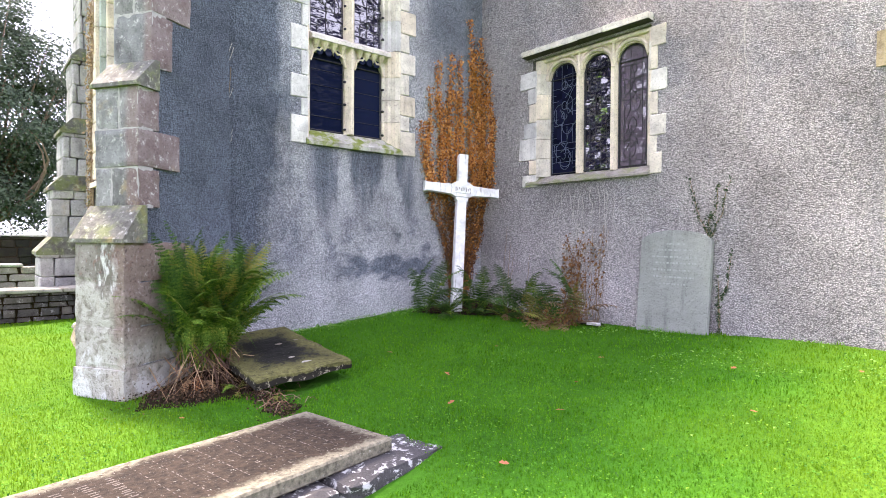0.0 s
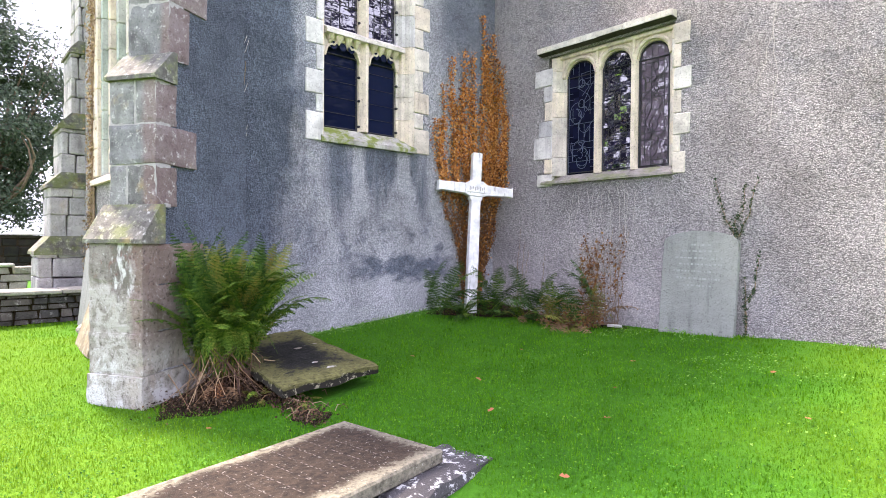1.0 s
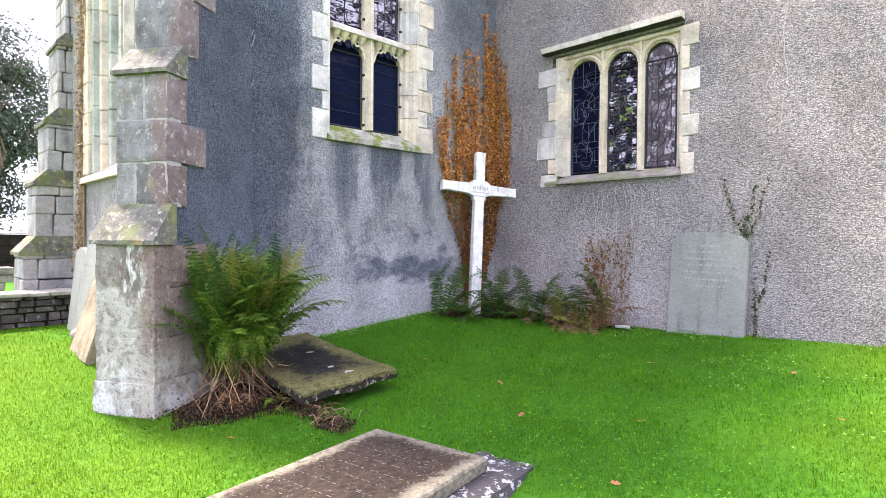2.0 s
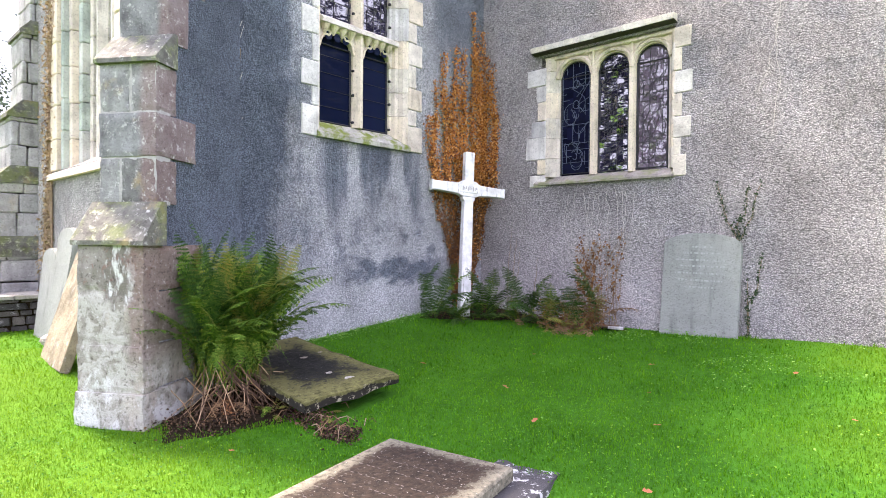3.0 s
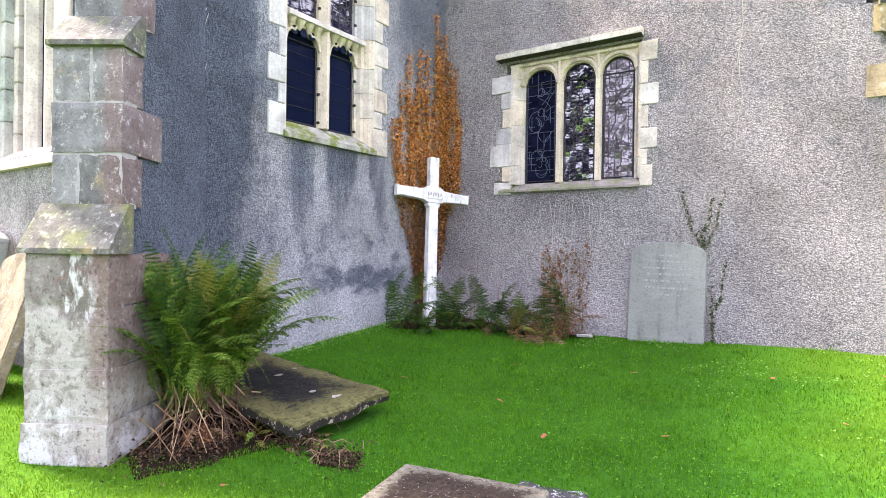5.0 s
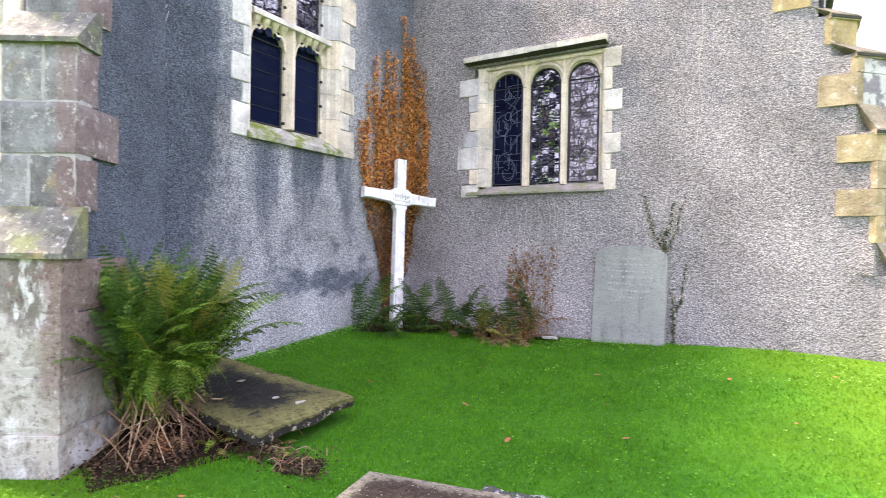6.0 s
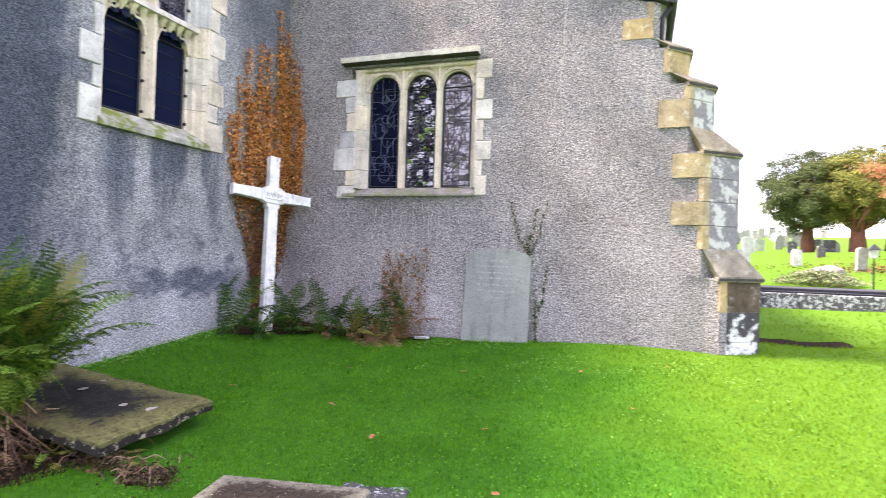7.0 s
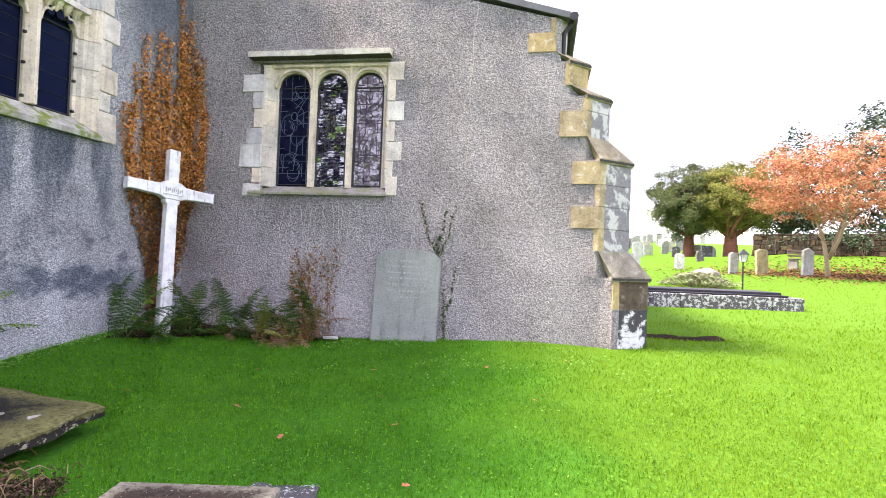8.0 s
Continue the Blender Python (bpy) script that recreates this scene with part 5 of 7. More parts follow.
def build_ledger():
    """Large ledger stone on a sooty plinth."""
    ang = math.degrees(math.atan2(-0.193, -0.981))
    m = Matrix.Translation((-4.42, -2.78, -0.295)) @ pose(0, 0, 0, 0, 0, ang)
    lg = thing("ledger_tomb", m, "worn brown inscribed ledger stone on a lichened plinth", "grave")
    # local: x along the length (away from the church), y across towards the viewer is positive
    bm = bmesh.new()
    box(bm, (0.0, 0.0, 0.085), (2.1, 0.84, 0.17), 0.012, 0.004)
    top = part("slab", bm, M_LEDGER_TOP, lg, "brown algae-stained face with a pale worn rim")
    r = random.Random(9)
    for k in range(15):
        x = 0.3 + k * 0.115
        bm = bmesh.new()
        if k < 9:
            y = 0.1
            while y < 0.68:
                box(bm, (x, y, 0.169), (x + 0.004, y + r.uniform(0.008, 0.03), 0.1712))
                y += r.uniform(0.035, 0.06)
        else:
            y = 0.16
            while y < 0.62:
                w = r.uniform(0.012, 0.035)
                box(bm, (x, y, 0.169), (x + r.uniform(0.03, 0.05), y + 0.007, 0.1712))
                y += w + 0.008
        tagged(part("inscription", bm, M_LETTER, top, "pale weathered lettering"), kind="stuff")
    for p, q, s, t in ((-0.3, 0.6, 0.52, 1.02), (0.53, 0.6, 1.3, 1.0), (1.31, 0.6, 2.2, 0.98), (-0.1, 0.0, 0.5, 0.3), (-0.22, 0.3, 0.5, 0.6), (0.5, -0.05, 2.2, 0.6)):
        part("plinth_stone", rough_block((p, q, -0.25), (s - 0.006, t, 0.08), 0.02, 5, 0.03), M_PLINTH, lg)
    part("plinth_stone", rough_block((-0.34, 0.62, -0.25), (-0.02, 0.98, 0.05), 0.035, 9, 0.035), M_PLINTH, lg, "broken lichened corner stone")


build_ledger()


def build_flat_slab():
    m = Matrix.Translation((-3.84, -1.0, 0.01)) @ pose(0, 0, 0, 3.0, -4.0, -5)
    sl = thing("grave_slab", m, "dark mossy flat grave slab tilted above the grass", "grave")
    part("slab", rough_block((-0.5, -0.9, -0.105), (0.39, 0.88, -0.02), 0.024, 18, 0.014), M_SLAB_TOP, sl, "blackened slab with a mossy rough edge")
    r = random.Random(12)
    for cx, cy, rad in ((-0.12, -0.72, 0.045), (0.03, -0.68, 0.05), (-0.02, -0.45, 0.035), (0.2, -0.5, 0.03), (0.05, 0.1, 0.04), (0.25, 0.15, 0.025)):
        bm = bmesh.new()
        c = Vector((cx, cy, -0.016))
        pts = [bm.verts.new(c + Vector((rad * r.uniform(0.75, 1.1) * math.cos(a), rad * 0.8 * r.uniform(0.75, 1.1) * math.sin(a), 0.003))) for a in np.linspace(0, 2 * math.pi, 12)[:-1]]
        bm.faces.new(pts)
        part("lichen_patch", bm, M_WHITE_STONE, sl, "white lichen patch")


build_flat_slab()


# ---- plants round the church ----
def curve_pts(length, rise, lean, droop, count):
    """An arching stem from the origin, rising and bending outward along +x."""
    pts = []
    for i in range(count + 1):
        s = i / count
        pts.append(Vector((length * lean * s ** 1.5, 0, length * (rise * s - droop * s ** 2.6))))
    return pts


def frond_mesh(name, material, length=1.0, rise=0.95, lean=0.5, droop=0.3, pairs=24, width=0.15, seed=1, leaflets=6, fat=0.19):
    """One fern frond: a stalk, and pinnae cut into leaflets."""
    r = random.Random(seed)
    verts, faces = [], []
    pts = curve_pts(length, rise, lean, droop, 30)
    side0 = Vector((0, 1, 0))

    def quad(a, b, c, d):
        k = len(verts)
        verts.extend((a, b, c, d))
        faces.append((k, k + 1, k + 2, k + 3))

    for i in range(30):
        a, b = pts[i], pts[i + 1]
        w = 0.006 * (1 - i / 32)
        quad(a - side0 * w, b - side0 * w, b + side0 * w, a + side0 * w)
        up = Vector((0.0, 0, 1)) * w
        quad(a - up, b - up, b + up, a + up)
    for k in range(pairs):
        s = 0.16 + 0.84 * k / pairs
        f = s * 30
        i = min(29, int(f))
        p = pts[i].lerp(pts[i + 1], f - i)
        tan = (pts[i + 1] - pts[i]).normalized()
        nor = tan.cross(side0).normalized()
        reach = width * length * (math.sin(math.pi * min(1, (s - 0.1) * 0.95 + 0.12)) ** 0.75) * r.uniform(0.85, 1.1)
        for sgn in (-1, 1):
            out = (side0 * sgn + tan * r.uniform(0.25, 0.5) + nor * r.uniform(-0.3, 0.15)).normalized()
            across = out.cross(nor).normalized()
            hang = r.uniform(0.1, 0.35)
            for j in range(leaflets):
                u0 = j / leaflets
                u1 = (j + 1) / leaflets
                half = reach * fat * (1 - u0) ** 0.6 + 0.004
                c0 = p + out * reach * u0 - Vector((0, 0, 1)) * hang * reach * u0 * u0
                c1 = p + out * reach * u1 - Vector((0, 0, 1)) * hang * reach * u1 * u1
                m0 = c0.lerp(c1, 0.5)
                tip = out * half * 0.5
                kk = len(verts)
                verts.extend((c0, m0 + across * half + tip, c1, m0 - across * half + tip))
                faces.append((kk, kk + 1, kk + 2, kk + 3))
    return mesh_from(name, verts, faces, material)


def fern(at, label, meshes, count, size, seed, spread=(0, 360), sink=0.03, tilt=(-12, 22), group=""):
    r = random.Random(seed)
    x, y = at
    th = thing("fern", (x, y, ground_z(x, y) - sink), label, "fern", group)
    for k in range(count):
        ob = new("frond", meshes[int(r.random() ** 1.3 * len(meshes))])
        ob.parent = th
        a = spread[0] + (spread[1] - spread[0]) * (k + r.random()) / count
        sc = size * r.uniform(0.62, 1.05)
        ob.matrix_local = Matrix.Translation((r.uniform(-0.15, 0.15) * size, r.uniform(-0.12, 0.12) * size, r.uniform(-0.06, 0.06) * size)) @ pose(0, 0, 0, 0, 0, a) @ pose(0, 0, 0, r.uniform(-22, 22), r.uniform(*tilt), 0) @ Matrix.Scale(sc, 4)
    return th


FR = [
    frond_mesh("frond", M_FERN, 1.0, 1.0, 0.55, 0.36, 30, 0.077, 1, 5, 0.22),
    frond_mesh("frond", M_FERN, 1.0, 0.98, 0.58, 0.42, 30, 0.081, 2, 5, 0.22),
    frond_mesh("frond", M_FERN_DARK, 1.0, 1.04, 0.4, 0.2, 30, 0.074, 3, 5, 0.22),
    frond_mesh("frond", M_FERN, 1.0, 0.92, 0.68, 0.62, 28, 0.087, 4, 5, 0.22),
    frond_mesh("frond", M_FERN_Y, 1.0, 1.02, 0.4, 0.24, 30, 0.068, 5, 5, 0.22),
    frond_mesh("frond", M_FERN, 1.0, 0.72, 0.6, 0.95, 30, 0.087, 6, 5, 0.22),
    frond_mesh("frond", M_FERN, 1.0, 0.85, 0.62, 0.85, 30, 0.081, 7, 5, 0.22),
]
FR_SMALL = [frond_mesh("frond", M_FERN_DARK, 1.0, 0.95, 0.45, 0.25, 20, 0.13, 11, 6), frond_mesh("frond", M_FERN_DARK, 1.0, 0.85, 0.65, 0.4, 20, 0.14, 12, 6), frond_mesh("frond", M_FERN, 1.0, 0.9, 0.5, 0.3, 20, 0.13, 13, 6)]
FR_BROWN = [frond_mesh("frond", M_STRAW, 1.0, 0.75, 0.7, 0.5, 14, 0.13, 15, 4), frond_mesh("frond", M_FERN_Y, 1.0, 0.9, 0.5, 0.3, 18, 0.13, 16, 5)]

FR_DEAD = [frond_mesh("frond", M_DARK_LEAF, 1.0, 0.7, 0.75, 0.8, 14, 0.11, 17, 4)]
big = fern((-4.52, -0.86), "large bushy green fern with yellowing tips beside the buttress", FR[:3] + FR[4:5] + FR[2:3], 130, 1.42, 5, (-150, 170), sink=-0.2, tilt=(-36, 10))
fern((-4.5, -0.97), "bushy green fern with yellowing tips beside the buttress", [FR[0], FR[1], FR[2], FR[4]], 100, 1.12, 9, (-190, 40), sink=-0.26, tilt=(-28, 8))
fern((-4.5, -1.04), "low arching green fern at the buttress foot", [FR[5], FR[6], FR[3]], 50, 0.6, 6, (190, 325), sink=-0.52, tilt=(-14, 8))
fern((-4.4, -1.32), "small yellow-green fern at the edge of the grass", FR_BROWN[1:] + FR[3:4], 7, 0.42, 8, (180, 360), tilt=(0, 40))
fern((-1.32, -0.22), "small blue-green fern against the church wall", FR_SMALL, 7, 1.0, 21, (200, 350), tilt=(-24, 10), group="ferns in the corner")
fern((-1.08, -0.4), "small dark fern beside the cross", FR_SMALL, 7, 0.7, 22, (170, 370), tilt=(-6, 26), group="ferns in the corner")
fern((-0.58, -0.6), "small dark fern beside the cross", FR_SMALL, 6, 1.0, 23, (140, 300), tilt=(-24, 10), group="ferns in the corner")
fern((-0.4, -1.0), "small green fern against the church wall", FR_SMALL, 6, 1.0, 24, (140, 300), tilt=(-26, 8), group="ferns in the corner")
fern((-0.36, -1.36), "small browning fern against the church wall", FR_SMALL[1:] + FR_BROWN[1:], 7, 1.0, 25, (150, 290), tilt=(-20, 14), group="ferns in the corner")
fern((-0.62, -1.85), "withered brown fern lying on the turf edge", FR_BROWN, 26, 0.62, 26, (120, 330), tilt=(20, 62), group="ferns in the corner")
fern((-1.12, -0.46), "small dark fern at the edge of the grass", FR_SMALL, 12, 0.5, 41, (150, 390), tilt=(0, 40), group="ferns in the corner")
fern((-0.72, -0.66), "small green fern at the edge of the grass", FR_SMALL, 12, 0.52, 42, (150, 340), tilt=(-5, 35), group="ferns in the corner")
fern((-0.5, -1.02), "small browning fern at the edge of the grass", FR_SMALL[1:] + FR_BROWN, 12, 0.5, 43, (130, 320), tilt=(0, 35), group="ferns in the corner")
fern((-0.5, -1.45), "small browning fern at the edge of the grass", FR_SMALL[1:] + FR_BROWN, 12, 0.5, 44, (130, 320), tilt=(5, 45), group="ferns in the corner")
fern((-0.42, -2.04), "upright browning fern against the wall", FR_BROWN + FR_SMALL[:2], 12, 1.05, 27, (120, 300), tilt=(-26, 4), group="ferns in the corner")


M_PALE_STRAW = plain("pale_straw", (0.42, 0.29, 0.17), 0.85, 0.4, 20)
M_DARK_STALK = plain("rotted_stalk", (0.09, 0.05, 0.03), 0.9, 0.4, 25)


def build_dead_fronds():
    th = thing("dead_fern", (-4.6, -1.06, -0.2), "heap of dead brown fern stalks under the fern", "plant debris")
    r = random.Random(31)
    for k in range(95):
        a = math.radians(r.uniform(150, 390))
        base = Vector((-4.55 + r.gauss(0, 0.14), -1.0 + r.gauss(0, 0.1), 0.02 + r.uniform(-0.14, 0.14)))
        far = base + Vector((math.cos(a), math.sin(a), 0)) * r.uniform(0.12, 0.5)
        far.z = ground_z(far.x, far.y) + r.uniform(0.01, 0.05)
        mid = base.lerp(far, 0.5) + Vector((r.gauss(0, 0.05), r.gauss(0, 0.05), r.uniform(-0.02, 0.08)))
        bm = bmesh.new()
        tube(bm, [p - Vector((-4.6, -1.06, -0.2)) for p in (base, mid, far)], [0.0045, 0.004, 0.002], 4)
        part("stalk", bm, (M_STRAW, M_DARK_STALK, M_PALE_STRAW, M_DARK_STALK, M_DARK_STALK)[k % 5], th)
    # matted trail of rotted fronds by the slab
    for k in range(50):
        t = r.random()
        p = Vector((-4.27, -1.35, 0)).lerp(Vector((-4.3, -2.25, 0)), t) + Vector((r.gauss(0, 0.09), r.gauss(0, 0.05), 0))
        a = r.uniform(0, 6.28)
        q = p + Vector((math.cos(a), math.sin(a), 0)) * r.uniform(0.06, 0.16)
        p.z, q.z = ground_z(p.x, p.y) + r.uniform(0.01, 0.09), ground_z(q.x, q.y) + r.uniform(0.0, 0.06)
        bm = bmesh.new()
        tube(bm, [v - Vector((-4.6, -1.06, -0.2)) for v in (p, p.lerp(q, 0.5) + Vector((0, 0, 0.03)), q)], [0.0035, 0.003, 0.002], 4)
        part("stalk", bm, (M_STRAW, M_DARK_STALK, M_STEM)[k % 3], th)


build_dead_fronds()
fern((-4.6, -1.08), "dead brown fern fronds hanging round the stump", FR_DEAD + FR_BROWN[:1], 12, 0.42, 34, (170, 350), sink=-0.1, tilt=(25, 65))
fern((-4.22, -1.74), "rotting yellow-brown fern trailing beside the slab", FR_BROWN, 12, 0.36, 33, (200, 400), tilt=(35, 75))


def soil_bed(name, outline, label):
    """A low uneven bed of dark soil and litter on the turf."""
    bm = bmesh.new()
    cx = sum(p[0] for p in outline) / len(outline)
    cy = sum(p[1] for p in outline) / len(outline)
    rings = []
    for f, up in ((1.0, 0.0), (0.85, 0.008), (0.5, 0.012), (0.2, 0.014)):
        ring = []
        for x, y in outline:
            px, py = cx + (x - cx) * f, cy + (y - cy) * f
            ring.append(bm.verts.new((px, py, ground_z(px, py) + up + 0.012 * noise.noise((px * 9, py * 9, 0)))))
        rings.append(ring)
    for a, b in zip(rings, rings[1:]):
        for i in range(len(a)):
            j = (i + 1) % len(a)
            bm.faces.new((a[i], a[j], b[j], b[i]))
    bm.faces.new(rings[-1])
    return tagged(finish(name, bm, M_SOIL, True), label, "soil", kind="structure")


def blob(points, seed, amount=0.05):
    """Softens a rough outline by adding wavering points between its corners."""
    r = random.Random(seed)
    out = []
    for (x, y), (u, v) in zip(points, points[1:] + points[:1]):
        for k in range(4):
            t = k / 4
            out.append((x + (u - x) * t + r.uniform(-amount, amount), y + (v - y) * t + r.uniform(-amount, amount)))
    return out


soil_bed("soil", blob([(-5.2, -1.3), (-4.75, -1.5), (-4.3, -1.62), (-4.1, -1.2), (-4.1, -0.1), (-4.75, -0.1)], 41, 0.04), "dark soil under the fern")
soil_bed("soil", blob([(-1.5, -0.02), (-1.3, -0.2), (-0.62, -0.34), (-0.26, -1.05), (-0.5, -1.95), (-0.25, -2.4), (-0.03, -2.4), (-0.03, -0.02)], 42, 0.04), "dark litter along the wall foot")
soil_bed("soil", blob([(-4.36, -1.9), (-4.2, -2.0), (-4.16, -2.2), (-4.34, -2.34), (-4.46, -2.1)], 43, 0.02), "bare soil by the slab")
soil_bed("soil", blob([(1.75, -6.25), (2.15, -6.2), (2.3, -6.86), (2.2, -7.6), (1.85, -7.7), (1.75, -6.9)], 44, 0.02), "bare dark hollow in the turf")


def leaf_cards(name, spots, size, material, seed, shape=5):
    """Many small leaves, each a folded polygon; spots: (place, outward normal)."""
    r = random.Random(seed)
    verts, faces = [], []
    for p, nrm in spots:
        nrm = Vector((nrm[0] + r.gauss(0, 0.5), nrm[1] + r.gauss(0, 0.5), nrm[2] + r.gauss(0, 0.5))).normalized()
        a = nrm.orthogonal().normalized()
        a.rotate(Matrix.Rotation(r.uniform(0, 6.28), 3, nrm))
        b = nrm.cross(a)
        s = size * r.uniform(0.55, 1.25)
        k = len(verts)
        c = Vector(p)
        lift = nrm * s * r.uniform(0.1, 0.35)
        verts.extend((c - a * s * 0.55, c - a * s * 0.05 + b * s * 0.42 + lift, c + a * s * 0.6, c - a * s * 0.05 - b * s * 0.42 + lift))
        faces.append((k, k + 1, k + 2))
        faces.append((k, k + 2, k + 3))
    return mesh_from(name, verts, faces, material)


M_LITTER = leafy("leaf_mould", [(0.0, (0.02, 0.012, 0.008)), (0.6, (0.06, 0.036, 0.02)), (1.0, (0.17, 0.1, 0.05))], 0.85, 0.05)


def build_fern_litter():
    """Matted dead leaves under the fern and trailing past the slab."""
    r = random.Random(47)
    spots = []
    for _ in range(2000):
        x, y = -4.62 + r.gauss(0, 0.24), -1.12 + r.gauss(0, 0.17)
        if y - 0.53 * x < 1.02:
            continue
        spots.append((Vector((x, y, ground_z(x, y) + 0.02 + abs(r.gauss(0, 0.035)))), (r.gauss(0, 0.6), r.gauss(0, 0.6), 1)))
    for _ in range(700):
        t = r.random()
        x, y = -4.3 - 0.05 * t + r.gauss(0, 0.07), -1.4 - 0.95 * t + r.gauss(0, 0.05)
        spots.append((Vector((x, y, ground_z(x, y) + 0.015 + abs(r.gauss(0, 0.03)))), (r.gauss(0, 0.6), r.gauss(0, 0.6), 1)))
    for _ in range(1500):
        t = r.random()
        x, y = -1.25 + 1.0 * min(1, t * 2) + r.gauss(0, 0.08), -0.28 - 0.15 * min(1, t * 2) - 1.6 * max(0, t * 2 - 1) + r.gauss(0, 0.08)
        spots.append((Vector((min(x, -0.05), min(y, -0.05), ground_z(x, y) + 0.015 + abs(r.gauss(0, 0.03)))), (r.gauss(0, 0.6), r.gauss(0, 0.6), 1)))
    tagged(new("leaf_litter", leaf_cards("leaf_litter", spots, 0.022, M_LITTER, 48)), "matted brown dead fern leaves on the soil", "leaves", kind="stuff")


build_fern_litter()


def build_climber():
    """Withered brown climber fanned up both walls of the corner."""
    th = thing("climbing_plant", (-0.3, -0.2, 0.05), "withered brown climber fanned up the wall corner", "climber")
    r = random.Random(51)
    spots, dark = [], []
    stems = []
    # s: distance from the corner along the walls, negative on the chancel wall
    runs = [(-0.27, -0.27, 4.5), (-0.19, -0.07, 4.24), (-0.47, -0.73, 3.88), (-0.53, -0.95, 3.73), (-0.62, -1.15, 3.31), (-0.71, -1.27, 2.79), (-0.37, -0.51, 3.88), (-0.13, 0.13, 3.88), (-0.07, 0.27, 3.73), (-0.03, 0.33, 3.0), (-0.23, -0.17, 4.04), (-0.59, -0.85, 3.1), (-0.43, -0.61, 3.31), (-0.11, 0.03, 3.42)]

    def at(s, z, off):
        return (Vector((min(s, 0) - off * (s >= 0), -max(s, 0) - off * (s < 0), z)))

    for s0, s1, zt in runs:
        pts = []
        b0 = -0.6 + (s0 + 0.6) * 0.3
        for k in range(15):
            t = k / 14
            z = 0.15 + (zt - 0.15) * t
            f = min(1, z / 2.3)
            s = b0 + (s0 - b0) * min(1, f * 1.2) + (s1 - s0) * max(0, f - 0.25) / 0.75 * 0.9
            s += 0.035 * math.sin(t * 15 + s0 * 40)
            pts.append((s, z))
        stems.append(pts)
        for (a, za), (b, zb) in zip(pts, pts[1:]):
            mid = (za + zb) / 2
            dens = 150 if mid > 1.75 else 70
            if mid > zt - 0.5:
                dens = 60
            for _ in range(int(dens * (zb - za) / 0.25)):
                t = r.random()
                s = a + (b - a) * t + r.gauss(0, 0.036)
                z = za + (zb - za) * t
                n = Vector((-1, -0.25, 0.25)) if s >= 0 else Vector((-0.25, -1, 0.25))
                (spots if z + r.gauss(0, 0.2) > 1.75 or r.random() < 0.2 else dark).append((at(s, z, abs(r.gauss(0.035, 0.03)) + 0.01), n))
    me = leaf_cards("foliage", [(Vector(p) - Vector((-0.3, -0.2, 0.05)), n) for p, n in spots], 0.031, M_BROWN_LEAF, 52)
    ob = new("foliage", me)
    ob.parent = th
    tagged(ob, "curled brown withered leaves", kind="stuff")
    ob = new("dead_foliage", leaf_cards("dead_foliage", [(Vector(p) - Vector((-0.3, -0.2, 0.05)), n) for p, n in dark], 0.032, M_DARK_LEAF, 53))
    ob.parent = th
    tagged(ob, "dark brown leaves low on the stems", kind="stuff")
    for pts in stems:
        bm = bmesh.new()
        tube(bm, [at(s, z, 0.025) - Vector((-0.3, -0.2, 0.05)) for s, z in pts], [0.012 - 0.0006 * k for k in range(15)], 5)
        part("stem", bm, M_BARK, th)


build_climber()


def wall_stem(th, m, pts, r0, r1, material, wob=0.01, seed=1):
    """A thin stem hugging a wall; pts in the wall's own frame (a, z)."""
    r = random.Random(seed)
    out = []
    for (a, z), (b, y) in zip(pts, pts[1:]):
        for k in range(4):
            t = k / 4
            out.append((a + (b - a) * t + r.gauss(0, wob), z + (y - z) * t))
    out.append(pts[-1])
    bm = bmesh.new()
    n = len(out)
    o = th.matrix_world.translation
    tube(bm, [m @ Vector((a, -0.012 - 0.006 * r.random(), z)) - o for a, z in out], [r0 + (r1 - r0) * k / (n - 1) for k in range(n)], 5)
    return part("stem", bm, material, th), out


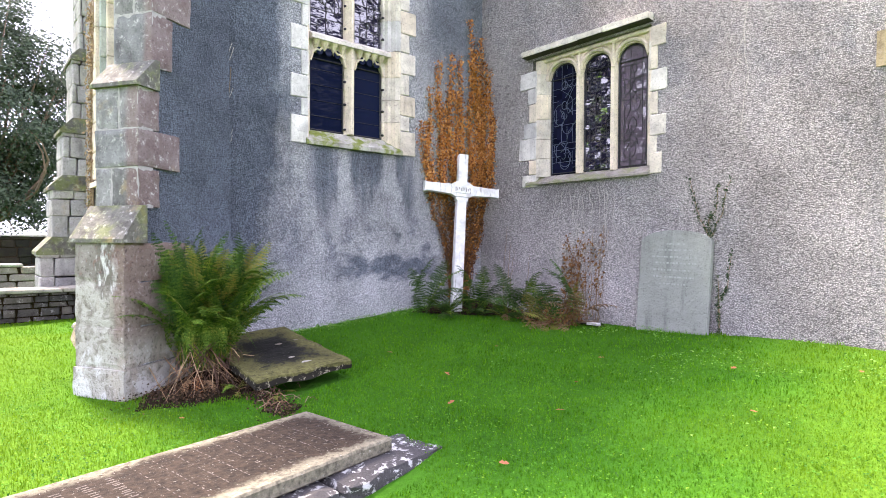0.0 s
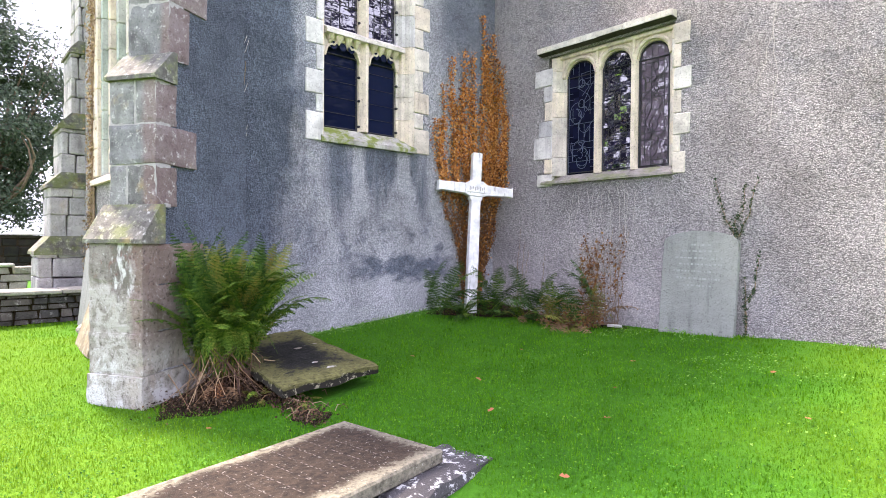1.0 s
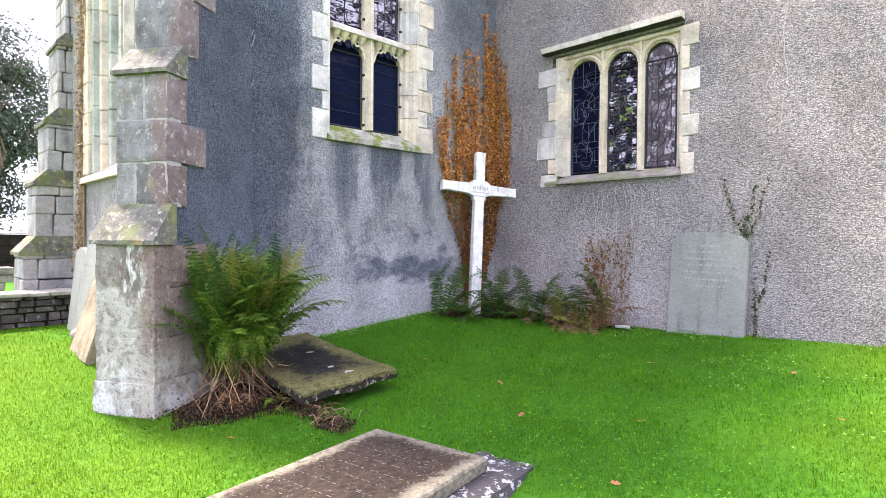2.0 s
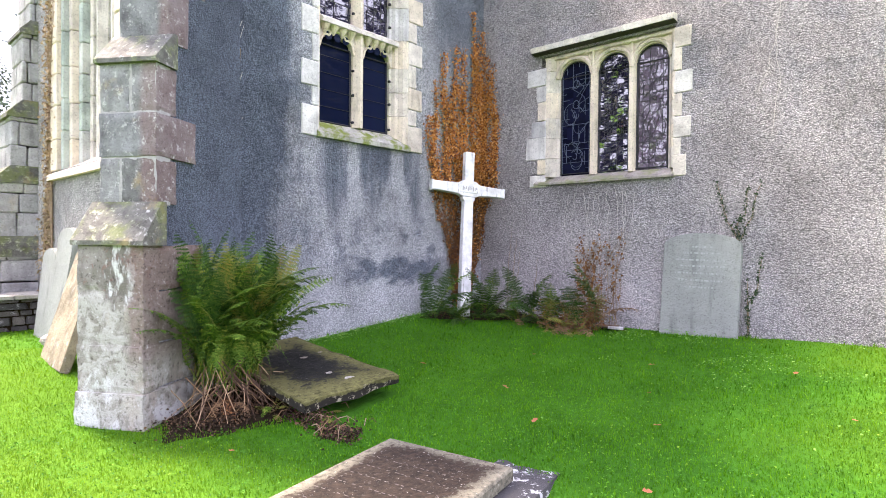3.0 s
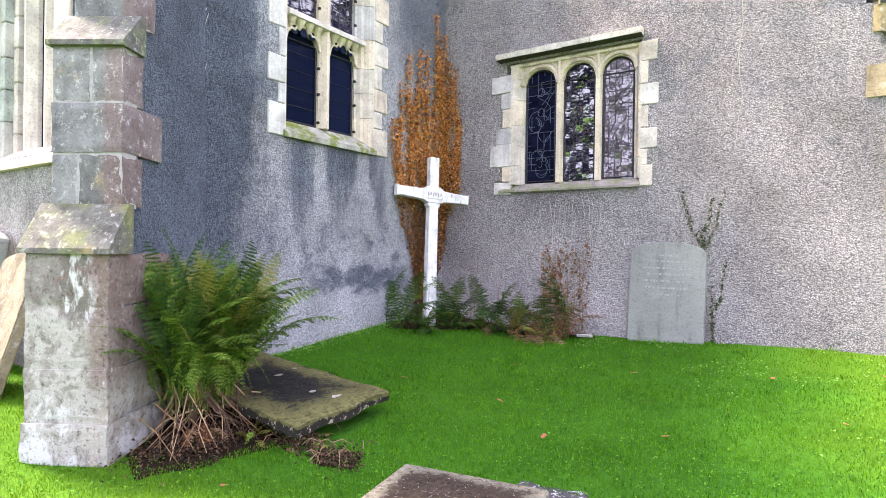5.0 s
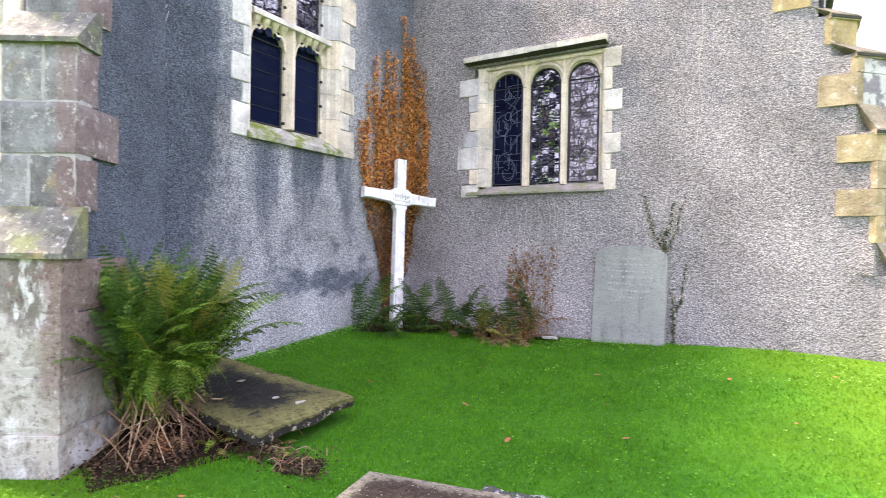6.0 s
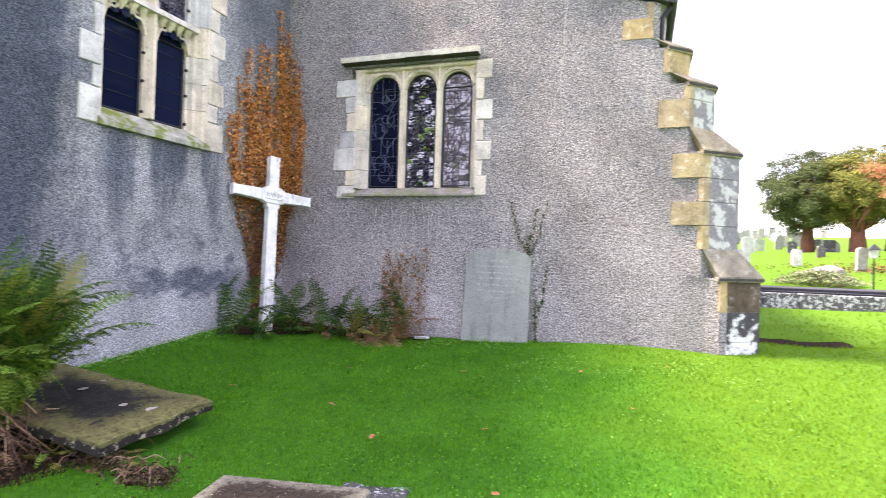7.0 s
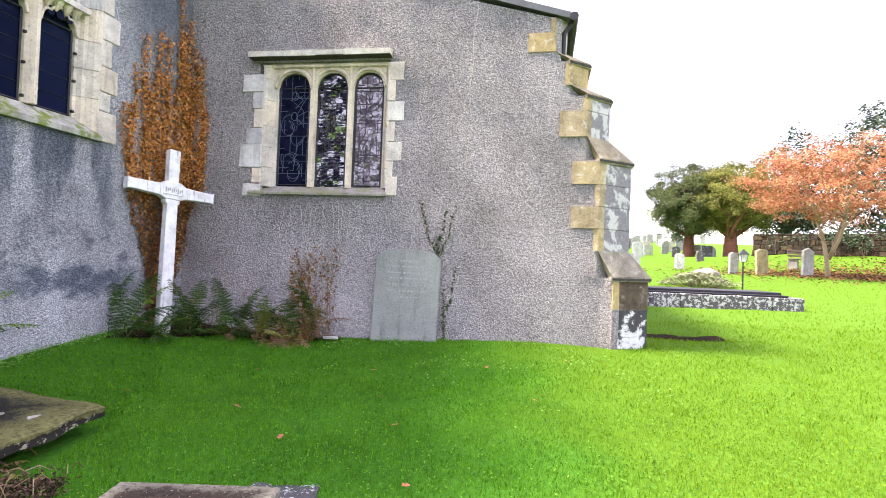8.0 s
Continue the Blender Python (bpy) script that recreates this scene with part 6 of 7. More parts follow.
def build_wall_ivies():
    ivy = thing("ivy", (-0.02, -3.7, 0.1), "dark ivy sprays climbing the wall behind the headstone", "ivy")
    spots = []
    r = random.Random(61)
    for k, pts in enumerate(([(3.62, 1.1), (3.5, 1.35), (3.42, 1.55), (3.38, 1.78)], [(3.62, 1.15), (3.58, 1.32), (3.66, 1.42), (3.7, 1.72)], [(3.64, 1.15), (3.72, 1.4), (3.82, 1.75)], [(3.72, 0.1), (3.72, 0.45), (3.8, 0.6), (3.84, 0.95)], [(3.71, 0.1), (3.70, 0.7)])):
        _, out = wall_stem(ivy, F_AISLE, pts, 0.007, 0.003, M_STEM, 0.008, 62 + k)
        for a, z in out:
            for _ in range(9 if k < 3 else 11):
                p = F_AISLE @ Vector((a + r.gauss(0, 0.011), -0.02 - 0.02 * r.random(), z + r.gauss(0, 0.03)))
                spots.append((p - ivy.matrix_world.translation, (-1, 0, 0.2)))
    ob = new("foliage", leaf_cards("foliage", spots, 0.022, M_IVY, 66))
    ob.parent = ivy
    tagged(ob, "small dark ivy leaves", kind="stuff")

    red = thing("creeper", (-0.02, -1.9, 0.1), "bare reddish creeper twigs on the wall below the window", "climber")
    spots = []
    for k in range(16):
        a = 1.62 + 0.05 * k * r.uniform(0.6, 1.0)
        zt = r.uniform(0.75, 1.2) if k < 9 else r.uniform(0.5, 1.5)
        _, out = wall_stem(red, F_AISLE, [(a, 0.05), (a + r.gauss(0.03, 0.05), zt * 0.5), (a + r.gauss(0.05, 0.1), zt)], 0.005, 0.002, M_STEM, 0.015, 70 + k)
        for b, z in out:
            if 0.35 < z < 1.15:
                for _ in range(8 if k < 8 else 4):
                    p = F_AISLE @ Vector((b + r.gauss(0, 0.02), -0.02 - 0.03 * r.random(), z + r.gauss(0, 0.04)))
                    spots.append((p - red.matrix_world.translation, (-1, 0, 0.3)))
    ob = new("foliage", leaf_cards("foliage", spots, 0.034, M_RED_LEAF, 88))
    ob.parent = red
    tagged(ob, "sparse red-brown leaves", kind="stuff")

    pale = thing("creeper", (-0.02, -1.7, 1.2), "bleached dead creeper stems on the wall under the sill", "climber")
    for k in range(11):
        a = 1.5 + 0.09 * k + r.uniform(-0.03, 0.03)
        wall_stem(pale, F_AISLE, [(a, r.uniform(1.7, 1.82)), (a + r.gauss(0.02, 0.04), 1.35), (a + r.gauss(0.05, 0.06), r.uniform(0.6, 1.1))], 0.0032, 0.002, M_PALE_STEM, 0.012, 100 + k)

    wire = thing("creeper", (-0.02, -3.95, 3.0), "single bleached dead stem hanging down the gable wall", "climber")
    wall_stem(wire, F_AISLE, [(4.0, 4.6), (3.99, 4.0), (3.93, 3.3), (3.97, 2.8), (3.91, 2.25)], 0.0045, 0.003, M_PALE_STEM, 0.01, 120)
    wall_stem(wire, F_AISLE, [(3.93, 3.3), (3.85, 2.9), (3.78, 2.75)], 0.003, 0.002, M_PALE_STEM, 0.01, 121)

    dry = thing("creeper", (-4.3, -0.05, 1.0), "dry bleached creeper stems beside the buttress", "climber")
    for k in range(17):
        a = -4.24 + 0.013 * k + r.uniform(-0.02, 0.02)
        wall_stem(dry, F_CHANCEL @ pose(0, -0.03, 0), [(a, 0.1), (a + r.gauss(0, 0.015), 1.2), (a + r.gauss(0.03, 0.02), r.uniform(1.8, 2.6)), (a + r.gauss(0.09, 0.04), r.uniform(2.7, 4.4))], 0.0065, 0.004, M_PALE_STEM if k % 3 else M_STEM, 0.008, 130 + k)
    for k in range(26):
        a = -4.22 + r.uniform(-0.05, 0.2)
        z = r.uniform(1.4, 3.2)
        wall_stem(dry, F_CHANCEL @ pose(0, -0.03, 0), [(a, z), (a + r.uniform(0.02, 0.16), z + r.uniform(0.15, 0.45))], 0.004, 0.0025, M_PALE_STEM, 0.015, 160 + k)

    fig = thing("climbing_plant", (-0.02, -0.9, 0.1), "thin bare twigs on the wall beside the cross", "climber")
    for k, (a, zt) in enumerate(((0.5, 1.3), (0.58, 1.15), (0.64, 0.95), (0.95, 0.9))):
        wall_stem(fig, F_AISLE, [(a, 0.1), (a + 0.03, zt * 0.6), (a + 0.08, zt)], 0.006, 0.002, M_STEM, 0.012, 180 + k)


build_wall_ivies()


def build_twig_bush():
    """A tangle of withered twigs at the foot of the gable wall."""
    x, y = -0.5, -1.92
    th = thing("shrub", (x, y, ground_z(x, y)), "withered brown twiggy shrub at the wall foot", "shrub")
    r = random.Random(191)
    spots, green = [], []
    for k in range(70):
        a, e = r.uniform(0, 6.28), r.uniform(0.15, 1.25)
        d = Vector((math.cos(a) * math.cos(e), math.sin(a) * math.cos(e), math.sin(e) * 1.1))
        p0 = Vector((r.gauss(0, 0.06), r.gauss(0, 0.1), 0))
        ln = r.uniform(0.18, 0.44)
        p1 = p0 + d * ln * 0.55 + Vector((0, 0, 0.04))
        p2 = p0 + d * ln + Vector((r.gauss(0, 0.04), r.gauss(0, 0.05), r.uniform(-0.05, 0.02)))
        bm = bmesh.new()
        tube(bm, [p0, p1, p2], [0.004, 0.003, 0.0015], 4)
        part("twig", bm, (M_BARK, M_DARK_STALK, M_STRAW)[k % 3], th)
        for _ in range(16):
            q = p0.lerp(p2, r.uniform(0.3, 1)) + Vector((r.gauss(0, 0.025), r.gauss(0, 0.025), r.gauss(0, 0.025)))
            (spots if r.random() < 0.65 else green).append((q, (r.gauss(0, 1), r.gauss(0, 1), 0.6)))
    for name, lst, material, label in (("dead_foliage", spots, M_RED_LEAF, "shrivelled brown leaves"), ("foliage", green, M_FERN_Y, "olive-green leaves")):
        ob = new(name, leaf_cards(name, lst, 0.03, material, 192))
        ob.parent = th
        tagged(ob, label, kind="stuff")


build_twig_bush()


def build_litter():
    """Fallen leaves on the turf, each its own thing, and bits of wood by the wall."""
    me = bpy.data.meshes.new("leaf")
    bm = bmesh.new()
    pts = [(-0.5, 0, 0), (-0.2, 0.32, 0.1), (0.0, 0.2, 0.02), (0.18, 0.36, 0.12), (0.55, 0.0, 0.06), (0.18, -0.36, 0.14), (0.0, -0.18, 0.02), (-0.2, -0.32, 0.08)]
    vs = [bm.verts.new(p) for p in pts]
    c = bm.verts.new((0, 0, 0.0))
    for i in range(8):
        bm.faces.new((c, vs[i], vs[(i + 1) % 8]))
    bm.to_mesh(me)
    bm.free()
    me.materials.append(M_ORANGE)
    r = random.Random(71)
    for x, y in ((-3.43, -3.2), (-2.95, -2.6), (-2.4, -3.6), (-3.0, -3.9), (-1.9, -2.2), (-1.3, -4.4), (-2.8, -1.5), (-0.9, -5.2), (-3.9, -4.2), (-2.2, -4.9), (-1.6, -3.3), (-5.0, -1.9)):
        ob = new("fallen_leaf", me)
        s = r.uniform(0.05, 0.08)
        ob.matrix_world = pose(x, y, ground_z(x, y) + 0.045, r.uniform(-15, 15), r.uniform(-15, 15), r.uniform(0, 360)) @ Matrix.Scale(s, 4)
        tagged(ob, "fallen orange-brown leaf on the grass", "leaf", "fallen leaves")
    for k, (x, y, a, l, mt) in enumerate(((-0.35, -2.35, 70, 0.2, M_QUOIN), (-0.3, -2.2, 95, 0.3, M_BARK), (-0.25, -1.25, 80, 0.35, M_BARK))):
        ob = thing("wood_scrap", pose(x, y, ground_z(x, y) + 0.05, 0, 4, a), "pale scrap of board lying at the wall foot" if k == 0 else "dark rotted stick lying at the wall foot", "wood")
        part("board", block((-l / 2, -0.035, -0.015), (l / 2, 0.035, 0.015), 0.004, 0.004), mt, ob)


build_litter()


# ---- grass ----
def in_poly(xs, ys, poly):
    inside = np.zeros(len(xs), bool)
    for (x0, y0), (x1, y1) in zip(poly, poly[1:] + poly[:1]):
        hit = ((y0 > ys) != (y1 > ys)) & (xs < (x1 - x0) * (ys - y0) / (y1 - y0 + 1e-12) + x0)
        inside ^= hit
    return inside


BARE = [
    [(-4.76, 0.0), (20, 0.0), (20, 4.9), (-4.76, 4.9)], [(-0.01, -5.0), (20, -5.0), (20, 0.2), (-0.01, 0.2)],
    [(-5.5, -0.47), (-5.2, -0.97), (-4.4, -0.4), (-4.7, 0.2)],
    [(-4.42, -2.74), (-6.57, -3.16), (-6.82, -4.15), (-4.22, -3.92)], [(-4.32, -2.0), (-3.52, -1.9), (-3.4, -0.1), (-4.2, -0.1)],
    [(-0.11, -5.78), (0.3, -6.22), (1.0, -6.22), (1.0, -4.9), (-0.05, -4.9)],
    [(1.68, -6.28), (2.13, -6.24), (2.26, -6.86), (2.17, -7.55), (1.8, -7.65), (1.66, -6.9)],
    [(-5.1, -1.2), (-4.7, -1.42), (-4.3, -1.52), (-4.1, 0), (-4.8, 0)],
    [(-1.3, 0), (-1.2, -0.14), (-0.52, -0.28), (-0.2, -1.05), (-0.4, -1.85), (-0.2, -2.3), (0, -2.3), (0, 0)],
]


def blades(name, count, region, height, width, seed, near=None):
    """Grass blades over a region, thinner and taller at random, leaning; one joined mesh."""
    g = np.random.default_rng(seed)
    x0, x1, y0, y1 = region
    xs, ys = g.uniform(x0, x1, count), g.uniform(y0, y1, count)
    keep = np.ones(count, bool)
    for poly in BARE:
        keep &= ~in_poly(xs, ys, poly)
    if near is not None:
        d = np.hypot(xs + 6.4, ys + 4.6)
        keep &= (d > near[0]) & (d < near[1]) & (g.random(count) < np.clip(near[2] / np.maximum(d, 0.5), 0, 1) ** near[3])
    xs, ys = xs[keep], ys[keep]
    n = len(xs)
    zs = np.array([ground_z(a, b) for a, b in zip(xs, ys)])
    tuft = np.array([noise.noise((a * 2.2, b * 2.2, 7.0)) for a, b in zip(xs, ys)])
    h = height * g.uniform(0.5, 1.15, n) * (1 + 0.5 * tuft)
    w = width * g.uniform(0.7, 1.3, n)
    a = g.uniform(0, 2 * np.pi, n)
    la, lm = g.uniform(0, 2 * np.pi, n), h * g.uniform(0.1, 0.75, n)
    ux, uy = np.cos(a) * w / 2, np.sin(a) * w / 2
    lx, ly = np.cos(la) * lm, np.sin(la) * lm
    v = np.empty((n, 5, 3))
    v[:, 0] = np.stack([xs - ux, ys - uy, zs - 0.006], 1)
    v[:, 1] = np.stack([xs + ux, ys + uy, zs - 0.006], 1)
    v[:, 2] = np.stack([xs + ux * 0.8 + lx * 0.35, ys + uy * 0.8 + ly * 0.35, zs + h * 0.6], 1)
    v[:, 3] = np.stack([xs - ux * 0.8 + lx * 0.35, ys - uy * 0.8 + ly * 0.35, zs + h * 0.6], 1)
    v[:, 4] = np.stack([xs + lx, ys + ly, zs + h * np.sqrt(np.clip(1 - (lm / h) ** 2 * 0.5, 0.3, 1))], 1)
    me = bpy.data.meshes.new(name)
    me.vertices.add(5 * n)
    me.vertices.foreach_set("co", v.ravel())
    k = np.arange(n)[:, None] * 5
    loops = np.concatenate([k + [0, 1, 2, 3], k + [3, 2, 4]], 1).ravel()
    me.loops.add(7 * n)
    me.loops.foreach_set("vertex_index", loops.astype(np.int32))
    me.polygons.add(2 * n)
    starts = (np.arange(n)[:, None] * 7 + [0, 4]).ravel()
    me.polygons.foreach_set("loop_start", starts.astype(np.int32))
    me.update(calc_edges=True)
    me.materials.append(M_BLADE)
    return tagged(new(name, me), "short bright green mown grass", "grass", kind="stuff")


blades("grass", 900000, (-9.5, 3.5, -11.0, 5.2), 0.026, 0.0042, 3, (0.0, 13, 4.0, 1.4))
blades("grass", 170000, (-22.0, 26.0, -26.0, 5.2), 0.045, 0.012, 4, (4.5, 30, 10, 1.0))


def build_clover():
    """Small round weed leaves in the turf along the gable wall."""
    g = random.Random(81)
    spots = []
    for _ in range(2600):
        x, y = -0.12 - abs(g.gauss(0, 1.0)), g.uniform(-6.2, -2.4)
        if noise.noise((x * 1.4, y * 1.4, 2.0)) < 0.05:
            continue
        spots.append((Vector((x, y, ground_z(x, y) + g.uniform(0.03, 0.06))), (0, 0, 1.5)))
    for _ in range(900):
        x, y = g.uniform(-4.2, -0.8), -0.06 - abs(g.gauss(0, 0.05))
        if x > -3.9:
            spots.append((Vector((x, y, ground_z(x, y) + g.uniform(0.0, 0.07))), (0, -0.6, 1)))
    weeds = []
    for _ in range(34000):
        x, y = g.uniform(-6.4, 0.6), g.uniform(-7.5, 0.0)
        if g.random() > min(1.0, 2.6 / max(0.8, math.hypot(x + 6.4, y + 4.6))) or (x > -0.1 and y > -5.2):
            continue
        if -6.85 < x < -4.15 and -4.2 < y < -2.7 or -4.8 < x < -3.45 and y > -2.05:
            continue
        weeds.append((Vector((x, y, ground_z(x, y) + g.uniform(0.012, 0.03))), (0, 0, 1.2)))
    tagged(new("weeds", leaf_cards("weeds", weeds, 0.015, M_WEED, 83)), "tiny moss and clover leaves among the mown grass", "weeds", kind="stuff")
    tagged(new("clover", leaf_cards("clover", spots, 0.021, M_CLOVER, 82)), "small pale round weed leaves in the turf", "weeds", kind="stuff")


M_CLOVER = leafy("clover_leaf", [(0.0, (0.1, 0.27, 0.03)), (0.6, (0.16, 0.36, 0.05)), (1.0, (0.26, 0.44, 0.09))], 0.6, 0.25)
M_WEED = leafy("turf_weed_leaf", [(0.0, (0.02, 0.1, 0.006)), (0.5, (0.07, 0.24, 0.012)), (0.85, (0.12, 0.31, 0.012)), (1.0, (0.2, 0.36, 0.02))], 0.7, 0.2)
build_clover()


# ---- churchyard beyond the chancel ----
def rubble_wall(name, p, q, base, height, thick, label, size=(0.34, 0.16), cap=True, seed=1, material=M_RUBBLE):
    """A stone wall of separate rubble stones between two plan points."""
    r = random.Random(seed)
    p, q = Vector((*p, base)), Vector((*q, base))
    d = (q - p)
    L = d.length
    m = Matrix.Translation(p) @ pose(0, 0, 0, 0, 0, math.degrees(math.atan2(d.y, d.x)))
    th = thing(name, m, label, "wall")
    bm = bmesh.new()
    box(bm, (0, -thick / 2 + 0.03, -0.3), (L, thick / 2 - 0.03, height - 0.02))
    part("core", bm, M_SOIL, th, "dark earth-filled core")
    meshes = []
    for k in range(6):
        bm = bmesh.new()
        box(bm, (-0.5, -0.5, -0.5), (0.5, 0.5, 0.5), 0.09, 0.05, None, r)
        me = bpy.data.meshes.new("stone")
        bm.to_mesh(me)
        bm.free()
        me.materials.append(material)
        meshes.append(me)
    z = -0.1
    while z < height - 0.04:
        h = size[1] * r.uniform(0.7, 1.3)
        h = min(h, height - z)
        x = -r.random() * 0.1
        while x < L:
            w = size[0] * r.uniform(0.5, 1.5)
            ob = new("stone", r.choice(meshes))
            ob.parent = th
            ob.matrix_local = pose(x + w / 2, r.uniform(-0.015, 0.015), z + h / 2, 0, 0, r.uniform(-2, 2)) @ Matrix.Diagonal((w - 0.012, thick, h - 0.01, 1))
            x += w
        z += h
    if cap:
        x = 0
        while x < L:
            w = min(L - x, r.uniform(0.5, 0.9))
            part("capstone", block((x + 0.004, -thick / 2 - 0.05, height), (x + w - 0.004, thick / 2 + 0.05, height + 0.055), 0.01, 0.008), M_HEADSTONE, th)
            x += w
    return th


rubble_wall("stone_wall", (-14.0, 3.5), (-4.8, 3.75), -0.12, 0.42, 0.4, "low dark rubble wall with flat pale capstones", (0.24, 0.1), seed=201, material=M_DAMP_RUBBLE)
rubble_wall("stone_wall", (-16.0, 8.0), (-5.3, 8.2), -0.1, 0.6, 0.4, "low grey retaining wall beside a church path", (0.5, 0.2), seed=202)
rubble_wall("stone_wall", (-26.0, 16.0), (6.0, 17.5), -0.2, 1.35, 0.5, "dark mossy churchyard boundary wall", (0.6, 0.25), seed=203, material=M_DARK_RUBBLE)


def lean_stone(at, rz, lean, w, h, t, material, label, shoulder=0.1, style="arch"):
    m = Matrix.Translation(at) @ pose(0, 0, 0, 0, 0, rz) @ pose(0, 0, 0, lean, 0, 0)
    hs = thing("headstone", m, label, "headstone")
    part("slab", headstone_mesh(w, h, t, shoulder, style), material, hs)
    return hs


lean_stone((-5.22, 1.15, -0.03), -90, -17, 0.75, 1.08, 0.09, M_RCAP, "buff lichened headstone leaning against the side wall")
lean_stone((-5.02, 2.15, -0.03), -90, -8, 0.6, 1.25, 0.09, M_SLATE, "grey slate headstone propped against the side wall")
lean_stone((-4.98, 2.75, -0.03), -90, -6, 0.55, 1.0, 0.09, M_SLATE, "grey slate headstone propped against the side wall")
for k, (x, y, s) in enumerate(((-5.15, 1.75, 0.1), (-5.1, 1.55, 0.07))):
    bm = bmesh.new()
    bmesh.ops.create_icosphere(bm, subdivisions=2, radius=s)
    for v in bm.verts:
        v.co *= 1 + 0.3 * noise.noise(v.co * 9 + Vector((k, 0, 0)))
        v.co.z *= 0.7
    ob = finish("rock", bm, M_WHITE_STONE)
    ob.matrix_world = Matrix.Translation((x, y, 0.0))
    tagged(ob, "pale loose stone at the foot of the church wall", "rock", "loose stones")


def build_side_creeper():
    th = thing("climbing_plant", (-4.8, 3.5, 0.0), "withered brown creeper on the side wall", "climber")
    r = random.Random(91)
    spots = []
    for k in range(8):
        y0 = 3.25 + 0.07 * k
        pts = []
        for j in range(9):
            z = 0.2 + 0.55 * j
            pts.append(Vector((-4.775, y0 - 0.05 * j * (k - 2) * 0.3 + r.gauss(0, 0.04), z)) - Vector((-4.8, 3.5, 0)))
        bm = bmesh.new()
        tube(bm, pts, 0.012, 5)
        part("stem", bm, M_STEM, th)
        for a, b in zip(pts, pts[1:]):
            for _ in range(22):
                t = r.random()
                spots.append((a.lerp(b, t) + Vector((-abs(r.gauss(0.03, 0.025)), r.gauss(0, 0.07), 0)), (-1, 0, 0.2)))
    ob = new("foliage", leaf_cards("foliage", spots, 0.04, M_TAN_LEAF, 92))
    ob.parent = th
    tagged(ob, "dry brown leaves", kind="stuff")


build_side_creeper()


# ---- trees ----
def limb(bm, a, b, r0, r1, r, bend=0.12, seg=5, sides=7):
    a, b = Vector(a), Vector(b)
    L = (b - a).length
    off = Vector((r.gauss(0, 1), r.gauss(0, 1), r.gauss(0, 0.5))) * L * bend
    pts = [a.lerp(b, t / seg) + off * math.sin(math.pi * t / seg) for t in range(seg + 1)]
    tube(bm, pts, [r0 + (r1 - r0) * t / seg for t in range(seg + 1)], sides)
    return pts


def tree(name, at, label, trunk_h, trunk_r, crown, clumps, per, leaf, material, bark, seed, clump_r=0.5, flat=0.7, lean=0.0, forks=1, cards_up=0.4):
    """Trunk and limbs, and a crown of leaf clumps inside an ellipsoid: crown = (centre height, radius across, radius up)."""
    r = random.Random(seed)
    th = thing(name, at, label, "tree")
    cz, cr, ch = crown
    bm = bmesh.new()
    ends = []
    for k in range(forks):
        a = r.uniform(0, 6.28)
        tip = Vector((math.cos(a) * cr * 0.22 * (forks > 1) + lean, math.sin(a) * cr * 0.22 * (forks > 1), cz - ch * 0.35))
        start = Vector((0, 0, -0.2)) if forks == 1 or k == 0 else Vector((0, 0, trunk_h * 0.45))
        pts = limb(bm, start, tip, trunk_r * (1 if start.z < 0 else 0.7), trunk_r * 0.45, r, 0.05, 6, 9)
        ends.append(pts)
    centres = []
    tries = 0
    while len(centres) < clumps and tries < clumps * 40:
        tries += 1
        v = Vector((r.uniform(-1, 1), r.uniform(-1, 1), r.uniform(-1, 1)))
        d = v.length
        if d > 1 or d < 0.35:
            continue
        edge = 1 + 0.22 * noise.noise(v.normalized() * 2.1 + Vector((seed, 0, 0)))
        p = Vector((v.x * cr * edge, v.y * cr * edge, cz + v.z * ch * edge * (1.0 if v.z > 0 else 0.85)))
        centres.append(p)
    for p in centres[: max(14, clumps // 5)]:
        src = r.choice(ends)
        s = src[r.randint(3, len(src) - 1)]
        limb(bm, s, p, trunk_r * 0.26, 0.012, r, 0.1, 5, 5)
    part("trunk", bm, bark, th, smooth=True)
    spots = []
    for p in centres:
        rad = clump_r * r.uniform(0.6, 1.3)
        for _ in range(per):
            o = Vector((r.gauss(0, 0.5), r.gauss(0, 0.5), r.gauss(0, 0.5) * flat)) * rad
            q = p + o
            n = (q - Vector((0, 0, cz - ch * 0.3))).normalized() + Vector((0, 0, cards_up))
            spots.append((q, n))
    ob = new("crown", leaf_cards("crown", spots, leaf, material, seed + 1))
    ob.parent = th
    return th


def on_ground(x, y):
    return (x, y, ground_z(x, y) - 0.05)


tree("conifer", (-5.4, 23.0, -0.5), "tall dark evergreen tree behind the boundary wall", 3.0, 0.35, (6.4, 3.7, 5.4), 330, 210, 0.12, M_CONIFER, M_BARK, 301, 0.75, 0.8)
tree("conifer", (-15.0, 25.0, -0.5), "tall dark evergreen tree behind the boundary wall", 3.0, 0.35, (6.5, 4.2, 5.4), 220, 60, 0.3, M_CONIFER, M_BARK, 302, 0.8, 0.8)
tree("yew_tree", on_ground(35.99, -15.2), "dark green yew with a ribbed red-brown trunk", 2.5, 0.46, (4.2, 2.95, 3.0), 320, 200, 0.095, M_YEW, M_RED_BARK, 303, 0.5, 0.75)
tree("yew_tree", on_ground(34.55, -17.6), "golden yew with a ribbed red-brown trunk", 2.5, 0.56, (4.2, 2.8, 2.7), 320, 200, 0.095, M_YEW_GOLD, M_RED_BARK, 304, 0.5, 0.75)
tree("maple_tree", on_ground(17.42, -15.96), "autumn tree with orange-pink leaves and a forked pale trunk", 1.8, 0.1, (3.75, 3.2, 1.85), 230, 80, 0.085, M_ORANGE, M_STEM, 305, 0.44, 0.45, forks=3)
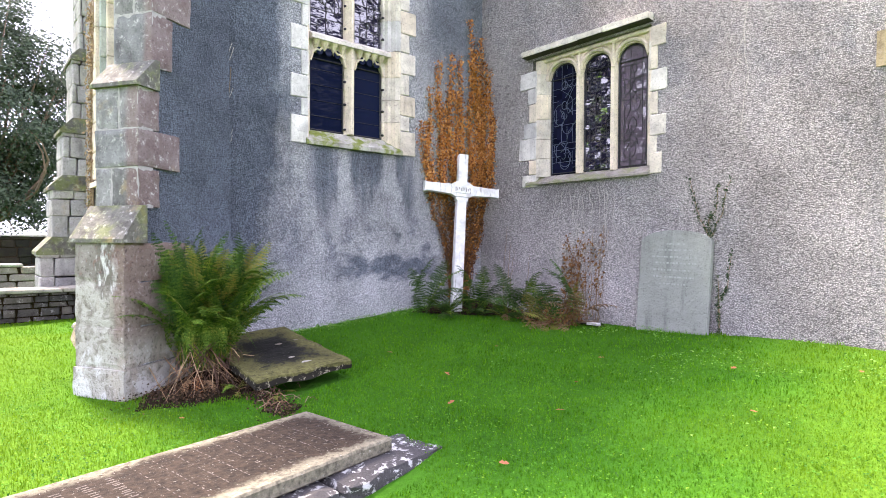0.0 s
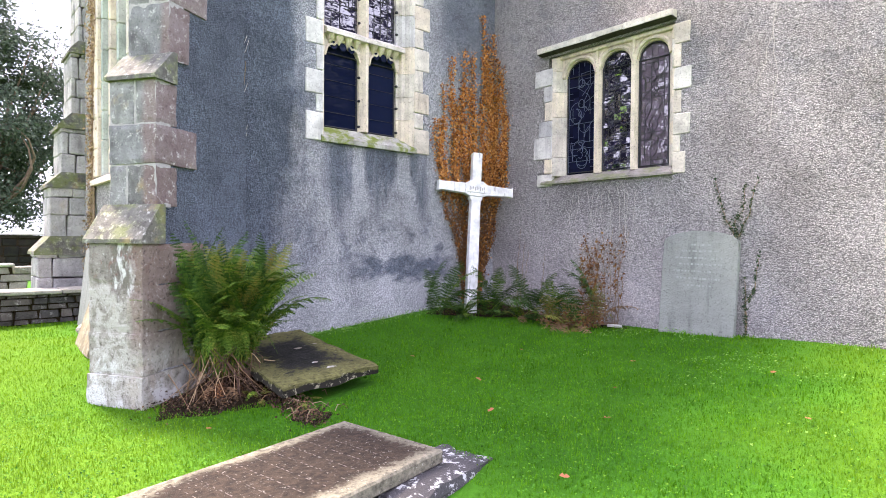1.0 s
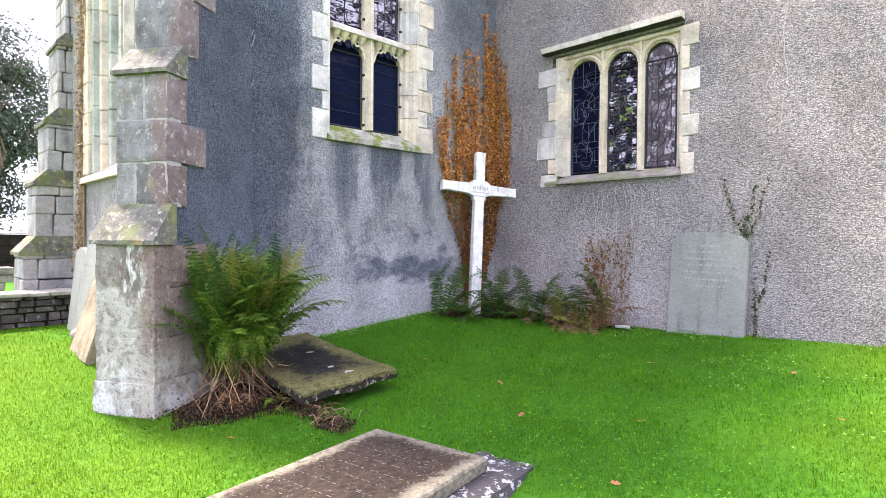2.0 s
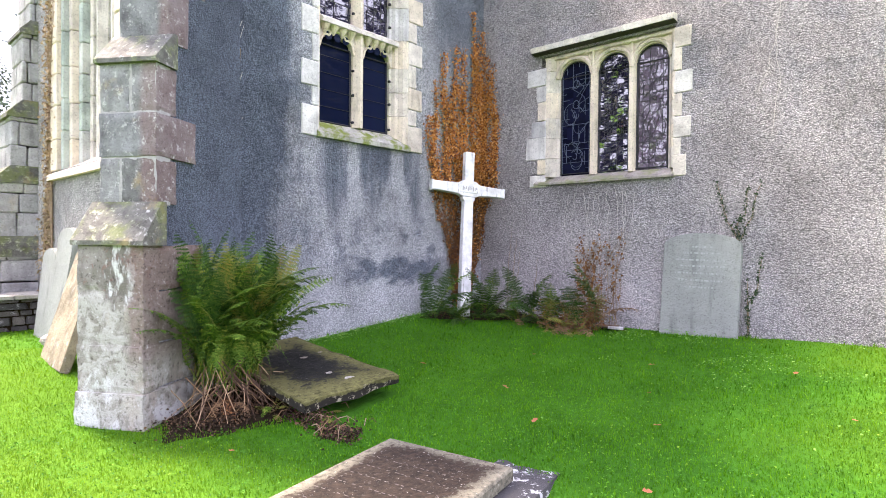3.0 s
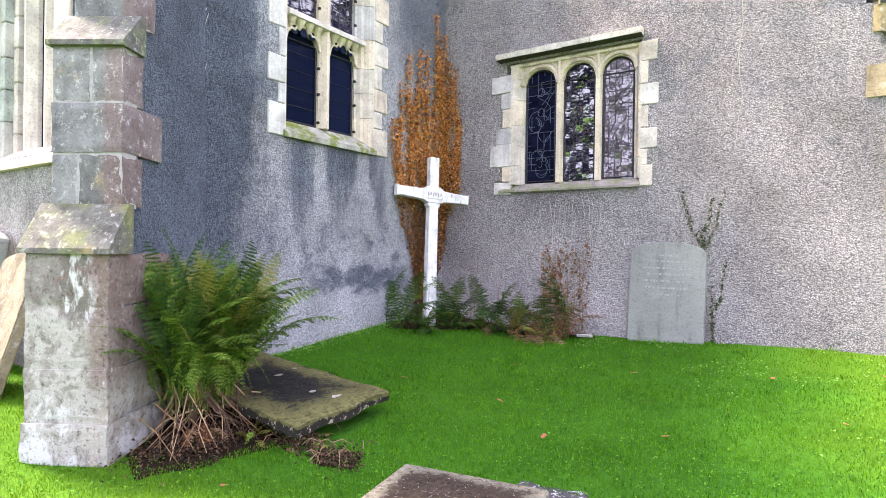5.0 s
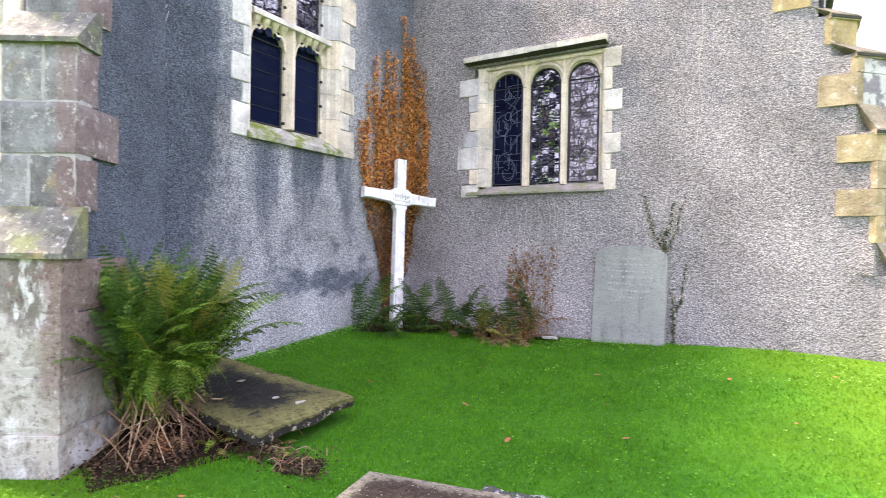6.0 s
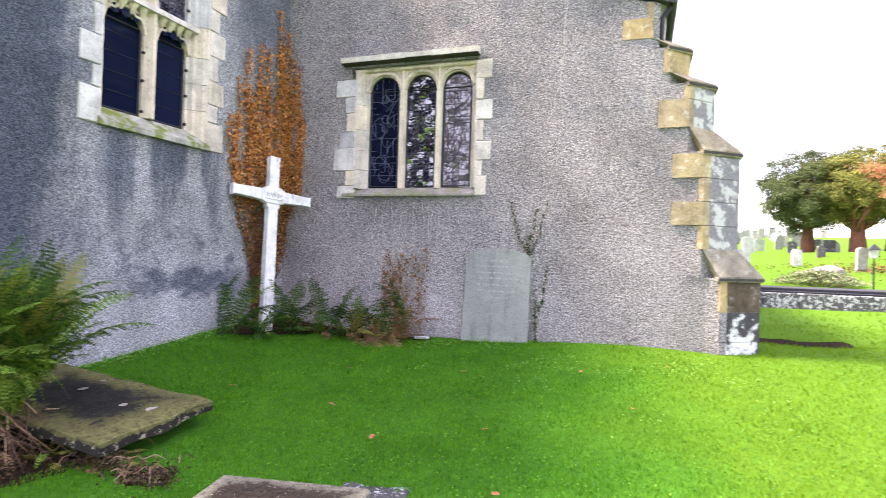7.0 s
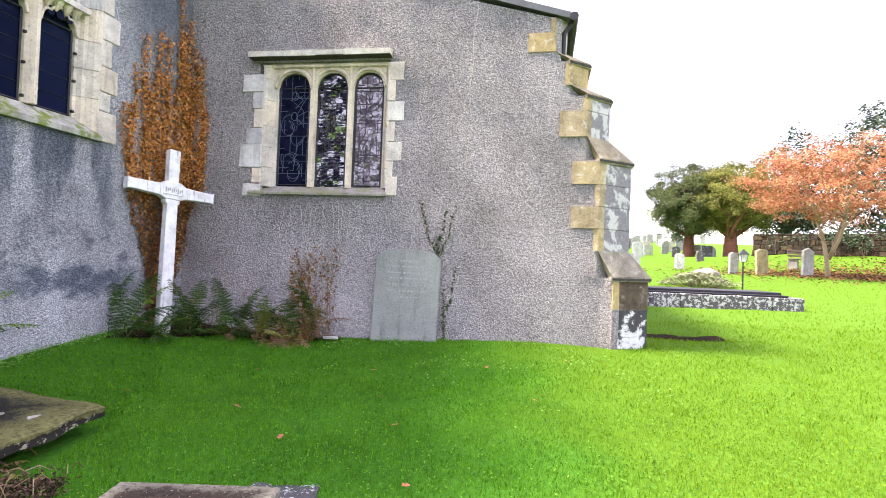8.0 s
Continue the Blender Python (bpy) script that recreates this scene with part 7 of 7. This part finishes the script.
tree("conifer", on_ground(36.63, -28.87), "dark evergreen behind the autumn tree", 3.0, 0.4, (6.0, 4.6, 5.8), 260, 45, 0.24, M_CONIFER, M_BARK, 306, 0.7, 0.7)
tree("conifer", on_ground(40.31, -23.59), "dark evergreen behind the autumn tree", 3.0, 0.4, (4.9, 3.0, 4.6), 170, 45, 0.24, M_CONIFER, M_BARK, 307, 0.7, 0.7)
tree("conifer", on_ground(30.51, -32.96), "dark evergreen beyond the churchyard wall", 3.0, 0.4, (5.0, 4.2, 5.0), 220, 45, 0.24, M_CONIFER, M_BARK, 308, 0.7, 0.7)


# ---- churchyard past the gable ----
def build_vault():
    """Long low vault with a dark ledger, dappled with white lichen."""
    a, b = Vector((6.28, -6.67, 0)), Vector((6.6, -10.63, 0))
    d = b - a
    L = d.length
    m = Matrix.Translation((a.x, a.y, 0.12)) @ pose(0, 0, 0, 0, 0, math.degrees(math.atan2(d.y, d.x)))
    v = thing("tomb", m, "long low family tomb of black stone mottled with white lichen", "tomb")
    n = 6
    for k in range(n):
        part("side_stone", block((L * k / n + 0.004, 0.0, -0.15), (L * (k + 1) / n - 0.004, 1.5, 0.42), 0.015, 0.01), M_CRUST, v)
    part("ledger", block((-0.1, 0.14, 0.425), (L - 0.42, 1.3, 0.52), 0.012, 0.003), M_DARK_LEDGER, v, "dark polished ledger slab")
    part("step", block((-0.05, 0.06, 0.42), (L - 0.3, 1.4, 0.46), 0.012, 0.003), M_DARK_LEDGER, v)


build_vault()


def build_lantern():
    x, y = 11.0, -10.77
    z = ground_z(x, y)
    ln = thing("garden_lantern", (x, y, z), "small black post lantern with pale panes on the grass", "lantern")
    bm = bmesh.new()
    tube(bm, [(0, 0, -0.1), (0, 0, 0.9)], [0.026, 0.022], 8)
    part("post", bm, M_IRON, ln)
    bm = bmesh.new()
    loft(bm, [[(s * math.cos(k * math.pi / 2 + 0.78), s * math.sin(k * math.pi / 2 + 0.78), z1) for k in range(4)] for s, z1 in ((0.09, 0.9), (0.14, 1.12))])
    part("pane", bm, M_QUOIN_W, ln, "frosted pale lantern panes")
    bm = bmesh.new()
    loft(bm, [[(s * math.cos(k * math.pi / 2 + 0.78), s * math.sin(k * math.pi / 2 + 0.78), z1) for k in range(4)] for s, z1 in ((0.18, 1.12), (0.17, 1.14), (0.02, 1.28))])
    for k in range(4):
        a = k * math.pi / 2 + 0.78
        tube(bm, [(0.092 * math.cos(a), 0.092 * math.sin(a), 0.89), (0.143 * math.cos(a), 0.143 * math.sin(a), 1.12)], 0.009, 4)
    part("frame", bm, M_IRON, ln)


build_lantern()


def far_stone(x, y, w, h, style, material, rz, tilt, label, group="churchyard headstones"):
    m = Matrix.Translation((x, y, ground_z(x, y))) @ pose(0, 0, 0, 0, 0, rz) @ pose(0, 0, 0, 0, tilt, 0)
    hs = thing("headstone", m, label, "headstone", group)
    part("slab", headstone_mesh(w, h, 0.12, 0.12, style), material, hs)
    return hs


far_stone(19.47, -13.12, 0.5, 0.95, "arch", M_HEADSTONE, -60, 0, "grey round-topped headstone in the grass")
far_stone(19.08, -14.14, 0.72, 1.12, "arch", M_RQUOIN, -55, -4, "leaning ochre lichened headstone in the grass")
far_stone(18.62, -15.7, 0.72, 1.2, "point", M_HEADSTONE, -52, 2, "pale point-topped headstone in the grass")
far_stone(16.0, -18.16, 0.55, 1.15, "arch", M_HEADSTONE, -45, 0, "tall grey round-topped headstone in the grass")
far_stone(4.51, -11.9, 0.5, 1.05, "arch", M_QUOIN, -40, 1, "pale headstone standing on the lawn")
far_stone(23.63, -9.54, 0.75, 0.85, "flat", M_QUOIN, -70, 0, "pale square headstone in the grass")
far_stone(23.3, -11.75, 0.5, 0.8, "arch", M_QUOIN_W, -65, 0, "white headstone in the grass")
far_stone(27.96, -13.91, 0.5, 0.55, "arch", M_BLACKSTONE, -60, 0, "small black headstone in the grass")
rr = random.Random(401)
for k in range(40):
    d = rr.uniform(42, 94)
    a = math.radians(rr.uniform(-15.5, -7.5))
    x, y = -7.07 + d * math.cos(a), -4.93 + d * math.sin(a)
    far_stone(x, y, rr.uniform(0.5, 0.8), rr.uniform(0.7, 1.15), rr.choice(("arch", "flat", "point")), rr.choice((M_QUOIN_W, M_QUOIN, M_HEADSTONE, M_HEADSTONE, M_BLACKSTONE)), -70 + rr.uniform(-12, 12), rr.uniform(-4, 4), "small headstone far up the churchyard hill", "distant headstones")


def build_mound():
    """A planted grave: low shrubs round a boulder."""
    x, y = 12.5, -9.9
    th = thing("shrub", on_ground(x, y), "low grey-green shrub mound over a grave", "shrub")
    r = random.Random(411)
    spots = []
    bm = bmesh.new()
    for k in range(75):
        a, d = r.uniform(0, 6.28), r.random() ** 0.5
        p = Vector((math.cos(a) * d * 0.9, math.sin(a) * d * 1.15, 0.32 * (1 - d * d) + 0.08))
        limb(bm, (p.x * 0.5, p.y * 0.5, 0), p, 0.012, 0.005, r, 0.1, 3, 4)
        for _ in range(36):
            spots.append((p + Vector((r.gauss(0, 0.09), r.gauss(0, 0.09), abs(r.gauss(0, 0.05)))), (0, 0, 1)))
    part("stems", bm, M_BARK, th)
    ob = new("foliage", leaf_cards("foliage", spots, 0.07, M_SHRUB, 412))
    ob.parent = th
    bm = bmesh.new()
    bmesh.ops.create_icosphere(bm, subdivisions=3, radius=0.5)
    for v in bm.verts:
        v.co *= 1 + 0.35 * noise.noise(v.co * 2.5)
        v.co.z *= 0.6
    rk = finish("rock", bm, M_RUBBLE)
    rk.matrix_world = Matrix.Translation((14.45, -10.65, ground_z(14.45, -10.65) + 0.16))
    tagged(rk, "rough brown boulder behind the shrubs", "rock")


M_SHRUB = leafy("shrub_leaf", [(0.0, (0.12, 0.15, 0.07)), (0.6, (0.24, 0.27, 0.14)), (1.0, (0.45, 0.45, 0.3))], 0.7, 0.15)
build_mound()


def build_bench():
    x, y = 23.62, -17.52
    m = Matrix.Translation((x, y, ground_z(x, y))) @ pose(0, 0, 0, 0, 0, -52)
    b = thing("bench", m, "dark wooden churchyard bench with pale stone ends", "bench")
    for k in range(4):
        part("seat_slat", block((-0.75, -0.2 + 0.11 * k, 0.42), (0.75, -0.11 + 0.11 * k, 0.46), 0.005, 0.0), M_BARK, b)
    for k in range(3):
        part("back_slat", block((-0.75, 0.24, 0.55 + 0.13 * k), (0.75, 0.27, 0.64 + 0.13 * k), 0.005, 0.0), M_BARK, b)
    for s in (-0.6, 0.6):
        part("leg", block((s - 0.07, -0.2, -0.1), (s + 0.07, 0.26, 0.42), 0.01, 0.0), M_RUBBLE, b)


build_bench()


def build_leaf_fall():
    """Fallen leaves under the autumn tree and on the bank behind it."""
    r = random.Random(421)
    spots = []
    for _ in range(6500):
        x, y = 20.0 + r.gauss(0, 2.6), -18.2 + r.gauss(0, 3.0)
        spots.append((Vector((x, y, ground_z(x, y) + 0.06)), (0, 0, 1.5)))
    tagged(new("fallen_leaves", leaf_cards("fallen_leaves", spots, 0.1, M_DARK_LEAF, 422)), "brown leaves fallen under the autumn tree", "leaves", kind="stuff")


build_leaf_fall()
rubble_wall("stone_wall", (28.73, -17.1), (19.53, -29.97), ground_z(25.04, -22.24) - 0.5, 1.6, 0.5, "dark brown rubble wall behind the autumn tree", (0.42, 0.24), False, seed=204, material=M_BROWN_RUBBLE)


def build_wall_growth():
    """Dark ivy and bramble over the far wall."""
    x0, y0 = 28.73, -17.1
    th = thing("ivy", (x0, y0, ground_z(x0, y0)), "dark ivy and bramble overhanging the far rubble wall", "ivy")
    r = random.Random(431)
    base = ground_z(25.04, -22.24) - 0.5
    spots, stems = [], []
    for k in range(46):
        t = r.random() ** 0.8
        p = Vector((x0 + -9.20 * t, y0 + -12.87 * t, base + 1.6 - abs(r.gauss(0, 0.4)))) + Vector((-0.19, 0.17, 0)) * r.uniform(1.2, 2.2)
        stems.append(p)
        for _ in range(34):
            spots.append((p + Vector((r.gauss(0, 0.3), r.gauss(0, 0.3), r.gauss(0, 0.22))) - th.matrix_world.translation, (-0.7, 0.6, 0.4)))
    ob = new("foliage", leaf_cards("foliage", spots, 0.13, M_IVY, 432))
    ob.parent = th
    tagged(ob, "dark trailing leaves", kind="stuff")
    for p in stems[:24]:
        bm = bmesh.new()
        q = Vector((p.x, p.y, ground_z(p.x, p.y)))
        limb(bm, q - th.matrix_world.translation, p - th.matrix_world.translation, 0.02, 0.008, r, 0.08, 4, 5)
        part("stem", bm, M_BARK, th)


build_wall_growth()


def build_far_hill():
    """Hazy wooded hillside on the skyline, the haze put into its pale colours."""
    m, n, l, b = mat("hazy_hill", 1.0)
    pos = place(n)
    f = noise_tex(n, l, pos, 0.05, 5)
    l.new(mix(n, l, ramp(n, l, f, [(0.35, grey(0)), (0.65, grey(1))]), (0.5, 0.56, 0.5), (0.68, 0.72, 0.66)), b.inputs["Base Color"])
    verts, faces = [], []
    cols = 60
    for i in range(cols + 1):
        a = math.radians(-55 + 75 * i / cols)
        h = 24 + 10 * math.sin(i * 0.21) + 5 * noise.noise((i * 0.35, 0, 0))
        for j, (d, f) in enumerate(((200, 0.0), (270, 0.55), (330, 0.9), (400, 1.0))):
            verts.append((-6.5 + d * math.cos(a), -4.5 + d * math.sin(a), 3 + h * f))
    for i in range(cols):
        for j in range(3):
            k = i * 4 + j
            faces.append((k, k + 1, k + 5, k + 4))
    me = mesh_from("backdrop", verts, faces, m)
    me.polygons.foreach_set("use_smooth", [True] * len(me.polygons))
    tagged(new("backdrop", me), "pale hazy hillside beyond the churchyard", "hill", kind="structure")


build_far_hill()
